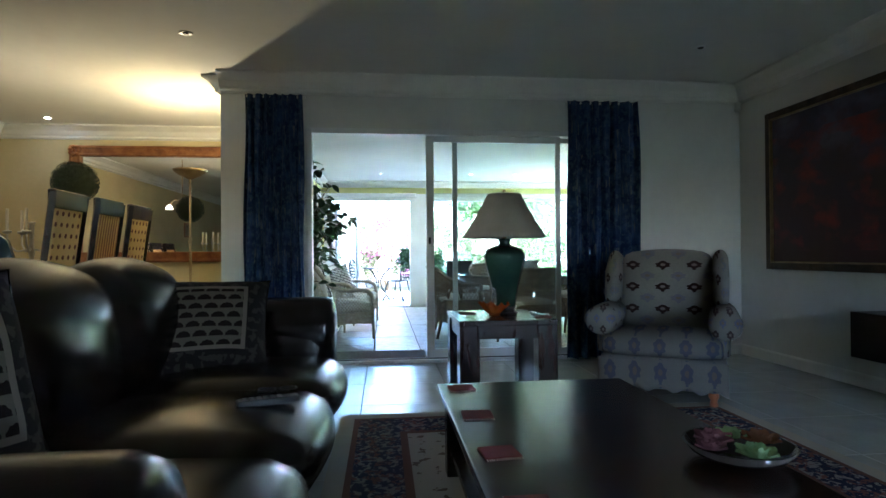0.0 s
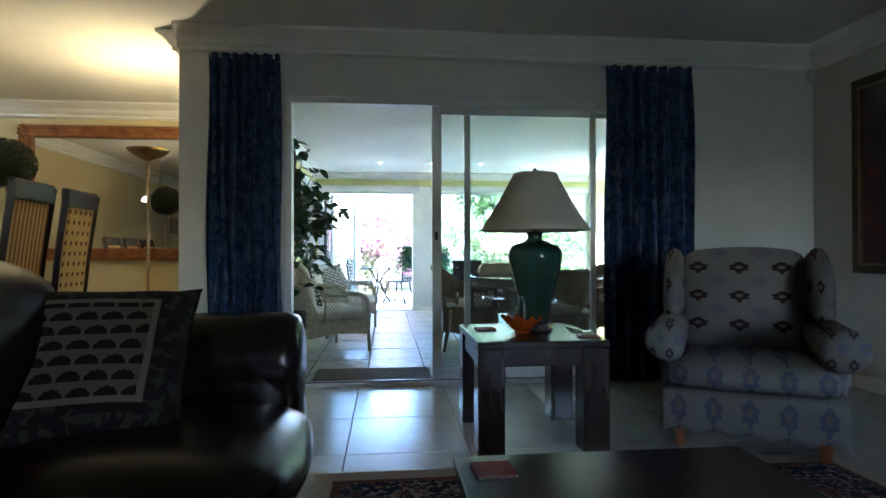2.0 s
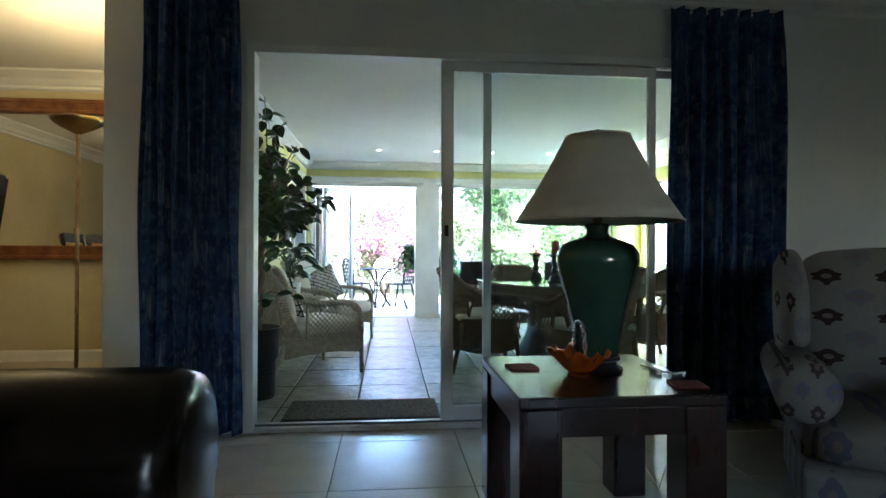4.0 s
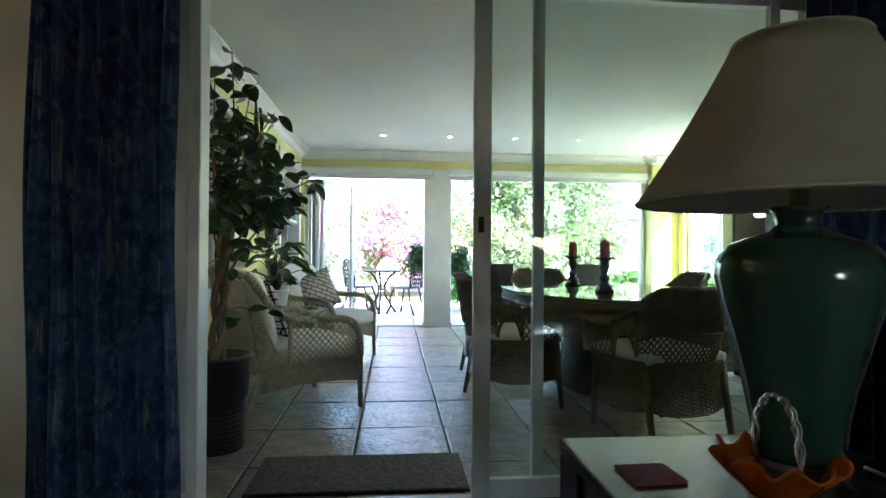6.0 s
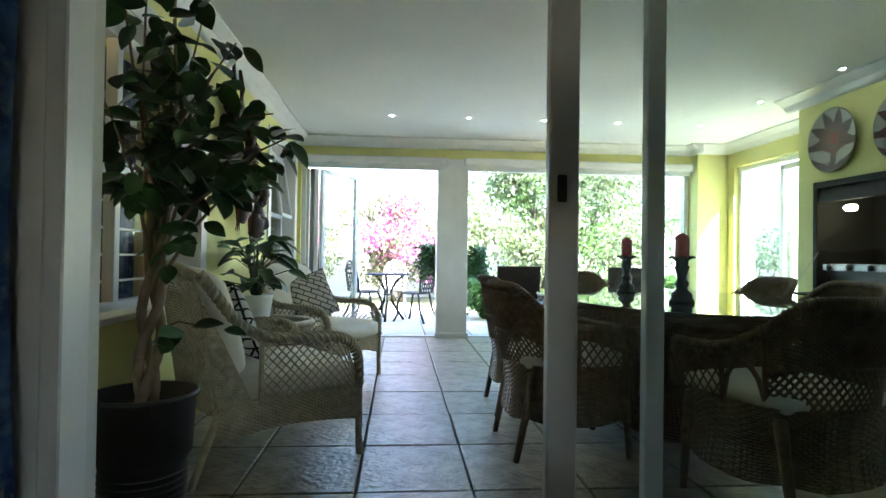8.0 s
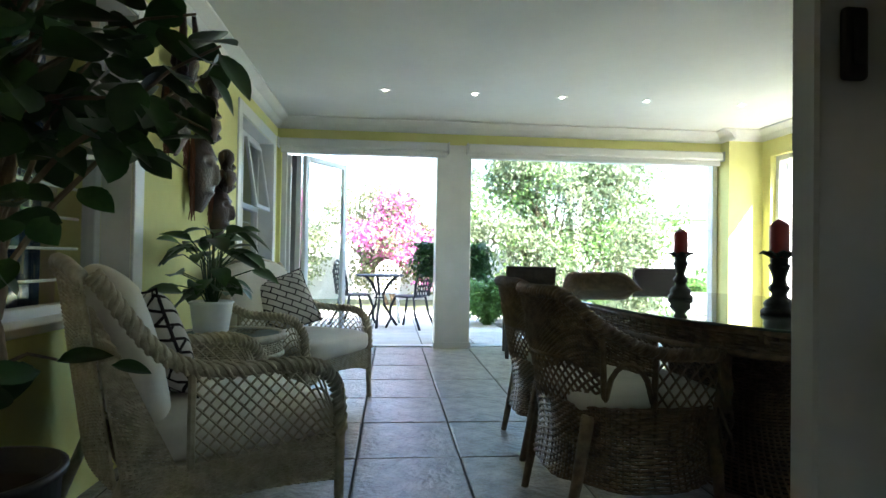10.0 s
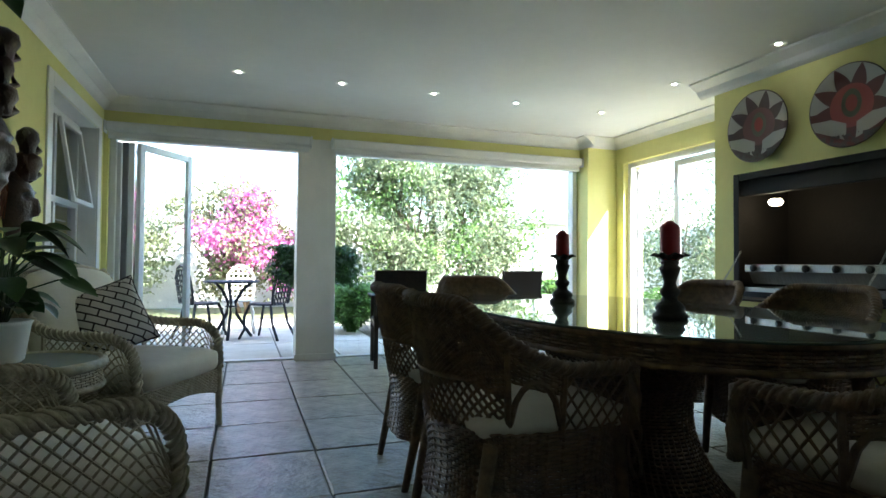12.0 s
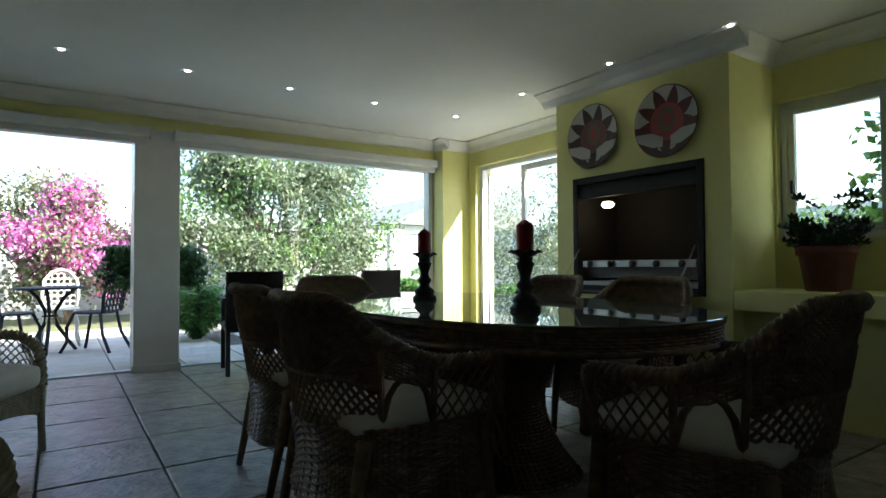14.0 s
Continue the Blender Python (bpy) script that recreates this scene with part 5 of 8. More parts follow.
def t_pattern(nt, u, v):
    """Off-white cloth with a dark interlocking brick line at 45 degrees."""
    br = nt.nodes.new("ShaderNodeTexBrick")
    mp, tc = nt.nodes.new("ShaderNodeMapping"), nt.nodes.new("ShaderNodeTexCoord")
    mp.inputs["Rotation"].default_value = (0, 0, radians(40))
    nt.links.new(tc.outputs["UV"], mp.inputs[0])
    nt.links.new(mp.outputs[0], br.inputs["Vector"])
    br.offset = 0.5
    for k, val in (("Scale", 1.0), ("Mortar Size", 0.011), ("Brick Width", 0.27), ("Row Height", 0.105), ("Mortar Smooth", 0.0)):
        br.inputs[k].default_value = val
    br.inputs["Color1"].default_value = br.inputs["Color2"].default_value = (0.56, 0.53, 0.49, 1)
    br.inputs["Mortar"].default_value = (0.03, 0.026, 0.028, 1)
    return br.outputs["Color"]


M_tline = pattern_material("geometric_line_cloth", t_pattern)


def wicker_armchair(label):
    """Lounge armchair of washed wicker; it faces +y."""
    c = thing("wicker_armchair", label, "armchair", group="pale wicker armchairs")
    W = 0.345
    # arms: rail from the back corner forward and down into the front leg
    for s in (-1, 1):
        rail = [(s * 0.30, -0.44, 0.93), (s * 0.325, -0.37, 0.83), (s * 0.345, -0.28, 0.70), (s * 0.355, -0.17, 0.635), (s * 0.36, -0.02, 0.62), (s * 0.36, 0.14, 0.625), (s * 0.358, 0.25, 0.61), (s * 0.354, 0.32, 0.56), (s * 0.35, 0.345, 0.47), (s * 0.348, 0.35, 0.3), (s * 0.346, 0.35, 0.14), (s * 0.345, 0.36, 0.0)]
        # smooth the rail
        q = [Vector(p) for p in rail]
        for _ in range(2):
            q = [q[0]] + [p for a, b in zip(q, q[1:]) for p in (a.lerp(b, 0.25), a.lerp(b, 0.75))] + [q[-1]]
        bm = bmesh.new()
        tube(bm, q, 0.024, 8, r_end=0.018)
        for ph in range(3):
            wrap = []
            m = 130
            for k in range(m):
                f = k / m * (len(q) - 1) * 0.78
                i = min(len(q) - 2, int(f))
                p = q[i].lerp(q[i + 1], f - i)
                d = (q[i + 1] - q[i]).normalized()
                side = d.cross(Vector((1, 0, 0))).normalized()
                a = k * 0.62 + ph * 2.09
                wrap.append(p + (Vector((1, 0, 0)) * math.cos(a) + side * math.sin(a)) * 0.023)
            tube(bm, wrap, 0.0075, 4)
        part("arm_rail", bm, M_wicker_light, c, smooth=True)

        def side(u, v, s=s):
            y = -0.16 + 0.48 * u
            top = 0.612 - 0.17 * max(0, (u - 0.78) / 0.22) ** 2
            return (s * 0.352, y, 0.345 + (top - 0.345) * v)
        bm = bmesh.new()
        lattice(bm, side, 11, 6, 0.0042, 4)
        part("side_lattice", bm, M_wicker_light, c)
        bm = bmesh.new()
        tube(bm, [(s * 0.35, -0.17, 0.33), (s * 0.352, -0.17, 0.63)], 0.013, 6)
        part("arm_post", bm, M_wicker_light, c)
        bm = bmesh.new()
        weave(bm, lambda u, v, s=s: (s * 0.35, -0.36 + 0.70 * u, 0.19 + 0.03 * math.sin(math.pi * u) + (0.15 - 0.03 * math.sin(math.pi * u)) * v), 42, 15, 0.005, 0.004)
        part("side_apron", bm, M_wicker_light, c)
        # rear panel between side and back
        bm = bmesh.new()
        weave(bm, lambda u, v, s=s: (s * (0.35 - 0.04 * v), -0.36 - 0.085 * v + u * (0.15 - 0.07 * v), 0.34 + (0.5 - 0.16 * u) * v), 9, 34, 0.005, 0.004)
        part("side_back_panel", bm, M_wicker_light, c)
        part("rear_leg", tube(bmesh.new(), [(s * 0.33, -0.34, 0.34), (s * 0.335, -0.42, 0.14), (s * 0.34, -0.47, 0.0)], 0.022, 8, r_end=0.017), M_wicker_light, c, smooth=True)
    bm = bmesh.new()
    weave(bm, lambda u, v: (-0.345 + 0.69 * u, 0.348, 0.20 + 0.05 * math.sin(math.pi * u) + (0.135 - 0.05 * math.sin(math.pi * u)) * v), 42, 12, 0.005, 0.004)
    part("front_apron", bm, M_wicker_light, c)
    bm = bmesh.new()

    def backf(u, v):
        a = (u - 0.5) * 2
        return (0.33 * a * (1 - 0.06 * v), -0.37 - 0.1 * v - 0.03 * (1 - a * a), 0.3 + (0.62 + 0.05 * (1 - a * a)) * v)
    weave(bm, backf, 44, 46, 0.005, 0.004)
    part("backrest", bm, M_wicker_light, c)
    bm = bmesh.new()
    tube(bm, [backf(u / 16, 1.0) for u in range(17)], 0.024, 8)
    part("top_rail", bm, M_wicker_light, c, smooth=True)
    part("seat_deck", new_box(-0.335, 0.335, -0.34, 0.335, 0.315, 0.335), M_wicker_light, c)
    part("seat_cushion", soft_box(-0.325, 0.325, -0.28, 0.375, 0.335, 0.475, 0.05, 0.025), M_cushion, c, "thick cream seat cushion", smooth=True)
    bm = soft_box(-0.275, 0.275, -0.15, 0.0, 0.0, 0.50, 0.07, 0.04)
    bp = part("back_cushion", bm, M_cushion, c, "plump cream back cushion", smooth=True)
    bp.matrix_basis = pose(0, -0.185, 0.455, 15, 0, 0)
    for o in c.children:
        o.data.transform(Matrix.Diagonal((1, 0.93, 0.94, 1)))
        o.matrix_basis = Matrix.Translation(o.matrix_basis.translation * 0.935) @ o.matrix_basis.to_3x3().to_4x4()
    return c


ac = wicker_armchair("pale wicker armchair with cream cushions beside the window wall")
CHA, CHB = (-0.57, 7.68, -57), (-0.53, 9.31, -118)
ac.matrix_world = pose(CHA[0], CHA[1], 0, 0, 0, CHA[2])
tagged(copy_thing(ac, pose(CHB[0], CHB[1], 0, 0, 0, CHB[2])), "pale wicker armchair with cream cushions beside the garden doors")
for ch, dx, rr in ((CHA, -0.05, 6), (CHB, -0.06, -30)):
    throw_cushion("off-white cushion with dark geometric lines on the armchair", pose(ch[0], ch[1], 0, 0, 0, ch[2]) @ pose(dx, -0.105 if rr > 0 else -0.05, 0.455, -20, rr * 0.6, 180 + rr), 0.38, 0.13, M_tline, M_tline, "geometric cushions")

# round wicker side table with glass top
wt = thing("wicker_side_table", "small round pale wicker table with a glass top", "side table", (-0.76, 8.60, 0))
bm = bmesh.new()
weave(bm, lambda u, v: (0.26 * math.cos(6.2832 * u) * (1 - 0.04 * v), 0.26 * math.sin(6.2832 * u) * (1 - 0.04 * v), 0.43 + 0.08 * v), 70, 8, 0.005, 0.004)
part("woven_rim", bm, M_wicker_light, wt)
bm = bmesh.new()
for z, r in ((0.43, 0.262), (0.52, 0.262)):
    tube(bm, [(r * math.cos(6.2832 * k / 48), r * math.sin(6.2832 * k / 48), z) for k in range(48)], 0.02 if z > 0.5 else 0.012, 8, closed=True)
part("braided_edge", bm, M_wicker_light, wt, smooth=True)
part("glass_top", lathe(bmesh.new(), [(0.0, 0.522), (0.245, 0.522), (0.247, 0.528), (0.245, 0.532), (0.0, 0.532)], 40), mat("pale_glass", (0.4, 0.45, 0.42), 0.03, scale=3, spec=0.9), wt, "clear glass disc")
for k in range(4):
    a = math.pi / 4 + k * math.pi / 2
    part("leg", tube(bmesh.new(), [(0.2 * math.cos(a), 0.2 * math.sin(a), 0.45), (0.17 * math.cos(a), 0.17 * math.sin(a), 0.2), (0.22 * math.cos(a), 0.22 * math.sin(a), 0.0)], 0.026, 8), M_wicker_light, wt, smooth=True)
part("lower_shelf", lathe(bmesh.new(), [(0.0, 0.17), (0.17, 0.17), (0.175, 0.18), (0.17, 0.19), (0.0, 0.19)], 30), M_wicker_light, wt)


def leaf_mesh(name, length, width, fold=0.15, droop=0.2, material=None, nl=6, tip=1.6):
    bm = bmesh.new()

    def fn(u, v):
        w = width * 0.5 * (math.sin(math.pi * min(1.0, u ** (1 / tip)) ** 1.0) ** 0.8 if 0 < u < 1 else 0.02)
        y = (v - 0.5) * 2 * w
        return Vector((u * length, y, abs(v - 0.5) * 2 * w * fold * 2 - droop * length * u * u))
    sheet(bm, fn, nl, 4)
    me = bpy.data.meshes.new(name)
    bm.to_mesh(me)
    bm.free()
    me.materials.append(material or M_leaf)
    me.polygons.foreach_set("use_smooth", [True] * len(me.polygons))
    return me


def aim(at, way, roll=0.0, size=1.0):
    """A pose whose x axis points along way."""
    q = Vector(way).to_track_quat("X", "Z").to_matrix().to_4x4()
    return Matrix.Translation(at) @ q @ Matrix.Rotation(roll, 4, "X") @ Matrix.Scale(size, 4)


def lily(at):
    rnd = random.Random(5)
    p = thing("potted_peace_lily", "leafy peace lily in a white pot on the wicker table", "plant", at)
    part("pot", lathe(bmesh.new(), [(0.075, 0.0), (0.085, 0.01), (0.105, 0.15), (0.112, 0.16), (0.1, 0.165), (0.095, 0.14), (0.0, 0.14)], 28), M_trim, p, "white ceramic pot", smooth=True)
    part("soil", lathe(bmesh.new(), [(0.0, 0.142), (0.097, 0.142), (0.0, 0.15)], 16), M_soil, p)
    me = leaf_mesh("lily_leaf", 0.17, 0.10, 0.15, 0.25, tip=1.25)
    bm = bmesh.new()
    for k in range(50):
        a = rnd.uniform(0, 6.28)
        h = rnd.uniform(0.05, 0.38)
        r = rnd.uniform(0.05, 0.22) * (1.15 - h)
        tip = Vector((r * math.cos(a), r * math.sin(a), 0.15 + h))
        tube(bm, [(0.02 * math.cos(a), 0.02 * math.sin(a), 0.14), (0.4 * tip.x, 0.4 * tip.y, 0.15 + h * 0.75), tip], 0.0032, 4, cap=False)
        way = Vector((math.cos(a + rnd.uniform(-0.5, 0.5)), math.sin(a + rnd.uniform(-0.5, 0.5)), rnd.uniform(-0.5, 0.45)))
        share("leaf", me, p, aim(tip, way, rnd.uniform(-0.5, 0.5), rnd.uniform(0.65, 1.15)))
    part("stemwork", bm, M_leaf, p)


lily((-0.86, 8.62, 0.532))


def indoor_tree(at):
    rnd = random.Random(11)
    t = thing("potted_indoor_tree", "tall leafy tree with braided trunk in a black pot", "plant", at)
    part("pot", lathe(bmesh.new(), [(0.185, 0.0), (0.2, 0.012), (0.205, 0.25), (0.215, 0.26), (0.215, 0.275), (0.232, 0.28), (0.245, 0.47), (0.262, 0.475), (0.262, 0.49), (0.24, 0.49), (0.225, 0.43), (0.0, 0.43)], 40), M_black, t, "ribbed black plastic pot", smooth=True)
    for k in range(9):
        part("rib", tube(bmesh.new(), [((0.203 + 0.0005 * k) * math.cos(6.2832 * i / 40), (0.203 + 0.0005 * k) * math.sin(6.2832 * i / 40), 0.03 + 0.024 * k) for i in range(40)], 0.004, 4, closed=True), M_black, t)
    part("soil", lathe(bmesh.new(), [(0.0, 0.436), (0.226, 0.436), (0.0, 0.445)], 20), M_soil, t)
    for o in t.children:
        o.data.transform(Matrix.Diagonal((0.68, 0.68, 1, 1)))
    bm = bmesh.new()
    for ph in (0, 2.09, 4.19):
        tube(bm, [((0.022 + 0.012 * abs(math.sin(z * 6))) * math.cos(z * 10 + ph) + 0.03 * math.sin(z * 2), (0.022 + 0.012 * abs(math.sin(z * 6))) * math.sin(z * 10 + ph), 0.43 + z) for z in [k * 0.035 for k in range(26)]], 0.021, 7, r_end=0.012)
    part("braided_trunk", bm, M_bark, t, smooth=True)
    me = leaf_mesh("tree_leaf", 0.098, 0.07, 0.1, 0.12, tip=1.15)
    wood = bmesh.new()
    spots = []
    N_MORE = 1.2
    top = Vector((0.03, 0, 1.2))
    limbs = [((0.48, 0.02, 1.40), 20), ((0.42, 0.14, 1.24), 13), ((0.40, 0.10, 1.50), 13), ((0.28, -0.18, 1.34), 12), ((0.15, -0.2, 1.72), 15), ((0.12, 0.18, 1.92), 16), ((-0.02, 0.0, 1.97), 15),
             ((-0.10, -0.22, 1.55), 12), ((0.26, 0.10, 1.76), 15), ((0.05, -0.3, 1.2), 11), ((-0.14, 0.15, 1.3), 10), ((0.1, 0.32, 1.5), 14), ((0.2, 0.3, 1.2), 11), ((-0.05, 0.3, 1.75), 12), ((0.33, 0.25, 1.38), 12), ((0.0, -0.25, 1.85), 12), ((0.12, -0.05, 1.05), 9), ((0.24, -0.1, 1.58), 13), ((0.04, 0.08, 2.1), 10), ((0.16, 0.02, 0.72), 6)]
    for tip, n in limbs:
        tip = Vector(tip)
        base = Vector((0.03, 0, min(1.25, 0.75 + rnd.uniform(0.0, 0.5)) if tip.z > 0.9 else 0.55))
        mid = base.lerp(tip, 0.5) + Vector((rnd.uniform(-0.05, 0.05), rnd.uniform(-0.05, 0.05), 0.07))
        pts = [base, base.lerp(mid, 0.5) + Vector((0, 0, 0.03)), mid, mid.lerp(tip, 0.5) + Vector((0, 0, 0.02)), tip]
        tube(wood, pts, 0.008, 5, r_end=0.003)
        n = int(n * N_MORE)
        for k in range(n):
            f = 1.4 + 2.6 * (k / max(1, n - 1))
            i = min(3, int(f))
            p = pts[i].lerp(pts[i + 1], f - i) + Vector([rnd.gauss(0, 0.035) for _ in range(3)])
            a = rnd.uniform(0, 6.28)
            spots.append((p, Vector((math.cos(a), math.sin(a), rnd.uniform(-1.2, 0.3))), rnd.uniform(-0.8, 0.8), rnd.uniform(0.85, 1.3)))
    part("branchwork", wood, M_bark, t)
    for p, w, r, s in spots:
        share("leaf", me, t, aim(p, w, r, s))


indoor_tree((-0.80, 6.83, -0.012))

# doormat
dm = thing("doormat", "worn grey-brown coir doormat on stone tiles", "doormat", (-0.04, 6.42, 0.0))
bm = sheet(bmesh.new(), lambda u, v: Vector(((u - 0.5) * 0.92, (v - 0.5) * 0.42, 0.016 + 0.003 * noise.noise((u * 60, v * 40, 3)))), 60, 36)
dmo = part("mat_surface", bm, mat("coir", (0.24, 0.215, 0.175), 0.95, color2=(0.07, 0.06, 0.05), scale=48, bump=0.9, bump_scale=160), dm)
so = dmo.modifiers.new("thickness", "SOLIDIFY")
so.thickness = 0.014
part("rubber_edge", frame_of(bmesh.new(), "y", 0, -0.47, 0.47, -0.22, 0.22, 0.02, 0.012), M_black, dm).matrix_basis = pose(0, 0, 0.007, 90, 0, 0)


def candlestick(at, h, candle):
    c = thing("candlestick", "dark patinated turned candlestick with a red pillar candle", "candlestick", at, group="candlesticks on the table")
    k = h / 0.27
    prof = [(0.062, 0.0), (0.066, 0.008), (0.062, 0.02), (0.05, 0.03), (0.056, 0.045), (0.046, 0.062), (0.03, 0.075), (0.026, 0.09), (0.036, 0.105), (0.038, 0.118), (0.026, 0.132), (0.022, 0.15), (0.028, 0.175), (0.036, 0.2), (0.04, 0.212), (0.03, 0.222), (0.034, 0.235), (0.03, 0.245)]
    part("stem", lathe(bmesh.new(), [(r, z * k) for r, z in prof], 20), M_iron_dark, c, smooth=True)
    bm = sheet(bmesh.new(), lambda u, v: Vector(((0.028 + 0.036 * v + 0.007 * v * math.cos(6.2832 * u * 8)) * math.cos(6.2832 * u), (0.028 + 0.036 * v + 0.007 * v * math.cos(6.2832 * u * 8)) * math.sin(6.2832 * u), (0.238 + 0.028 * math.sin(v * 1.57)) * k - 0.006 * v * v * math.cos(6.2832 * u * 8))), 48, 6, closed_u=True)
    dp = part("drip_pan", bm, M_iron_dark, c, "scalloped drip pan", smooth=True)
    so = dp.modifiers.new("thickness", "SOLIDIFY")
    so.thickness = 0.004
    part("candle", lathe(bmesh.new(), [(0.035, h - 0.022), (0.036, h - 0.01), (0.036, h + candle - 0.02), (0.03, h + candle - 0.012), (0.01, h + candle + 0.004), (0.0, h + candle + 0.006)], 24), M_red_wax, c, "red wax pillar candle", smooth=True)
    part("wick", tube(bmesh.new(), [(0, 0, h + candle), (0.002, 0, h + candle + 0.014)], 0.0015, 4), M_black, c)


candlestick((1.625, 8.543, 0.735), 0.25, 0.125)
candlestick((1.574, 7.683, 0.735), 0.245, 0.122)


# built-in barbecue
M_smoked = mat("heat_dulled_steel", (0.34, 0.335, 0.325), 0.38, 1.0, color2=(0.24, 0.235, 0.225), scale=14, stretch=(1, 8, 1))


def barbecue():
    b = thing("built_in_barbecue", "black steel built-in barbecue with gas burner controls", "barbecue", (0, 0, 0))
    x = BX
    part("surround", frame_of(bmesh.new(), "x", x - 0.004, BY0 - 0.005, BY1 + 0.005, BZ0 - 0.005, BZ1 + 0.005, 0.05, 0.02), M_soot, b, "black steel surround")
    for q in ((x + 0.5, x + 0.52, BY0 + 0.02, BY1 - 0.02, BZ0 + 0.005, BZ1 - 0.005), (x + 0.01, x + 0.5, BY0 + 0.005, BY0 + 0.02, BZ0 + 0.005, BZ1 - 0.005), (x + 0.01, x + 0.5, BY1 - 0.02, BY1 - 0.005, BZ0 + 0.005, BZ1 - 0.005),
              (x + 0.01, x + 0.5, BY0 + 0.02, BY1 - 0.02, BZ0 + 0.005, BZ0 + 0.02), (x + 0.01, x + 0.5, BY0 + 0.02, BY1 - 0.02, BZ1 - 0.02, BZ1 - 0.005)):
        part("firebox_panel", new_box(*q), M_soot, b, "sooty black firebox panel")
    bm = new_box(x + 0.03, x + 0.06, BY0 + 0.03, BY1 - 0.03, BZ1 - 0.165, BZ1 - 0.03, bevel=0.006)
    bmesh.ops.rotate(bm, verts=bm.verts, cent=(x + 0.045, 0, BZ1 - 0.03), matrix=Matrix.Rotation(radians(14), 3, "Y"))
    part("smoke_hood", bm, M_soot, b)
    bm = new_box(x + 0.03, x + 0.36, BY0 + 0.08, BY1 - 0.07, BZ0 + 0.10, BZ0 + 0.22, bevel=0.006)
    for v in bm.verts:
        if v.co.z < BZ0 + 0.16 and v.co.x < x + 0.2:
            v.co.x += 0.06
    part("burner_body", bm, M_smoked, b, "stainless steel burner trough")
    part("control_strip", new_box(x + 0.018, x + 0.028, BY0 + 0.075, BY1 - 0.065, BZ0 + 0.185, BZ0 + 0.235, bevel=0.003), M_steel, b, "brushed steel control strip")
    part("drip_tray", new_box(x + 0.02, x + 0.4, BY0 + 0.06, BY1 - 0.06, BZ0 + 0.03, BZ0 + 0.075, bevel=0.005), M_steel, b)
    for k in range(5):
        y = BY0 + 0.17 + k * 0.2
        bm = lathe(bmesh.new(), [(0.0, 0.0), (0.022, 0.002), (0.024, 0.02), (0.016, 0.026), (0.0, 0.027)], 16)
        kn = part("control_knob", bm, M_black, b, "black control knob", smooth=True)
        kn.matrix_basis = pose(x + 0.018, y, BZ0 + 0.21, 0, -90, 0)
    for k in range(26):
        y = BY0 + 0.1 + k * (BY1 - BY0 - 0.2) / 25
        part("grill_bar", tube(bmesh.new(), [(x + 0.05, y, BZ0 + 0.235), (x + 0.38, y, BZ0 + 0.235)], 0.004, 4), M_steel, b)
    # lamp bracket at the back
    part("lamp_glass", lathe(bmesh.new(), [(0.0, -0.03), (0.035, -0.025), (0.05, 0.0), (0.035, 0.02), (0.0, 0.025)], 20, (x + 0.10, 8.905, 1.388)), emit("warm_lamp_glass", (1.0, 0.8, 0.55), 2.4), b, "lit warm lamp")
    # hinged tray front held by chains
    fl = part("fold_down_shelf", new_box(x - 0.30, x - 0.012, BY0 + 0.02, BY1 - 0.02, BZ0 - 0.005, BZ0 + 0.008, bevel=0.004), M_soot, b, "folded-down black shelf")
    for y in (BY0 + 0.06, BY1 - 0.06):
        bm = bmesh.new()
        n = 26
        p0, p1 = Vector((x - 0.012, y, BZ0 + 0.33)), Vector((x - 0.28, y, BZ0 + 0.012))
        for k in range(n):
            c = p0.lerp(p1, (k + 0.5) / n) - Vector((0, 0, 0.02 * math.sin(math.pi * (k + 0.5) / n)))
            d = (p1 - p0).normalized()
            s = Vector((0, 1, 0)) if k % 2 else d.cross(Vector((0, 1, 0)))
            tube(bm, [c + d * 0.011 * math.cos(a) + s * 0.006 * math.sin(a) for a in [i * math.pi / 4 for i in range(8)]], 0.002, 4, closed=True)
        part("chain", bm, M_steel, b, "steel link chain")


barbecue()

# painted plates on the chimney breast


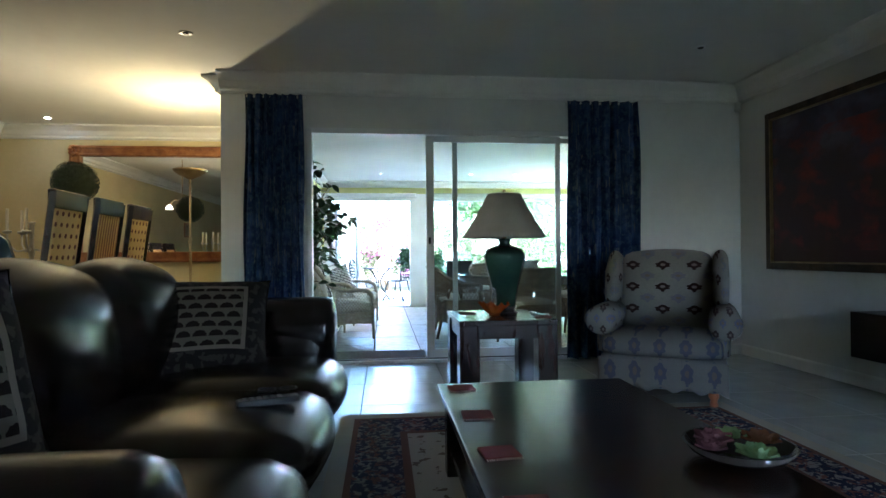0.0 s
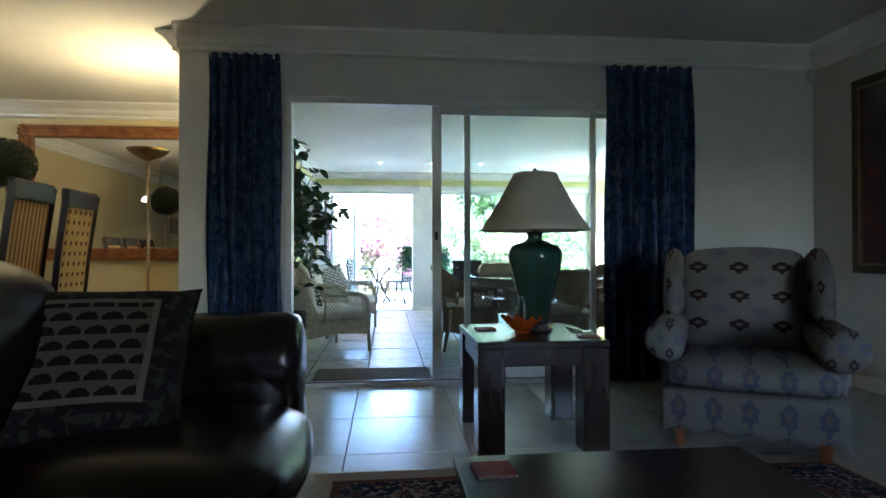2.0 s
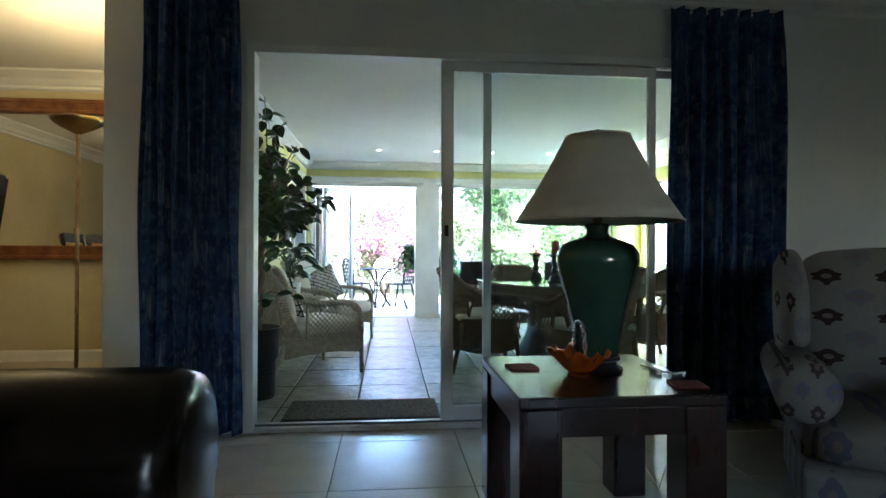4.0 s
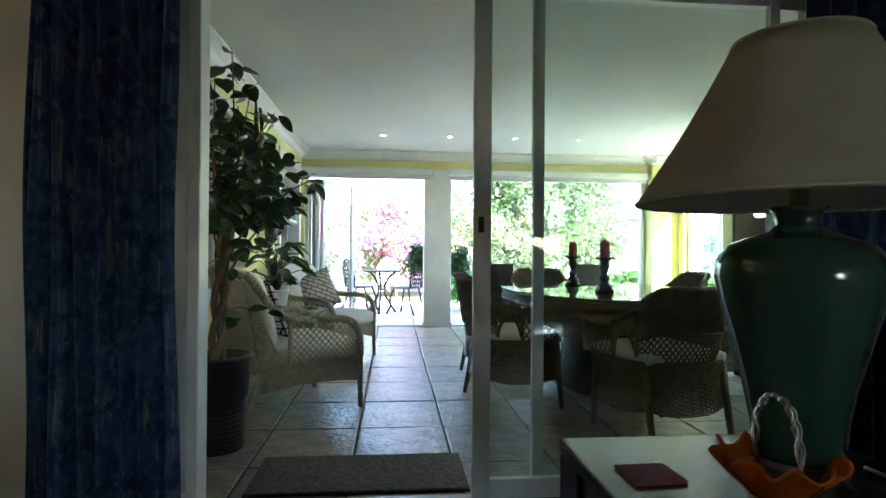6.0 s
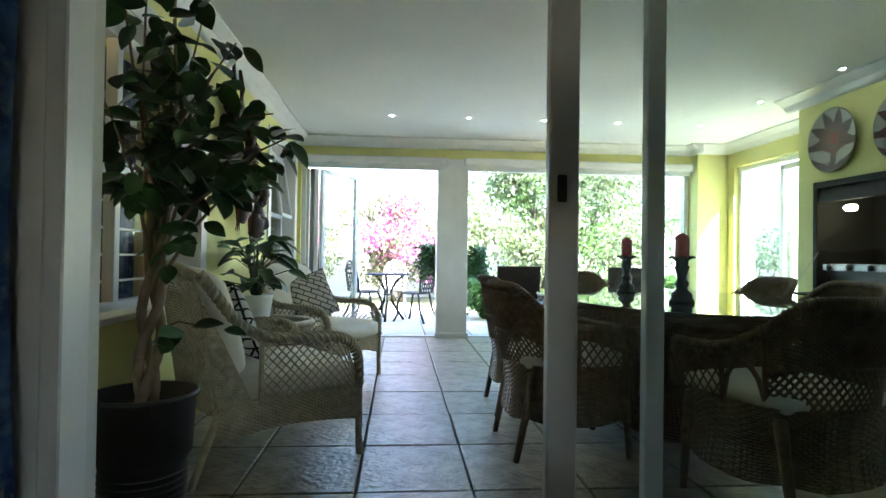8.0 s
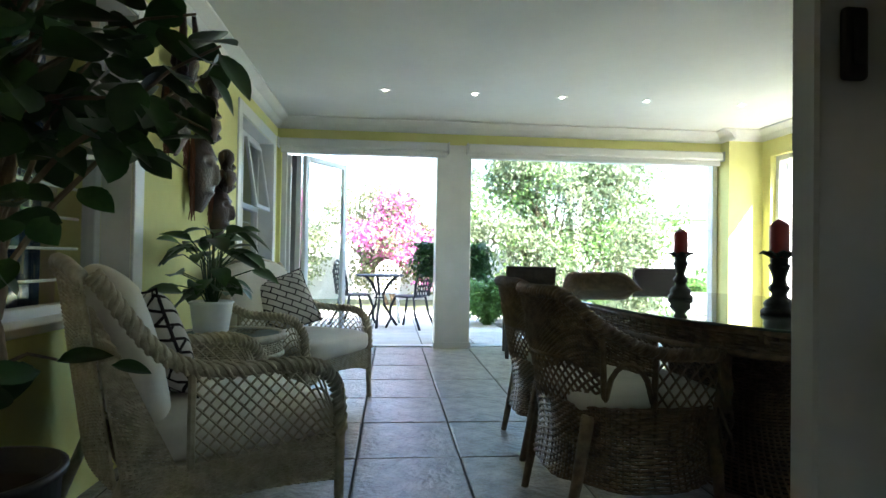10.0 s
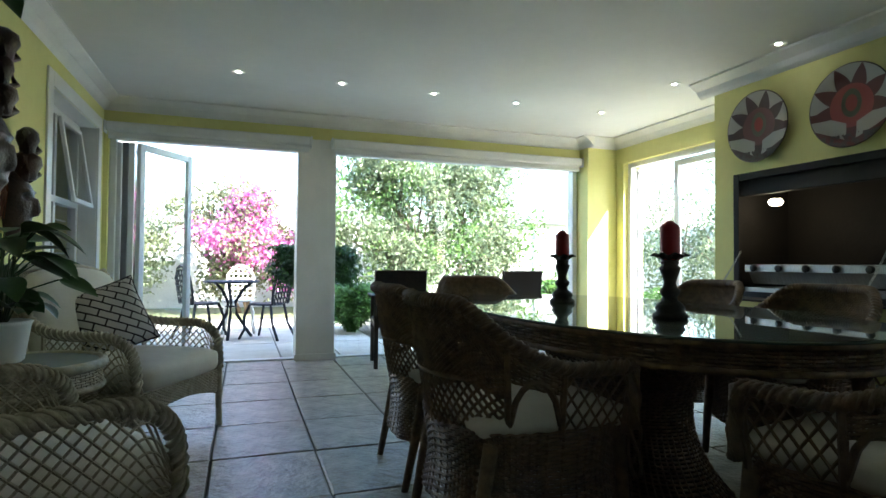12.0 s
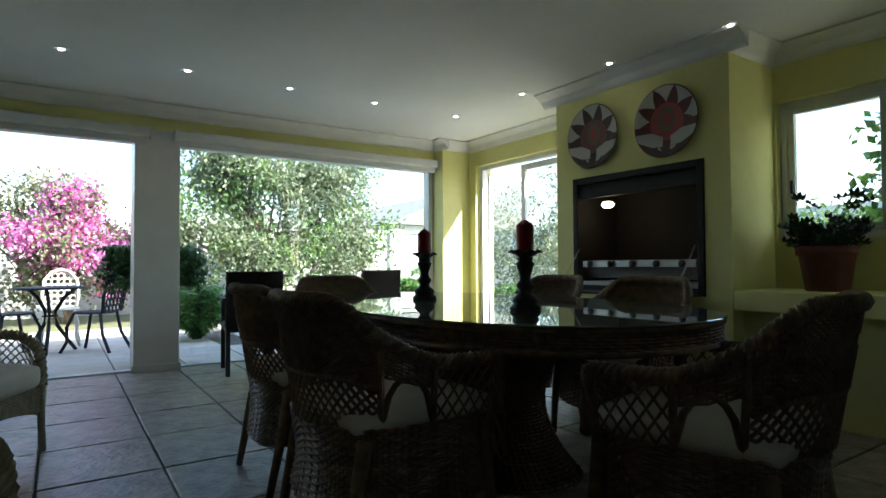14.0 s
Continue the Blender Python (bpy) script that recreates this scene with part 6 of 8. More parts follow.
def plate_material(name, ground):
    def build(nt, u, v):
        x, y = nd(nt, "SUBTRACT", u, 0.5), nd(nt, "SUBTRACT", v, 0.5)
        r = nd(nt, "MULTIPLY", nd(nt, "SQRT", nd(nt, "ADD", nd(nt, "MULTIPLY", x, x), nd(nt, "MULTIPLY", y, y))), 2.0)
        ang = nd(nt, "ARCTAN2", x, nd(nt, "ADD", y, 0.0))
        ray = nd(nt, "ABSOLUTE", nd(nt, "SUBTRACT", nd(nt, "FRACT", nd(nt, "MULTIPLY", ang, 9 / 6.2832)), 0.5))
        up = nd(nt, "GREATER_THAN", y, -0.06)
        rays = nd(nt, "MULTIPLY", up, nd(nt, "LESS_THAN", r, nd(nt, "MULTIPLY_ADD", ray, -0.9, 0.98)))
        dark = tuple(q * 0.3 for q in ground)
        c = mix(nt, nd(nt, "GREATER_THAN", y, -0.02), dark, (0.4, 0.39, 0.36))
        c = mix(nt, rays, c, dark)
        c = mix(nt, nd(nt, "LESS_THAN", r, 0.52), c, ground)
        face = nd(nt, "ADD", nd(nt, "POWER", nd(nt, "DIVIDE", x, 0.12), 2.0), nd(nt, "POWER", nd(nt, "DIVIDE", nd(nt, "SUBTRACT", y, 0.03), 0.17), 2.0))
        c = mix(nt, nd(nt, "LESS_THAN", face, 1.0), c, (0.1, 0.1, 0.06))
        c = mix(nt, nd(nt, "LESS_THAN", face, 0.35), c, (0.28, 0.04, 0.03))
        low = nd(nt, "LESS_THAN", y, -0.12)
        wing = nd(nt, "LESS_THAN", nd(nt, "ABSOLUTE", nd(nt, "ADD", y, nd(nt, "MULTIPLY_ADD", nd(nt, "ABSOLUTE", x), -0.45, 0.33))), 0.1)
        c = mix(nt, nd(nt, "MULTIPLY", nd(nt, "MULTIPLY", low, wing), nd(nt, "GREATER_THAN", nd(nt, "ABSOLUTE", x), 0.06)), c, (0.4, 0.39, 0.36))
        bottom = nd(nt, "MULTIPLY", nd(nt, "LESS_THAN", y, -0.33), nd(nt, "GREATER_THAN", noise_of(nt, 12, 2), 0.5))
        c = mix(nt, bottom, c, (0.05, 0.04, 0.035))
        return mix(nt, nd(nt, "GREATER_THAN", r, 0.97), c, (0.06, 0.04, 0.03))
    return pattern_material(name, build, 0.3, 0.1)


for (y, z, r), g, lab in (((8.935, 1.913, 0.25), (0.13, 0.05, 0.045), "round painted plate with a sun face, dark centre"), ((8.29, 1.895, 0.25), (0.28, 0.05, 0.04), "round painted plate with a sun face, red centre")):
    p = thing("painted_plate", lab, "plate", (BX, y, z), group="painted plates on the chimney breast")
    bm = bmesh.new()
    lay = bm.loops.layers.uv.verify()
    rings = []
    for rr, x in ((0.0, -0.02), (0.35, -0.021), (0.62, -0.024), (0.8, -0.033), (0.97, -0.045), (1.0, -0.043), (0.98, -0.038), (0.6, -0.004), (0.0, -0.002)):
        rings.append([bm.verts.new((x, -rr * r * math.cos(6.2832 * k / 48), rr * r * math.sin(6.2832 * k / 48))) for k in range(48)])
    for a, b in zip(rings, rings[1:]):
        for k in range(48):
            try:
                f = bm.faces.new((a[k], a[(k + 1) % 48], b[(k + 1) % 48], b[k]))
            except ValueError:
                continue
            for l in f.loops:
                l[lay].uv = (0.5 - l.vert.co.y / (2 * r), 0.5 + l.vert.co.z / (2 * r))
    bmesh.ops.remove_doubles(bm, verts=bm.verts, dist=1e-5)
    bmesh.ops.recalc_face_normals(bm, faces=bm.faces)
    part("dish", bm, plate_material("plate_glaze", g), p, smooth=True)

# recessed downlights
M_lit = emit("lit_downlight", (1.0, 0.97, 0.9), 9.0)
first = None
for x, y in [(-0.016, 10.41), (0.752, 10.41), (1.52, 10.41), (2.286, 10.41), (3.168, 10.41), (3.20, 9.50), (3.235, 8.61), (3.32, 7.77)]:
    if first is None:
        first = thing("downlight", "small lit recessed ceiling downlight", "downlight", (x, y, SCEIL), group="sunroom downlights")
        part("ring", lathe(bmesh.new(), [(0.03, -0.003), (0.045, -0.005), (0.048, 0.0), (0.03, 0.0)], 24), M_trim, first)
        part("lamp", lathe(bmesh.new(), [(0.0, -0.006), (0.014, -0.005), (0.02, -0.0015), (0.0, -0.001)], 16), M_lit, first, "lit lamp")
    else:
        copy_thing(first, pose(x, y, SCEIL))


# carved wall masks
M_mask = mat("dark_carved_wood", (0.055, 0.028, 0.018), 0.35, color2=(0.02, 0.011, 0.008), scale=12, bump=0.5)
M_raffia = mat("reddish_raffia", (0.17, 0.06, 0.03), 0.9, color2=(0.1, 0.035, 0.02), scale=20)


def mask(y, z, h, w, crest, hair, seed, label):
    rnd = random.Random(seed)
    m = thing("carved_wall_mask", label, "mask", (SX0, y, z), group="carved masks on the wall")

    def face(u, v):
        a = (u - 0.5) * math.pi
        k = math.sin(math.pi * min(1, max(0, v * 0.92 + 0.06))) ** 0.6 * (0.72 + 0.28 * v)
        yy = math.sin(a) * w / 2 * k
        xx = 0.005 + math.cos(a) * 0.13 * k
        b = (u - 0.5) * 2
        if abs(b) < 0.14 and 0.35 < v < 0.62:
            xx += 0.03 * (1 - abs(b) / 0.14) * (1.1 - abs(v - 0.42) * 3)
        for sgn in (-1, 1):
            d = ((b - sgn * 0.32) / 0.16) ** 2 + ((v - 0.62) / 0.06) ** 2
            xx -= 0.02 * math.exp(-d * 1.6)
            d = ((b - sgn * 0.32) / 0.22) ** 2 + ((v - 0.71) / 0.035) ** 2
            xx += 0.014 * math.exp(-d * 1.6)
        d = (b / 0.25) ** 2 + ((v - 0.24) / 0.04) ** 2
        xx += 0.018 * math.exp(-d)
        return Vector((xx, yy, (v - 1) * h))
    bm = sheet(bmesh.new(), face, 40, 48)
    part("face", bm, M_mask, m, smooth=True)
    for k in range(crest):
        zz = 0.02 + 0.13 * k
        rr = 0.072 if k % 2 == 0 else 0.054
        bm = lathe(bmesh.new(), [(0.0, -0.07), (rr * 0.6, -0.06), (rr * 0.7, -0.02), (rr, 0.02), (rr * 0.9, 0.06), (rr * 0.4, 0.085), (0.0, 0.09)], 14, (0.075, rnd.uniform(-0.02, 0.02), zz))
        part("crest_figure", bm, M_mask, m, "carved crest figure", smooth=True)
        bm = bmesh.new()
        for s in (-1, 1):
            tube(bm, [(0.08, s * 0.02, zz - 0.06), (0.1, s * 0.1, zz - 0.02), (0.085, s * 0.045, zz + 0.05)], 0.019, 6)
        part("crest_arms", bm, M_mask, m, smooth=True)
    if hair:
        bm = bmesh.new()
        for k in range(150):
            s = rnd.choice((-1, 1))
            yy = s * w / 2 * rnd.uniform(0.75, 1.0)
            z0 = -h * rnd.uniform(0.1, 0.6)
            ln = h * rnd.uniform(0.35, 0.62)
            tube(bm, [(0.03, yy, z0), (0.045, yy + s * 0.015 + rnd.uniform(-0.015, 0.015), z0 - ln * 0.5), (0.035, yy + rnd.uniform(-0.03, 0.03), z0 - ln)], 0.003, 3, cap=False)
        part("raffia_hair", bm, M_raffia, m, "hanging red-brown raffia")


mask(8.70, 1.90, 0.44, 0.31, 1, True, 3, "dark carved wooden mask with horns and raffia fringe")
mask(9.12, 1.66, 0.47, 0.37, 3, True, 4, "dark carved wooden mask with crest figures and raffia hair")
mask(9.47, 1.40, 0.36, 0.27, 2, False, 5, "narrow dark carved wooden mask with stacked figures")
hm = thing("mask_horns", "pair of tall carved wooden mask horns", "carving", (SX0 + 0.07, 8.70, 1.90))
for s in (-1, 1):
    part("horn", tube(bmesh.new(), [(0, s * 0.045, -0.04), (0.02, s * 0.085, 0.07), (0.025, s * 0.1, 0.2), (0.015, s * 0.075, 0.33)], 0.036, 8, r_end=0.012), M_mask, hm, smooth=True)


# terracotta pot with a geranium on the ledge
def ledge_plant():
    rnd = random.Random(8)
    p = thing("potted_geranium", "leafy geranium in a terracotta pot on the ledge", "plant", (3.76, 7.46, 0.755))
    part("pot", lathe(bmesh.new(), [(0.11, 0.0), (0.115, 0.01), (0.145, 0.21), (0.16, 0.212), (0.162, 0.262), (0.148, 0.264), (0.14, 0.235), (0.0, 0.235)], 36), M_pot_terra, p, "large terracotta pot", smooth=True)
    part("soil", lathe(bmesh.new(), [(0.0, 0.238), (0.142, 0.238), (0.0, 0.245)], 18), M_soil, p)
    bm = bmesh.new()

    def fn(u, v):
        a = 6.2832 * u
        r = v * (0.042 + 0.006 * math.cos(a * 7))
        return Vector((r * math.cos(a) + 0.03, r * math.sin(a), 0.012 * v * v * math.cos(a * 7) + 0.014 * v))
    sheet(bm, fn, 28, 3, closed_u=True)
    me = bpy.data.meshes.new("geranium_leaf")
    bm.to_mesh(me)
    bm.free()
    me.materials.append(M_leaf)
    stems = bmesh.new()
    for k in range(95):
        a = rnd.uniform(0, 6.28)
        r, h = rnd.uniform(0.05, 0.2), rnd.uniform(0.02, 0.17)
        if k % 12 == 0:
            r, h = rnd.uniform(0.1, 0.2), rnd.uniform(0.2, 0.34)
        tip = Vector((0.75 * r * math.cos(a), r * math.sin(a), 0.24 + h))
        tube(stems, [(0.03 * math.cos(a), 0.03 * math.sin(a), 0.23), (tip.x * 0.6, tip.y * 0.6, 0.24 + h * 0.7), tip], 0.0025, 4, cap=False)
        share("leaf", me, p, aim(tip, (math.cos(a), math.sin(a), rnd.uniform(-0.4, 0.5)), rnd.uniform(-0.6, 0.6), rnd.uniform(0.7, 1.15)))
    part("stemwork", stems, M_leaf, p)


ledge_plant()

# gas bottle under the barbecue
M_gasgreen = mat("green_gas_bottle_paint", (0.04, 0.26, 0.13), 0.4, color2=(0.03, 0.2, 0.1), scale=8)
gb = thing("gas_bottle", "green gas bottle with a pale hose on the floor", "gas bottle", (3.29, 8.44, 0))
part("body", lathe(bmesh.new(), [(0.1, 0.0), (0.105, 0.02), (0.13, 0.04), (0.135, 0.08), (0.135, 0.36), (0.12, 0.42), (0.07, 0.46), (0.0, 0.47)], 32), M_gasgreen, gb, smooth=True)
bm = bmesh.new()
for k in range(3):
    a = 2.09 * k
    tube(bm, [(0.075 * math.cos(a), 0.075 * math.sin(a), 0.44), (0.08 * math.cos(a), 0.08 * math.sin(a), 0.55)], 0.009, 6)
tube(bm, [(0.08 * math.cos(0.2618 * k), 0.08 * math.sin(0.2618 * k), 0.555) for k in range(24)], 0.011, 6, closed=True)
part("collar", bm, M_gasgreen, gb)
part("valve", lathe(bmesh.new(), [(0.02, 0.46), (0.016, 0.5), (0.028, 0.505), (0.028, 0.525), (0.0, 0.53)], 14), M_brass, gb, "brass valve")
part("hose", tube(bmesh.new(), [(0.02, 0, 0.5), (-0.12, 0.1, 0.46), (-0.16, 0.22, 0.34), (-0.08, 0.34, 0.28), (0.06, 0.36, 0.38), (0.14, 0.32, 0.55)], 0.009, 7), mat("cream_hose", (0.55, 0.5, 0.36), 0.5, scale=9), gb, "pale cream hose", smooth=True)


sc_ = thing("storage_box", "low charcoal storage box on the stone floor", "box", (3.15, 8.05, 0))
part("body", new_box(-0.2, 0.2, -0.32, 0.32, 0.0, 0.25, bevel=0.015), M_black, sc_)
part("lid", new_box(-0.21, 0.21, -0.33, 0.33, 0.251, 0.29, bevel=0.012), M_black, sc_)


def rattan_chair():
    """Square high-backed dark rattan chair; it faces +y."""
    c = thing("rattan_chair", "square dark rattan dining chair with arms", "chair", group="dark rattan chairs")
    M = M_wicker_charcoal
    for sx in (-1, 1):
        part("rear_leg", new_box(sx * 0.21 - 0.018, sx * 0.21 + 0.018, -0.245, -0.205, 0, 0.45, bevel=0.004), M, c)
        part("front_leg", new_box(sx * 0.21 - 0.018, sx * 0.21 + 0.018, 0.20, 0.24, 0, 0.64, bevel=0.004), M, c)
        part("arm", new_box(sx * 0.235 - 0.022, sx * 0.235 + 0.022, -0.22, 0.25, 0.625, 0.65, bevel=0.006), M, c)
    bm = bmesh.new()
    weave(bm, lambda u, v: (-0.22 + 0.44 * u, -0.225 - 0.06 * v, 0.42 + 0.44 * v), 30, 34, 0.0068, 0.003)
    part("backrest", bm, M, c)
    part("back_core", new_box(-0.205, 0.205, -0.252, -0.243, 0.43, 0.845), M, c).matrix_basis = Matrix()
    bm = bmesh.new()
    tube(bm, [(-0.222, -0.225, 0.42), (-0.222, -0.285, 0.865), (0.222, -0.285, 0.865), (0.222, -0.225, 0.42)], 0.014, 6)
    part("back_frame", bm, M, c)
    part("seat", new_box(-0.225, 0.225, -0.23, 0.24, 0.36, 0.43, bevel=0.012), M, c)
    return c


M_wicker_charcoal = mat("charcoal_rattan", (0.045, 0.036, 0.03), 0.5, color2=(0.02, 0.016, 0.014), scale=30, bump=0.3)
rc0 = rattan_chair()
rc0.matrix_world = pose(1.40, 11.08, 0, 0, 0, -8)
copy_thing(rc0, pose(2.54, 11.12, 0, 0, 0, 8))

# stone tiles of the sunroom
TXW, TYW = 0.485, 0.575
stone = []
for q in range(4):
    rnd = random.Random(20 + q)
    bm = new_box(-TXW / 2 + 0.006, TXW / 2 - 0.006, -TYW / 2 + 0.006, TYW / 2 - 0.006, -0.012, 0.0, bevel=0.004, seg=1)
    bm.verts.ensure_lookup_table()
    for v in bm.verts:
        v.co.x += rnd.uniform(-0.002, 0.002)
        v.co.y += rnd.uniform(-0.002, 0.002)
    me = bpy.data.meshes.new("stone_tile")
    bm.to_mesh(me)
    bm.free()
    me.materials.append(M_sun_tile)
    stone.append(me)
rnd = random.Random(4)
for i in range(-4, 10):
    for j in range(-1, 12):
        x, y = 0.155 + TXW * i, 6.535 - TYW / 2 + TYW * j
        if x < SX0 - 0.24 or x > SX1 + 0.1 or y < DW1 - 0.2 or y > SY1 + 0.1:
            continue
        share("stone_tile", rnd.choice(stone), floor_sun, pose(x, y, rnd.uniform(-0.0012, 0.0012), rnd.uniform(-0.12, 0.12), rnd.uniform(-0.12, 0.12), 0))

# ---- dining room ----
M_gilt = mat("gilded_mahogany_frame", (0.34, 0.15, 0.05), 0.32, 0.35, color2=(0.16, 0.055, 0.02), scale=10, bump=0.4)
mr = thing("wall_mirror", "large mirror in a carved gilt wooden frame", "mirror")
MX0, MX1, MZ0, MZ1 = -3.82, -1.62, 0.915, 2.365
part("glass", new_box(MX0 + 0.1, MX1 - 0.1, DY1 - 0.03, DY1 - 0.024, MZ0 + 0.1, MZ1 - 0.1), M_mirror, mr, "clear silvered glass")
part("backing", new_box(MX0 + 0.05, MX1 - 0.05, DY1 - 0.022, DY1 - 0.003, MZ0 + 0.05, MZ1 - 0.05), M_dark_wood, mr)
part("frame", frame_of(bmesh.new(), "y", DY1 - 0.035, MX0, MX1, MZ0, MZ1, 0.13, 0.06), M_gilt, mr)
part("inner_bead", frame_of(bmesh.new(), "y", DY1 - 0.06, MX0 + 0.1, MX1 - 0.1, MZ0 + 0.1, MZ1 - 0.1, 0.03, 0.03), M_gilt, mr)
part("outer_bead", frame_of(bmesh.new(), "y", DY1 - 0.055, MX0 + 0.012, MX1 - 0.012, MZ0 + 0.012, MZ1 - 0.012, 0.03, 0.04), M_gilt, mr)
for x in (MX0 + 0.07, MX1 - 0.07):
    for z in (MZ0 + 0.07, MZ1 - 0.07):
        bm = bmesh.new()
        for k in range(7):
            a = k * 0.9
            lathe(bm, [(0.0, -0.03), (0.03, -0.01), (0.026, 0.015), (0.0, 0.03)], 8, (x + 0.05 * math.cos(a), DY1 - 0.075, z + 0.05 * math.sin(a)))
        part("corner_carving", bm, M_gilt, mr, smooth=True)

# uplighter
ul = thing("uplighter_floor_lamp", "slender brass uplighter floor lamp with a bowl shade", "floor lamp", (UPLIGHTER[0], UPLIGHTER[1], 0))
part("base", lathe(bmesh.new(), [(0.13, 0.0), (0.135, 0.012), (0.12, 0.024), (0.03, 0.035), (0.014, 0.05)], 32), M_brass, ul, smooth=True)
part("pole", tube(bmesh.new(), [(0, 0, 0.04), (0, 0, 1.86)], 0.012, 10), M_brass, ul)
part("collar", lathe(bmesh.new(), [(0.016, 1.16), (0.02, 1.17), (0.02, 1.2), (0.016, 1.21)], 14), M_brass, ul)
bm = lathe(bmesh.new(), [(0.013, 1.845), (0.04, 1.86), (0.10, 1.89), (0.15, 1.925), (0.165, 1.95), (0.16, 1.952), (0.145, 1.93), (0.095, 1.898), (0.03, 1.872), (0.0, 1.87)], 36)
part("bowl", bm, M_brass, ul, "brushed brass bowl", smooth=True)
for o in ul.children:
    o.data.transform(Matrix.Diagonal((1, 1, 0.952, 1)))

# long dining table and tall chairs
dt = thing("dining_table", "long dark wooden dining table", "dining table", (-3.05, 5.5, 0))
part("tabletop", new_box(-0.5, 0.5, -1.3, 1.3, 0.72, 0.76, bevel=0.008), M_dark_wood, dt)
part("apron", new_box(-0.42, 0.42, -1.2, 1.2, 0.63, 0.719), M_dark_wood, dt)
for sx in (-1, 1):
    for sy in (-1, 1):
        part("leg", new_box(sx * 0.42 - 0.045, sx * 0.42 + 0.045, sy * 1.2 - 0.045, sy * 1.2 + 0.045, 0, 0.63, bevel=0.006), M_dark_wood, dt)


def chair_cloth(kind):
    def build(nt, u, v):
        if kind == "stripe":
            s = nd(nt, "GREATER_THAN", nd(nt, "FRACT", nd(nt, "MULTIPLY", u, 9.0)), 0.5)
            return mix(nt, s, (0.55, 0.36, 0.14), (0.26, 0.12, 0.05))
        x = nd(nt, "SUBTRACT", nd(nt, "FRACT", nd(nt, "MULTIPLY", u, 5.0)), 0.5)
        y = nd(nt, "SUBTRACT", nd(nt, "FRACT", nd(nt, "MULTIPLY", v, 11.0)), 0.5)
        r = nd(nt, "ADD", nd(nt, "MULTIPLY", x, x), nd(nt, "MULTIPLY", y, y))
        return mix(nt, nd(nt, "LESS_THAN", r, 0.05), (0.55, 0.37, 0.15), (0.13, 0.05, 0.03))
    return pattern_material("chair_cloth_" + kind, build)


CLOTH = {k: chair_cloth(k) for k in ("stripe", "dot")}


def tall_chair(at, rz, kind, h=1.45):
    """High-backed chair, facing +y."""
    c = thing("tall_dining_chair", "tall dark wooden chair with golden " + ("striped" if kind == "stripe" else "dotted") + " upholstery", "chair", at, rz, "tall dining chairs")
    for sx in (-1, 1):
        part("rear_post", tube(bmesh.new(), [(sx * 0.2, -0.2, 0.0), (sx * 0.205, -0.215, 0.5), (sx * 0.215, -0.255, 0.95), (sx * 0.225, -0.32, h - 0.02)], 0.026, 4), M_dark_wood, c)
        part("front_leg", new_box(sx * 0.2 - 0.022, sx * 0.2 + 0.022, 0.2, 0.244, 0, 0.42, bevel=0.004), M_dark_wood, c)

    def fn(u, v):
        z = 0.5 + (h - 0.62) * v
        y = -0.215 - 0.105 * ((z - 0.5) / (h - 0.5)) ** 1.5
        return Vector(((u - 0.5) * 0.38, y, z))
    bm = sheet(bmesh.new(), fn, 8, 14)
    pb = part("upholstered_back", bm, CLOTH[kind], c, smooth=True)
    so = pb.modifiers.new("thickness", "SOLIDIFY")
    so.thickness = 0.035
    so.offset = 0.0
    bm = bmesh.new()
    box(bm, -0.23, 0.23, -0.335, -0.285, h - 0.13, h, bevel=0.012)
    part("crest_rail", bm, M_dark_wood, c, "dark curved crest rail")
    part("seat", soft_box(-0.23, 0.23, -0.2, 0.26, 0.41, 0.49, 0.03, 0.015), CLOTH[kind], c, smooth=True)
    return c


for y, k in ((5.02, "dot"), (5.62, "stripe"), (6.20, "dot")):
    tall_chair((-2.49, y, 0), 92, k)
for y, k in ((4.9, "stripe"), (5.5, "stripe"), (6.1, "dot")):
    tall_chair((-3.55, y, 0), -90, k, 1.22)


def topiary(at, r, h):
    rnd = random.Random(int(abs(at[0]) * 100))
    t = thing("topiary_ball", "clipped dark green topiary ball on a stem", "topiary", at, group="topiary balls")
    part("pot", lathe(bmesh.new(), [(0.07, 0.0), (0.09, 0.12), (0.095, 0.13), (0.0, 0.125)], 20), M_brass, t, smooth=True)
    part("stem", tube(bmesh.new(), [(0, 0, 0.12), (0, 0, h - r * 0.5)], 0.012, 7), M_bark, t)
    v, f = [], []
    for k in range(2600):
        d = Vector([rnd.gauss(0, 1) for _ in range(3)]).normalized()
        p = Vector((0, 0, h)) + d * r * rnd.uniform(0.86, 1.02)
        a = d.orthogonal().normalized()
        a.rotate(Matrix.Rotation(rnd.uniform(0, 6.28), 3, d))
        b = d.cross(a)
        s = rnd.uniform(0.008, 0.014)
        n = len(v)
        v += [p - a * s, p + b * s * 0.6 + d * s * 0.6, p + a * s, p - b * s * 0.6 + d * s * 0.4]
        f.append((n, n + 1, n + 2, n + 3))
    me = bpy.data.meshes.new("foliage")
    me.from_pydata(v, [], f)
    me.materials.append(M_topiary)
    o = new("foliage", me)
    o.parent = t
    tagged(o, kind="stuff")
    part("core", lathe(bmesh.new(), [(r * 0.88 * math.sin(a), h - r * 0.88 * math.cos(a)) for a in [k * math.pi / 12 for k in range(13)]], 20), M_topiary, t, smooth=True)


topiary((-2.93, 6.60, 0.76), 0.2, 0.95)


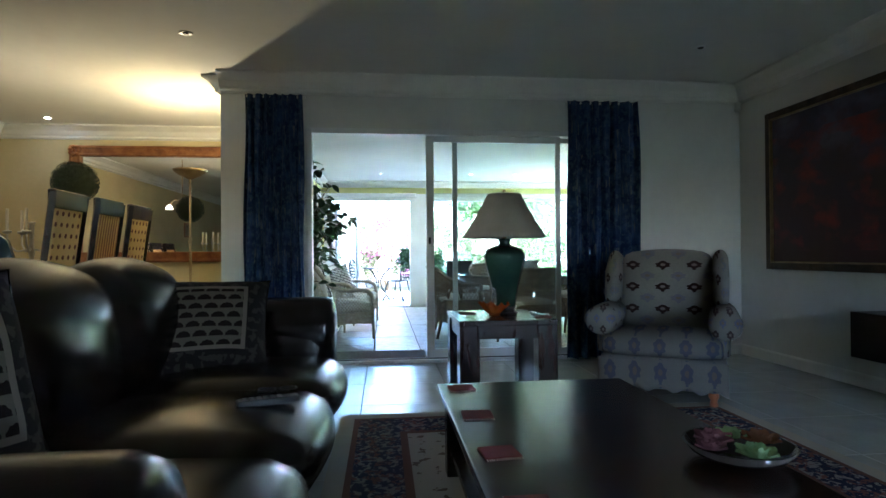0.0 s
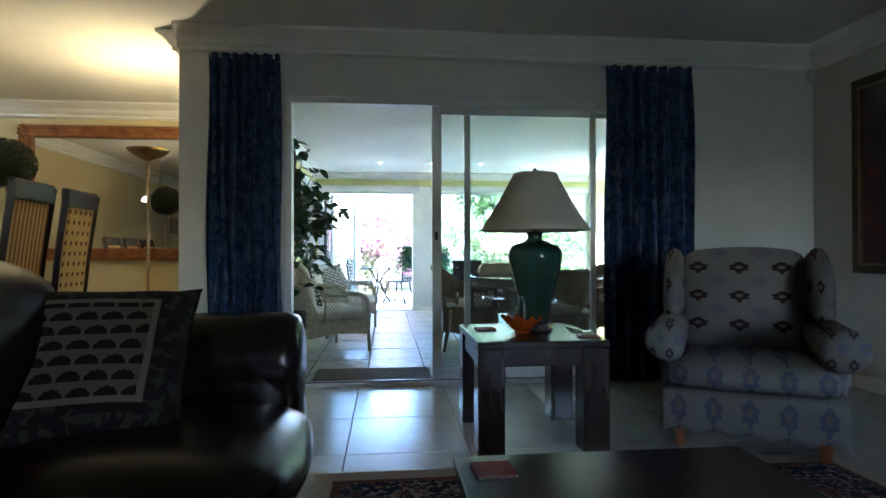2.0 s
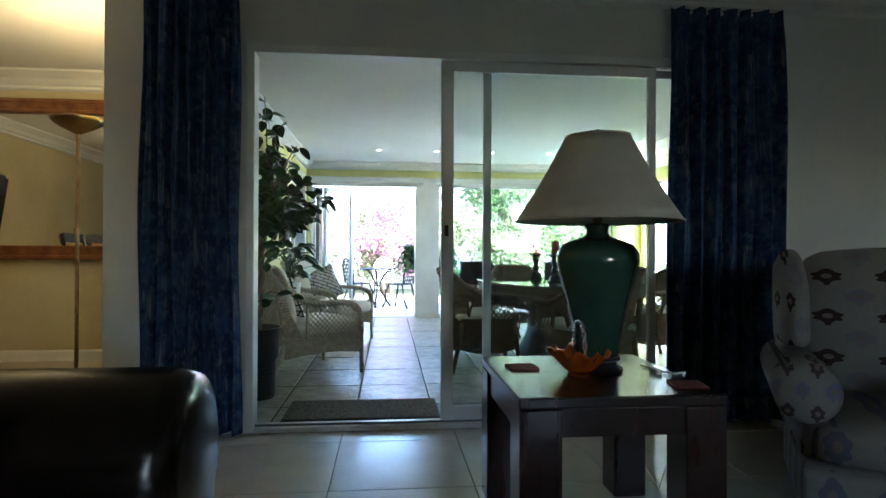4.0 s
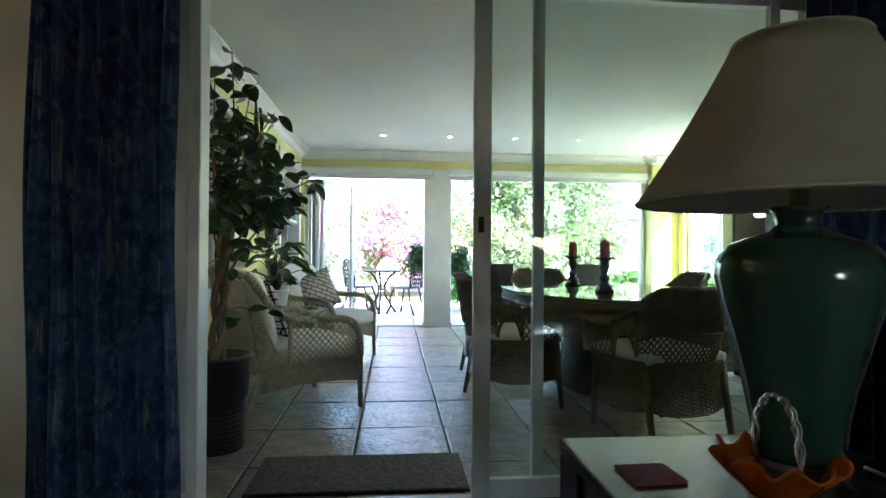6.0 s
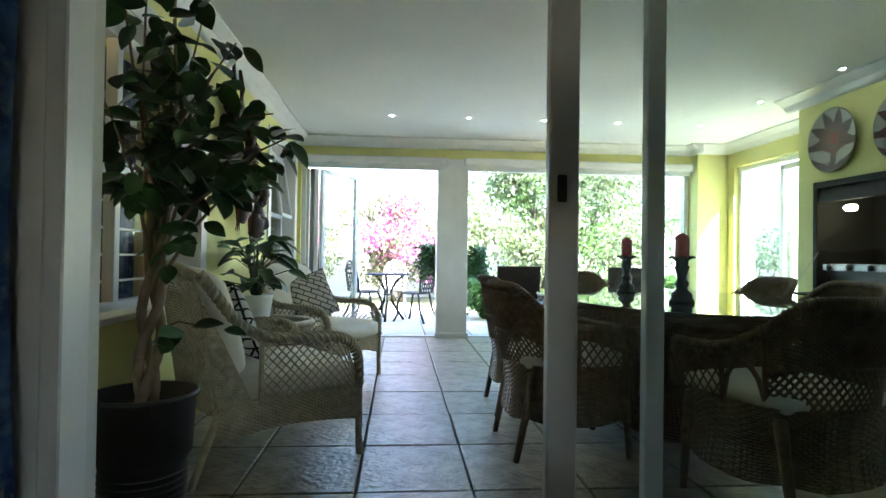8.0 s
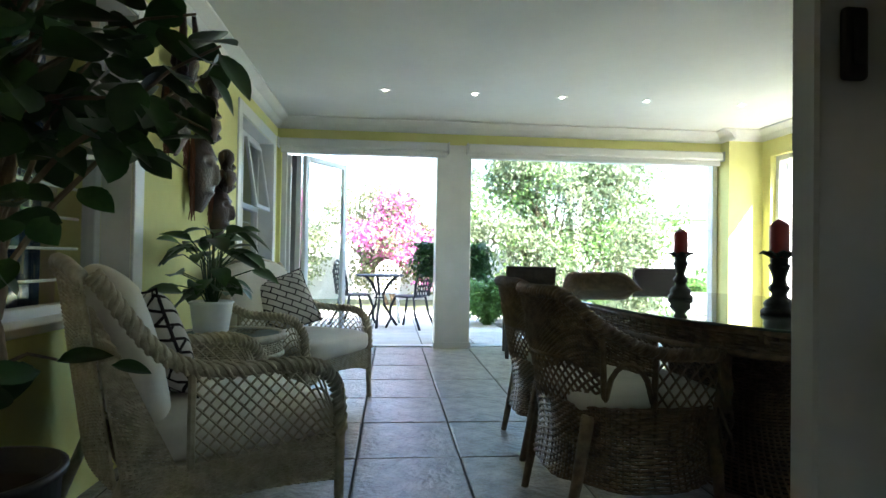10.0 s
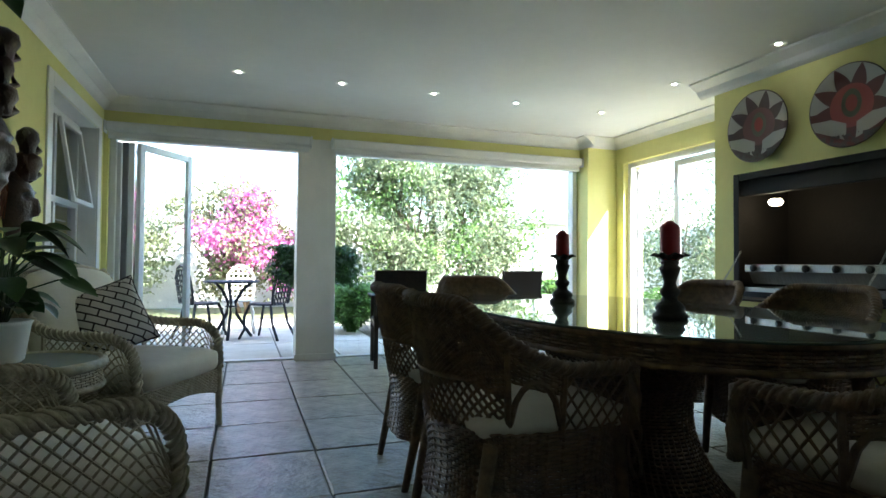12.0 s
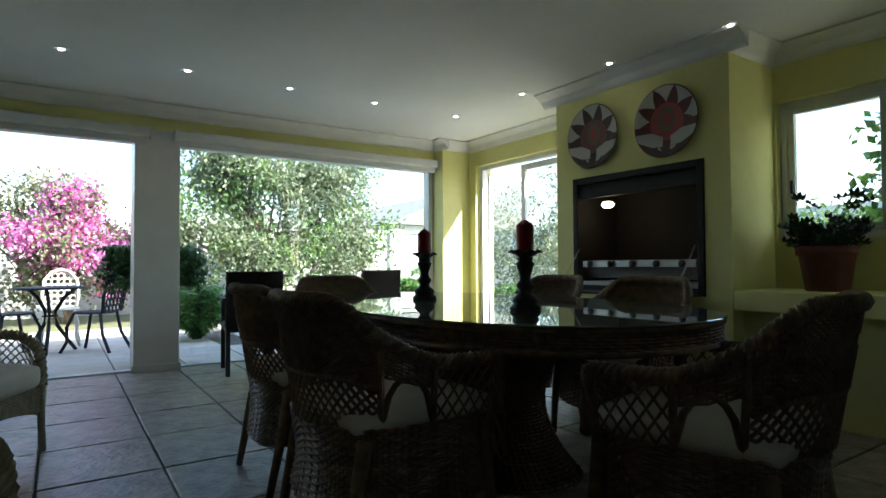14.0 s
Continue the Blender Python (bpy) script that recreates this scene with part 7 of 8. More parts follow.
def candelabra(at):
    c = thing("candelabra", "ornate branched silver candelabra with white candles", "candelabra", at)
    part("stem", lathe(bmesh.new(), [(0.09, 0.0), (0.095, 0.015), (0.04, 0.04), (0.02, 0.08), (0.028, 0.14), (0.014, 0.2), (0.024, 0.28), (0.014, 0.36), (0.02, 0.5), (0.03, 0.52), (0.0, 0.525)], 20), M_steel, c, smooth=True)
    for k in range(5):
        a = 6.2832 * k / 5
        r = 0.16
        p = [(0.012 * math.cos(a), 0.012 * math.sin(a), 0.3), (0.6 * r * math.cos(a), 0.6 * r * math.sin(a), 0.28), (r * math.cos(a), r * math.sin(a), 0.34), (r * math.cos(a), r * math.sin(a), 0.43)]
        part("arm", tube(bmesh.new(), p, 0.008, 6), M_steel, c, smooth=True)
        part("drip_cup", lathe(bmesh.new(), [(0.01, 0.42), (0.03, 0.43), (0.032, 0.445), (0.012, 0.45)], 14, (p[-1][0], p[-1][1], 0)), M_steel, c, smooth=True)
        part("candle", lathe(bmesh.new(), [(0.011, 0.44), (0.011, 0.62), (0.0, 0.625)], 10, (p[-1][0], p[-1][1], 0)), M_cushion, c, "slim white candle")


candelabra((-2.84, 5.76, 0.76))

# console and blue vase behind the sofa
cs = thing("console_table", "narrow dark wooden console behind the sofa", "console table", (-1.88, 3.4, 0))
part("tabletop", new_box(-0.2, 0.2, -0.7, 0.7, 0.72, 0.755, bevel=0.005), M_dark_wood, cs)
for sx in (-1, 1):
    for sy in (-1, 1):
        part("leg", new_box(sx * 0.17 - 0.02, sx * 0.17 + 0.02, sy * 0.66 - 0.02, sy * 0.66 + 0.02, 0, 0.72, bevel=0.003), M_dark_wood, cs)
bv = thing("blue_vase", "large glossy dark blue ceramic vase", "vase", (-1.86, 3.6, 0.755))
part("body", lathe(bmesh.new(), [(0.1, 0.0), (0.11, 0.01), (0.15, 0.12), (0.165, 0.22), (0.14, 0.32), (0.08, 0.375), (0.055, 0.39), (0.06, 0.42), (0.05, 0.42), (0.045, 0.39), (0.0, 0.38)], 40), mat("blue_glaze", (0.03, 0.07, 0.13), 0.1, color2=(0.02, 0.05, 0.1), scale=4), bv, smooth=True)

# small framed pictures on the far left wall, seen in the mirror and past the chairs
for y, z in ((6.9, 1.55), (7.5, 1.5), (1.5, 1.6)):
    fp = thing("framed_picture", "small dark framed picture on a cream wall", "picture", (-4.65, y, z), group="small framed pictures")
    part("frame", frame_of(bmesh.new(), "x", 0.012, -0.22, 0.22, -0.17, 0.17, 0.04, 0.024), M_gilt, fp)
    part("print", new_box(0.004, 0.008, -0.185, 0.185, -0.135, 0.135), mat("faded_print", (0.3, 0.25, 0.18), 0.6, color2=(0.15, 0.12, 0.09), scale=14), fp)
# lit dining downlight
dd = thing("downlight", "small lit recessed dining ceiling downlight", "downlight", (-3.86, 7.84, LCEIL))
part("ring", lathe(bmesh.new(), [(0.03, -0.003), (0.045, -0.005), (0.048, 0.0), (0.03, 0.0)], 24), M_trim, dd)
part("lamp", lathe(bmesh.new(), [(0.0, -0.008), (0.02, -0.006), (0.028, -0.0015), (0.0, -0.001)], 16), M_lit, dd, "lit lamp")
# dark curtain of the dining window
dc = thing("curtain", "dark patterned curtain beside the dining window", "curtain", (-1.49, 8.06, 0))
bm = sheet(bmesh.new(), lambda u, v: Vector((0.035 * math.sin(u * 30), (u - 0.5) * 0.34, 0.02 + 2.3 * v)), 60, 6)
dco = part("cloth", bm, M_curtain, dc, smooth=True)
so = dco.modifiers.new("thickness", "SOLIDIFY")
so.thickness = 0.004

# chandelier over the dining table, seen in the mirror
ch = thing("chandelier", "small brass chandelier with frosted lit lamps", "chandelier", (-3.35, 5.7, 0))
part("rod", tube(bmesh.new(), [(0, 0, 1.95), (0, 0, LCEIL)], 0.008, 8), M_brass, ch)
part("hub", lathe(bmesh.new(), [(0.0, 1.86), (0.03, 1.88), (0.035, 1.92), (0.012, 1.97)], 16), M_brass, ch, smooth=True)
M_frost = emit("lit_frosted_glass", (1.0, 0.8, 0.5), 0.5)
for k in range(3):
    a = 2.094 * k + 0.5
    x, y = 0.2 * math.cos(a), 0.2 * math.sin(a)
    part("arm", tube(bmesh.new(), [(0, 0, 1.9), (x * 0.6, y * 0.6, 1.94), (x, y, 1.84)], 0.007, 6), M_brass, ch, smooth=True)
    part("lamp_shade", lathe(bmesh.new(), [(0.02, 1.84), (0.035, 1.82), (0.06, 1.77), (0.056, 1.77), (0.03, 1.815), (0.0, 1.83)], 18, (x, y, 0)), M_frost, ch, "lit frosted glass shade", smooth=True)

# ---- garden ----
GZ = -0.03
structure("ground", new_box(-400, 400, -400, 400, -0.5, -0.06), mat("lawn_ground", (0.09, 0.12, 0.04), 0.95, color2=(0.14, 0.12, 0.07), scale=3, bump=0.5), "grassy garden ground reaching into the distance")
patio = structure("pavement", new_box(-1.4, 7.6, SY1 + 0.26, 16.2, -0.06, GZ - 0.014), M_grout, "joint bed of the paved patio")
side_patio = structure("pavement_side", new_box(SX1 + 0.26, 7.6, 6.3, SY1 + 0.26, -0.06, GZ - 0.002), M_paver, "pale paving along the side of the house")
M_whitewash = mat("whitewashed_block", (0.74, 0.73, 0.7), 0.9, color2=(0.62, 0.61, 0.58), scale=2.5, bump=0.35, bump_scale=25)
bw = structure("boundary_wall", new_box(-14, 16, 19.2, 19.42, -0.06, 1.75), M_whitewash, "white painted block garden boundary wall")
for k in range(9):
    part("pier", new_box(-12 + 3.2 * k, -11.65 + 3.2 * k, 19.1, 19.2, -0.06, 1.85, bevel=0.01), M_whitewash, bw)
part("coping", new_box(-14, 16, 19.15, 19.47, 1.75, 1.81, bevel=0.01), M_whitewash, bw)
structure("boundary_wall_side", new_box(9.2, 9.42, -6, 19.2, -0.06, 1.75), M_whitewash, "white painted side boundary wall")
wg = structure("house_wing", new_box(-3.2, -1.46, SY1 + 0.30, 15.2, -0.06, 2.9), M_whitewash, "white plastered wing of the house along the patio")
wd = part("wing_door", new_box(-1.462, -1.44, 12.9, 13.75, -0.03, 2.05, bevel=0.004), M_trim, wg, "white panelled door")
for k in range(3):
    part("door_panel", new_box(-1.441, -1.432, 13.0, 13.65, 0.1 + 0.65 * k, 0.62 + 0.65 * k, bevel=0.006), M_trim, wd)

# swimming pool edge
structure("pool_coping", new_box(2.0, 7.0, 13.55, 15.7, -0.045, GZ + 0.004, bevel=0.006), M_paver, "pale pool surround")
structure("pool_tiles", new_box(2.25, 6.8, 13.75, 15.5, GZ + 0.0045, GZ + 0.012), mat("blue_mosaic", (0.02, 0.07, 0.4), 0.2, color2=(0.01, 0.04, 0.22), scale=30), "deep blue mosaic at the pool's edge")
structure("water", new_box(2.45, 6.6, 13.95, 15.3, GZ + 0.0125, GZ + 0.02), mat("pool_water", (0.12, 0.42, 0.55), 0.05, color2=(0.08, 0.32, 0.46), scale=2, bump=0.2, bump_scale=9), "clear blue pool water")

paver_mesh = bpy.data.meshes.new("paver")
bm = new_box(-0.294, 0.294, -0.294, 0.294, -0.014, 0.0, bevel=0.004, seg=1)
bm.to_mesh(paver_mesh)
bm.free()
paver_mesh.materials.append(M_paver)
rnd = random.Random(9)
for i in range(15):
    for j in range(7):
        x, y = -1.08 + 0.6 * i, 12.12 + 0.6 * j
        if x > 7.4 or (1.7 < x < 7.3 and y > 13.3):
            continue
        share("paver", paver_mesh, patio, pose(x, y, GZ + rnd.uniform(-0.002, 0.002)))


def foliage_material(name, c1, c2, trans=0.35):
    m = bpy.data.materials.new(name)
    m.use_nodes = True
    nt = m.node_tree
    b = nt.nodes["Principled BSDF"]
    geo = nt.nodes.new("ShaderNodeNewGeometry")
    ramp = nt.nodes.new("ShaderNodeValToRGB")
    ramp.color_ramp.elements[0].color, ramp.color_ramp.elements[1].color = (*c1, 1), (*c2, 1)
    nt.links.new(geo.outputs["Random Per Island"], ramp.inputs[0])
    nt.links.new(ramp.outputs[0], b.inputs["Base Color"])
    b.inputs["Roughness"].default_value = 0.45
    tr, mx = nt.nodes.new("ShaderNodeBsdfTranslucent"), nt.nodes.new("ShaderNodeMixShader")
    nt.links.new(ramp.outputs[0], tr.inputs[0])
    mx.inputs[0].default_value = trans
    nt.links.new(b.outputs[0], mx.inputs[1])
    nt.links.new(tr.outputs[0], mx.inputs[2])
    nt.links.new(mx.outputs[0], nt.nodes["Material Output"].inputs[0])
    return m


def leaves(name, parent, blobs, count, size, material, seed, slim=0.35, shell=0.35, label=""):
    """Many small bent leaves scattered in clumps through uneven blobs (centre, radii)."""
    r = np.random.default_rng(seed)
    vol = np.array([b[1][0] * b[1][1] * b[1][2] for b in blobs]) ** 0.67
    pick = r.choice(len(blobs), count // 14 + 1, p=vol / vol.sum())
    verts, faces = [], []
    for bi in pick:
        c, rad = np.array(blobs[bi][0]), np.array(blobs[bi][1])
        d = r.normal(size=3)
        d /= np.linalg.norm(d)
        clump = c + d * rad * (1 - shell * r.random() ** 1.2) * (0.86 + 0.22 * r.random())
        for _ in range(14):
            p = clump + r.normal(size=3) * size * 1.5
            a = r.normal(size=3) + np.array((0, 0, -0.5))
            a /= np.linalg.norm(a)
            s = np.cross(a, r.normal(size=3))
            s /= np.linalg.norm(s) + 1e-9
            up = np.cross(a, s)
            ln = size * r.uniform(0.6, 1.3)
            w = ln * slim
            n = len(verts)
            verts += [p, p + a * ln * 0.5 + s * w + up * w * 0.3, p + a * ln, p + a * ln * 0.5 - s * w + up * w * 0.3]
            faces.append((n, n + 1, n + 2, n + 3))
    me = bpy.data.meshes.new(name)
    me.from_pydata([tuple(v) for v in verts], [], faces)
    me.materials.append(material)
    o = new(name, me)
    o.parent = parent
    return tagged(o, label, kind="stuff")


def limbs(parent, base, blobs, r0, seed, stems=3):
    rnd = random.Random(seed)
    for k in range(stems):
        b = Vector(base) + Vector((rnd.uniform(-0.15, 0.15), rnd.uniform(-0.1, 0.1), 0)) * (k > 0)
        tgt = Vector(rnd.choice(blobs)[0])
        mid = b.lerp(tgt, 0.5) + Vector((rnd.uniform(-0.15, 0.15), rnd.uniform(-0.1, 0.1), 0.1))
        part("trunk", tube(bmesh.new(), [b, b.lerp(mid, 0.5) + Vector((0.03, 0, 0)), mid, tgt], r0, 8, r_end=r0 * 0.35), M_bark, parent, smooth=True)
    for c, rad in blobs:
        c = Vector(c)
        src = Vector(base).lerp(c, 0.55)
        for q in range(3):
            tip = c + Vector((rnd.uniform(-1, 1) * rad[0], rnd.uniform(-1, 1) * rad[1], rnd.uniform(-0.3, 0.9) * rad[2])) * 0.8
            part("limb", tube(bmesh.new(), [src, src.lerp(tip, 0.5) + Vector((0, 0, 0.06)), tip], r0 * 0.4, 5, r_end=r0 * 0.1), M_bark, parent)


def scatter(blobs, n, r, seed):
    """Breaks large blobs into many small uneven ones, with gaps between."""
    q = np.random.default_rng(seed)
    out = []
    for c, rad in blobs:
        for _ in range(n):
            d = q.normal(size=3)
            d /= np.linalg.norm(d)
            k = q.uniform(0.35, 1.08)
            s = r * q.uniform(0.55, 1.4)
            out.append((tuple(np.array(c) + d * np.array(rad) * k), (s * q.uniform(0.8, 1.5), s, s * q.uniform(0.7, 1.2))))
    return out


F_olive = foliage_material("olive_green_leaf", (0.1, 0.135, 0.07), (0.3, 0.33, 0.2))
F_pale = foliage_material("pale_olive_leaf", (0.1, 0.12, 0.06), (0.28, 0.28, 0.16))
F_green = foliage_material("fresh_green_leaf", (0.07, 0.14, 0.03), (0.2, 0.3, 0.09))
F_pink = foliage_material("magenta_bract", (0.5, 0.08, 0.31), (0.72, 0.34, 0.57), 0.4)
F_bright = foliage_material("bright_fern_green", (0.06, 0.14, 0.025), (0.16, 0.3, 0.07), 0.35)
F_fern = foliage_material("fern_green", (0.03, 0.08, 0.018), (0.075, 0.17, 0.04), 0.25)

ot = thing("garden_tree", "broad evergreen garden tree with drooping small leaves", "tree", (0, 0, 0))
OB = [((2.3, 16.9, 1.7), (0.85, 0.8, 1.15)), ((3.4, 17.1, 2.0), (0.95, 0.9, 1.25)), ((4.5, 17.0, 1.9), (0.95, 0.8, 1.3)), ((5.3, 17.2, 1.4), (0.7, 0.7, 1.0)), ((2.9, 16.7, 1.1), (0.8, 0.5, 0.65)), ((4.3, 16.7, 1.0), (0.9, 0.5, 0.7)), ((3.9, 17.2, 2.8), (0.7, 0.6, 0.5)), ((1.7, 17.0, 1.9), (0.55, 0.6, 0.9)), ((2.5, 17.0, 2.75), (0.8, 0.6, 0.5)), ((3.2, 17.0, 2.6), (0.9, 0.6, 0.5)), ((4.9, 17.0, 2.6), (0.7, 0.6, 0.55))]
limbs(ot, (3.6, 17.2, -0.06), OB, 0.07, 2, 4)
leaves("crown", ot, scatter(OB, 12, 0.24, 1), 28000, 0.1, F_olive, 1, 0.24, 0.9)
leaves("bright_leafage", ot, scatter(OB, 5, 0.25, 2), 7000, 0.1, F_green, 2, 0.26, 0.6)

bg = thing("bougainvillea", "bougainvillea shrub covered in magenta bracts", "shrub", (0, 0, 0))
BB = [((-0.15, 17.3, 1.35), (0.75, 0.6, 0.7)), ((0.55, 17.4, 1.25), (0.7, 0.6, 0.75)), ((0.2, 17.3, 1.95), (0.45, 0.4, 0.35)), ((0.9, 17.5, 0.9), (0.5, 0.5, 0.5))]
GB = BB + [((-1.0, 17.8, 1.4), (0.8, 0.6, 0.9)), ((-0.4, 18.0, 2.0), (0.7, 0.5, 0.55)), ((0.2, 17.8, 0.6), (1.1, 0.5, 0.55))]
limbs(bg, (0.1, 17.6, -0.06), GB, 0.04, 3, 4)
leaves("bract_mass", bg, scatter(BB, 12, 0.2, 3), 7600, 0.075, F_pink, 3, 0.45, 0.6, "magenta papery bracts")
leaves("leafage", bg, scatter(GB, 9, 0.24, 4), 10000, 0.08, F_pale, 4, 0.35, 0.8)

hb_ = thing("hedge_shrub", "loose evergreen shrub against the white wall", "shrub", (0, 0, 0))
HB = [((-2.6, 18.3, 1.2), (1.3, 0.6, 1.1)), ((-4.6, 18.4, 1.3), (1.4, 0.6, 1.2))]
limbs(hb_, (-3, 18.4, -0.06), HB, 0.04, 4, 2)
leaves("leafage", hb_, HB, 9000, 0.1, F_olive, 5, 0.3)
sb = thing("side_tree", "leafy evergreen tree beyond the side door", "tree", (0, 0, 0))
SB = [((7.6, 15.0, 1.6), (0.9, 1.1, 1.3)), ((8.0, 13.4, 1.4), (0.8, 1.0, 1.2)), ((7.4, 12.2, 1.0), (0.6, 0.8, 0.9))]
limbs(sb, (7.8, 13.8, -0.06), SB, 0.06, 5, 3)
leaves("crown", sb, scatter(SB, 12, 0.3, 6), 14000, 0.09, F_olive, 6, 0.24)
et = thing("window_tree", "large-leaved tree outside the ledge window", "tree", (0, 0, 0))
EB = [((5.5, 7.35, 1.75), (0.35, 0.35, 0.65)), ((6.2, 7.5, 1.35), (0.5, 0.5, 0.35)), ((6.4, 6.6, 2.4), (0.9, 0.7, 0.8))]
limbs(et, (5.9, 7.2, -0.06), EB, 0.05, 6, 2)
leaves("crown", et, EB, 5200, 0.1, F_fern, 7, 0.3)
eh = thing("side_hedge", "pale green hedge along the side boundary", "hedge", (0, 0, 0))
EHB = [((8.4, 8.2 + 1.2 * k, 0.9), (0.6, 0.8, 0.75)) for k in range(3)]
limbs(eh, (8.4, 9.0, -0.06), EHB, 0.03, 7, 3)
leaves("leafage", eh, EHB, 9000, 0.09, F_green, 8, 0.3)


def fern(name, label, at, r, h, n, seed, pot=None, frond=None):
    """Arching fronds set with leaflets; pot: (radius, height)."""
    rnd = random.Random(seed)
    f = thing(name, label, "plant", at)
    z0 = 0.0
    if pot:
        part("pot", lathe(bmesh.new(), [(pot[0] * 0.7, 0.0), (pot[0] * 0.75, 0.02), (pot[0], pot[1] - 0.03), (pot[0] * 1.08, pot[1]), (pot[0] * 0.9, pot[1]), (0.0, pot[1] - 0.03)], 24), M_whitewash, f, "tall pale planter", smooth=True)
        z0 = pot[1] - 0.02
    verts, faces = [], []
    for k in range(n):
        a = rnd.uniform(0, 6.2832)
        L, up = r * rnd.uniform(0.7, 1.1), h * rnd.uniform(0.35, 1.0)
        bend = rnd.uniform(1.5, 2.9)
        for q in range(22):
            t = (q + 1) / 22
            p = Vector((math.cos(a) * L * t, math.sin(a) * L * t, z0 + up * math.sin(t * bend) * 1.1))
            side = Vector((-math.sin(a), math.cos(a), 0))
            w = 0.09 * math.sin(math.pi * min(1, t * 0.72 + 0.14)) + 0.012
            for s in (-1, 1):
                i = len(verts)
                tip = p + side * s * w * 0.8 + Vector((math.cos(a) * 0.02, math.sin(a) * 0.02, rnd.uniform(-1.1, 0.45) * w))
                fw = Vector((math.cos(a) * 0.7, math.sin(a) * 0.7, rnd.uniform(-0.9, 0.9))) * 0.02
                verts += [tuple(p - fw), tuple(p + fw), tuple(tip)]
                faces.append((i, i + 1, i + 2))
    me = bpy.data.meshes.new("fronds")
    me.from_pydata(verts, [], faces)
    me.materials.append(frond or F_fern)
    o = new("fronds", me)
    o.parent = f
    tagged(o, kind="stuff")


fern("potted_fern", "bushy green fern in a tall planter behind the column", (0.78, 12.25, GZ), 0.48, 0.46, 330, 1, (0.17, 0.66))
fern("garden_fern", "bright green fern growing beside the patio", (1.48, 13.9, GZ), 0.42, 0.62, 170, 2, frond=F_bright)
for i, (x, y, r, h) in enumerate(((4.25, 12.6, 0.5, 0.72), (5.2, 12.3, 0.55, 0.6), (4.8, 13.1, 0.55, 0.85), (3.9, 12.9, 0.45, 0.7))):
    fern("leafy_border_plant", "broad arching green border plant by the patio", (x, y, GZ), r, h, 110, 10 + i, frond=F_bright)

M_castiron = mat("verdigris_cast_aluminium", (0.008, 0.013, 0.026), 0.6, 0.0, color2=(0.005, 0.008, 0.014), scale=20)
bt = thing("bistro_table", "round cast metal bistro table on curved legs", "garden table", (-0.09, 13.65, GZ))
part("tabletop", lathe(bmesh.new(), [(0.0, 0.70), (0.33, 0.70), (0.345, 0.708), (0.345, 0.72), (0.33, 0.726), (0.0, 0.726)], 40), M_castiron, bt)
for k in range(3):
    a = 2.094 * k + 0.4
    part("leg", tube(bmesh.new(), [(r * math.cos(a), r * math.sin(a), z) for r, z in ((0.26, 0.7), (0.14, 0.6), (0.05, 0.45), (0.07, 0.3), (0.2, 0.1), (0.27, 0.0))], 0.02, 7), M_castiron, bt, smooth=True)
part("ring", tube(bmesh.new(), [(0.07 * math.cos(0.2618 * k), 0.07 * math.sin(0.2618 * k), 0.4) for k in range(24)], 0.008, 6, closed=True), M_castiron, bt)


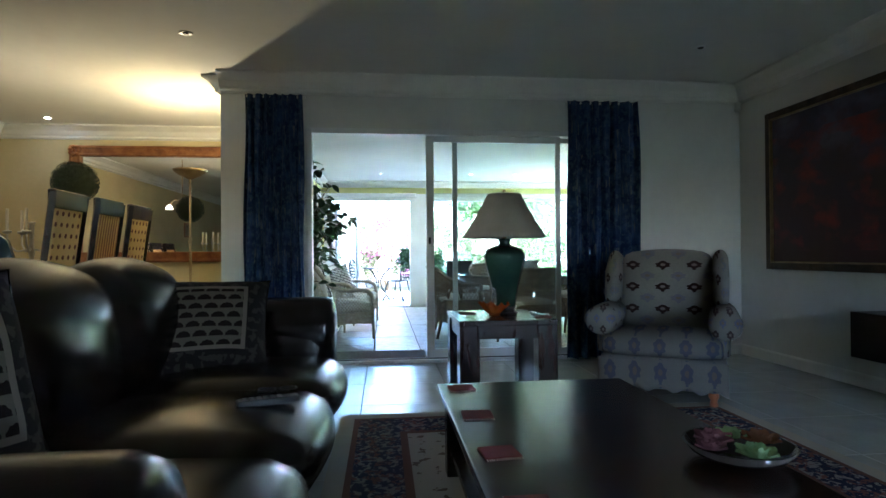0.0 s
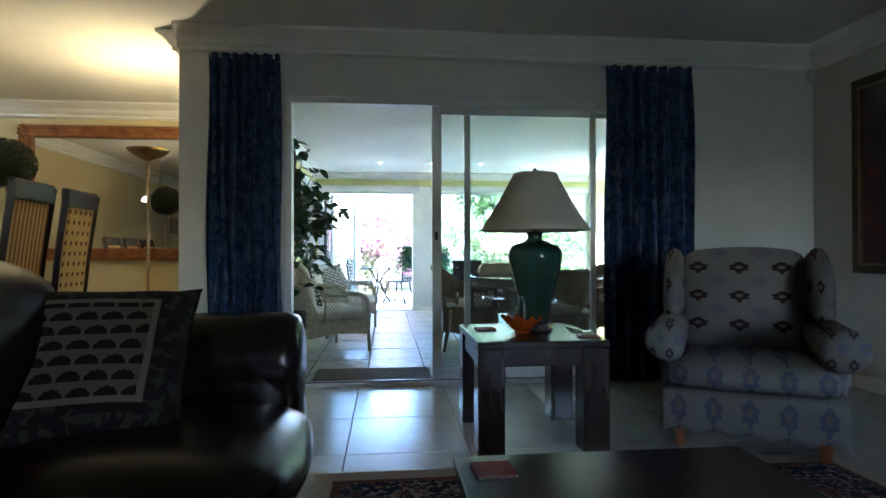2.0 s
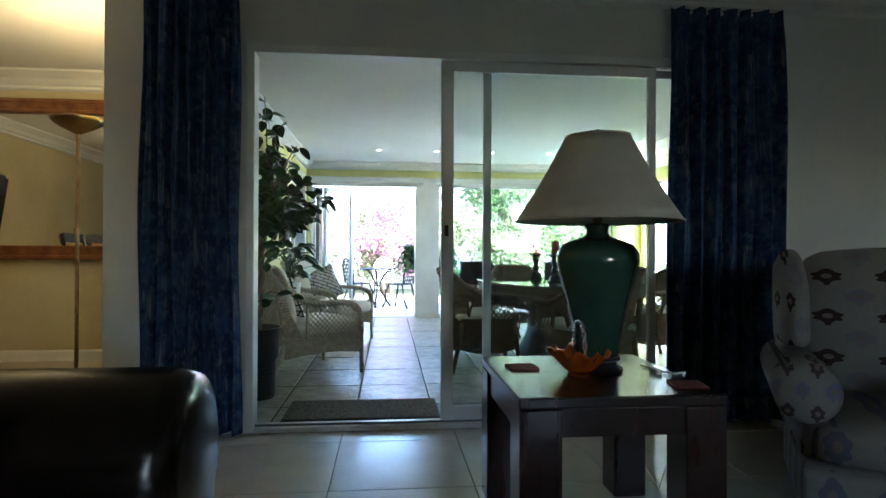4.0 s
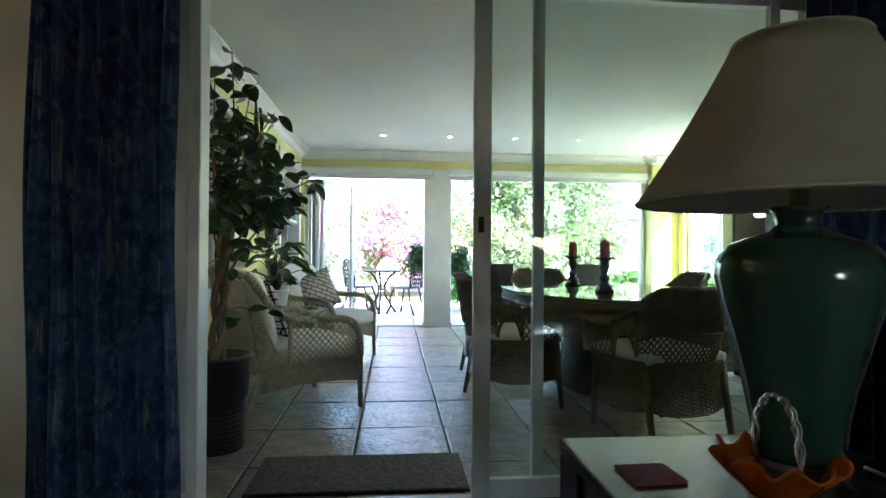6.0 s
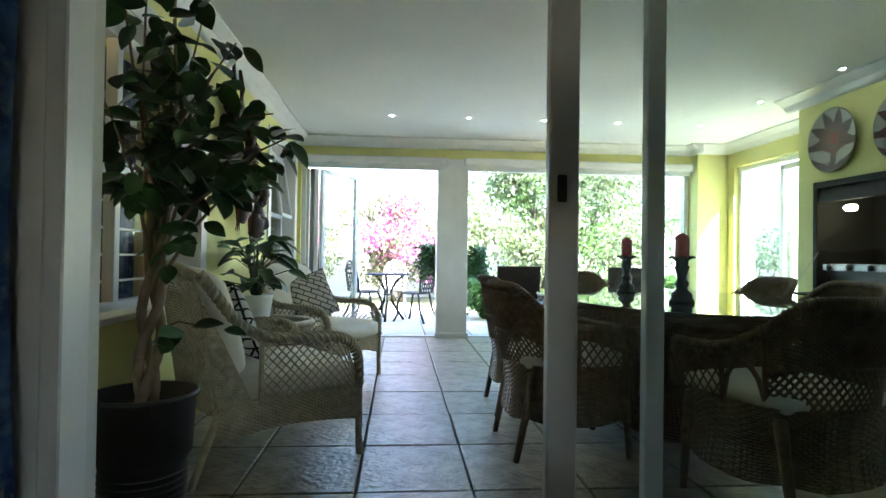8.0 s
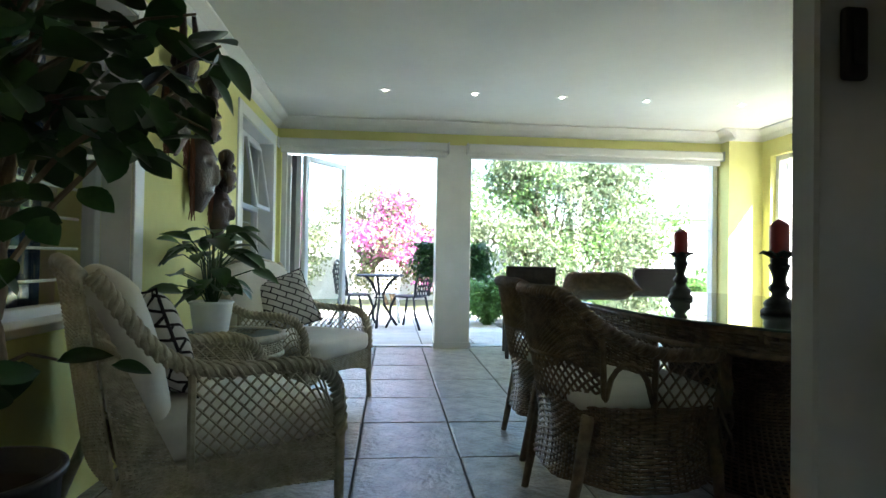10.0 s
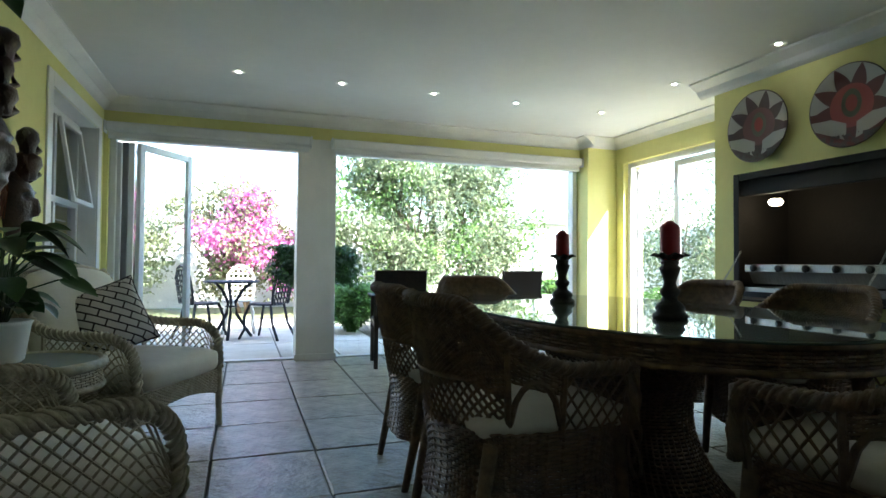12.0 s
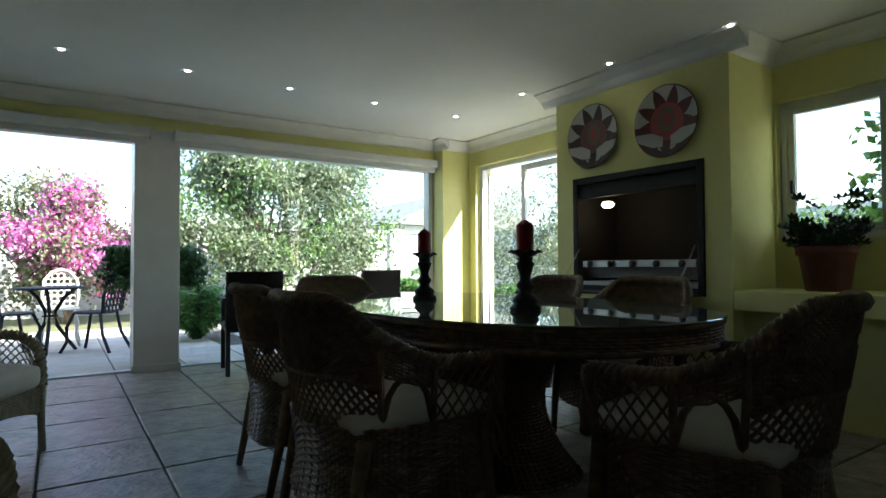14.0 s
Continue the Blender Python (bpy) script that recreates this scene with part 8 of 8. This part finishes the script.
def bistro_chair(material, label):
    """Cast garden chair with a pierced lattice back; it faces +y."""
    c = thing("bistro_chair", label, "garden chair", group="bistro chairs")
    bm = bmesh.new()
    rim = [(-0.17, -0.2, 0.44), (-0.19, -0.22, 0.6), (-0.17, -0.25, 0.78), (-0.1, -0.27, 0.88), (0.0, -0.28, 0.915), (0.1, -0.27, 0.88), (0.17, -0.25, 0.78), (0.19, -0.22, 0.6), (0.17, -0.2, 0.44)]
    tube(bm, rim, 0.018, 7)
    part("back_rim", bm, material, c, smooth=True)
    bm = bmesh.new()
    for i in range(5):
        for j in range(6):
            cx, cz = -0.13 + 0.065 * i, 0.48 + 0.07 * j
            if abs(cx) > 0.1 and j == 5:
                continue
            tube(bm, [(cx + 0.034 * math.cos(a), -0.205 - 0.08 * (cz - 0.44) / 0.45 - 0.01, cz + 0.036 * math.sin(a)) for a in [k * 0.7854 for k in range(8)]], 0.0105, 4, closed=True)
    part("back_lattice", bm, material, c)
    part("seat", lathe(bmesh.new(), [(0.0, 0.425), (0.2, 0.425), (0.215, 0.435), (0.2, 0.447), (0.0, 0.44)], 28), material, c)
    for sx in (-1, 1):
        part("front_leg", tube(bmesh.new(), [(sx * 0.15, 0.14, 0.43), (sx * 0.19, 0.19, 0.28), (sx * 0.17, 0.2, 0.12), (sx * 0.21, 0.25, 0.0)], 0.018, 6), material, c, smooth=True)
        part("rear_leg", tube(bmesh.new(), [(sx * 0.15, -0.16, 0.43), (sx * 0.17, -0.2, 0.2), (sx * 0.2, -0.3, 0.0)], 0.018, 6), material, c, smooth=True)
    return c


bc = bistro_chair(M_castiron, "dark cast metal bistro chair with lattice back")
bc.matrix_world = pose(-0.44, 13.75, GZ, 0, 0, -60)
copy_thing(bc, pose(0.33, 13.5, GZ, 0, 0, 54))
b3 = bistro_chair(mat("white_cast_metal", (0.6, 0.58, 0.52), 0.45, scale=12), "white cast metal bistro chair with lattice back")
b3.matrix_world = pose(0.0, 14.3, GZ, 0, 0, 178)

# neighbour's house beyond the wall
nh = thing("neighbour_house", "distant white house with a low pitched roof", "house", (15.5, 31, 0))
part("wall", new_box(-4, 4, -4, 4, -0.06, 2.6), M_whitewash, nh)
bm = bmesh.new()
vs = [bm.verts.new(p) for p in ((-4.4, -4.4, 2.6), (4.4, -4.4, 2.6), (4.4, 4.4, 2.6), (-4.4, 4.4, 2.6), (0, -4.4, 4.3), (0, 4.4, 4.3))]
for f in ((0, 1, 4), (2, 3, 5), (1, 2, 5, 4), (3, 0, 4, 5), (3, 2, 1, 0)):
    bm.faces.new([vs[i] for i in f])
part("roof", bm, mat("grey_roof_tiles", (0.2, 0.2, 0.2), 0.8, scale=5), nh)
for x in (-2.4, 1.2):
    wv = part("window", frame_of(bmesh.new(), "y", -4.02, x, x + 1.2, 0.9, 2.0, 0.08, 0.06), M_trim, nh)
    part("pane", new_box(x + 0.07, x + 1.13, -4.012, -4.004, 0.97, 1.93), M_glass, wv)

# woven and latticed strands are too fine to pick apart
WOVEN = ("backrest", "apron", "woven_rim", "arm_lattice", "side_lattice", "arm_panel", "side_apron", "front_apron", "side_back_panel", "pedestal", "back_lattice", "pierced_band", "raffia_hair", "stemwork", "upper_band", "branchwork")
for o in scene.objects:
    if o.parent and o.name.split(".")[0] in WOVEN and o.data and len(o.data.polygons) > 250:
        tagged(o, kind="stuff")
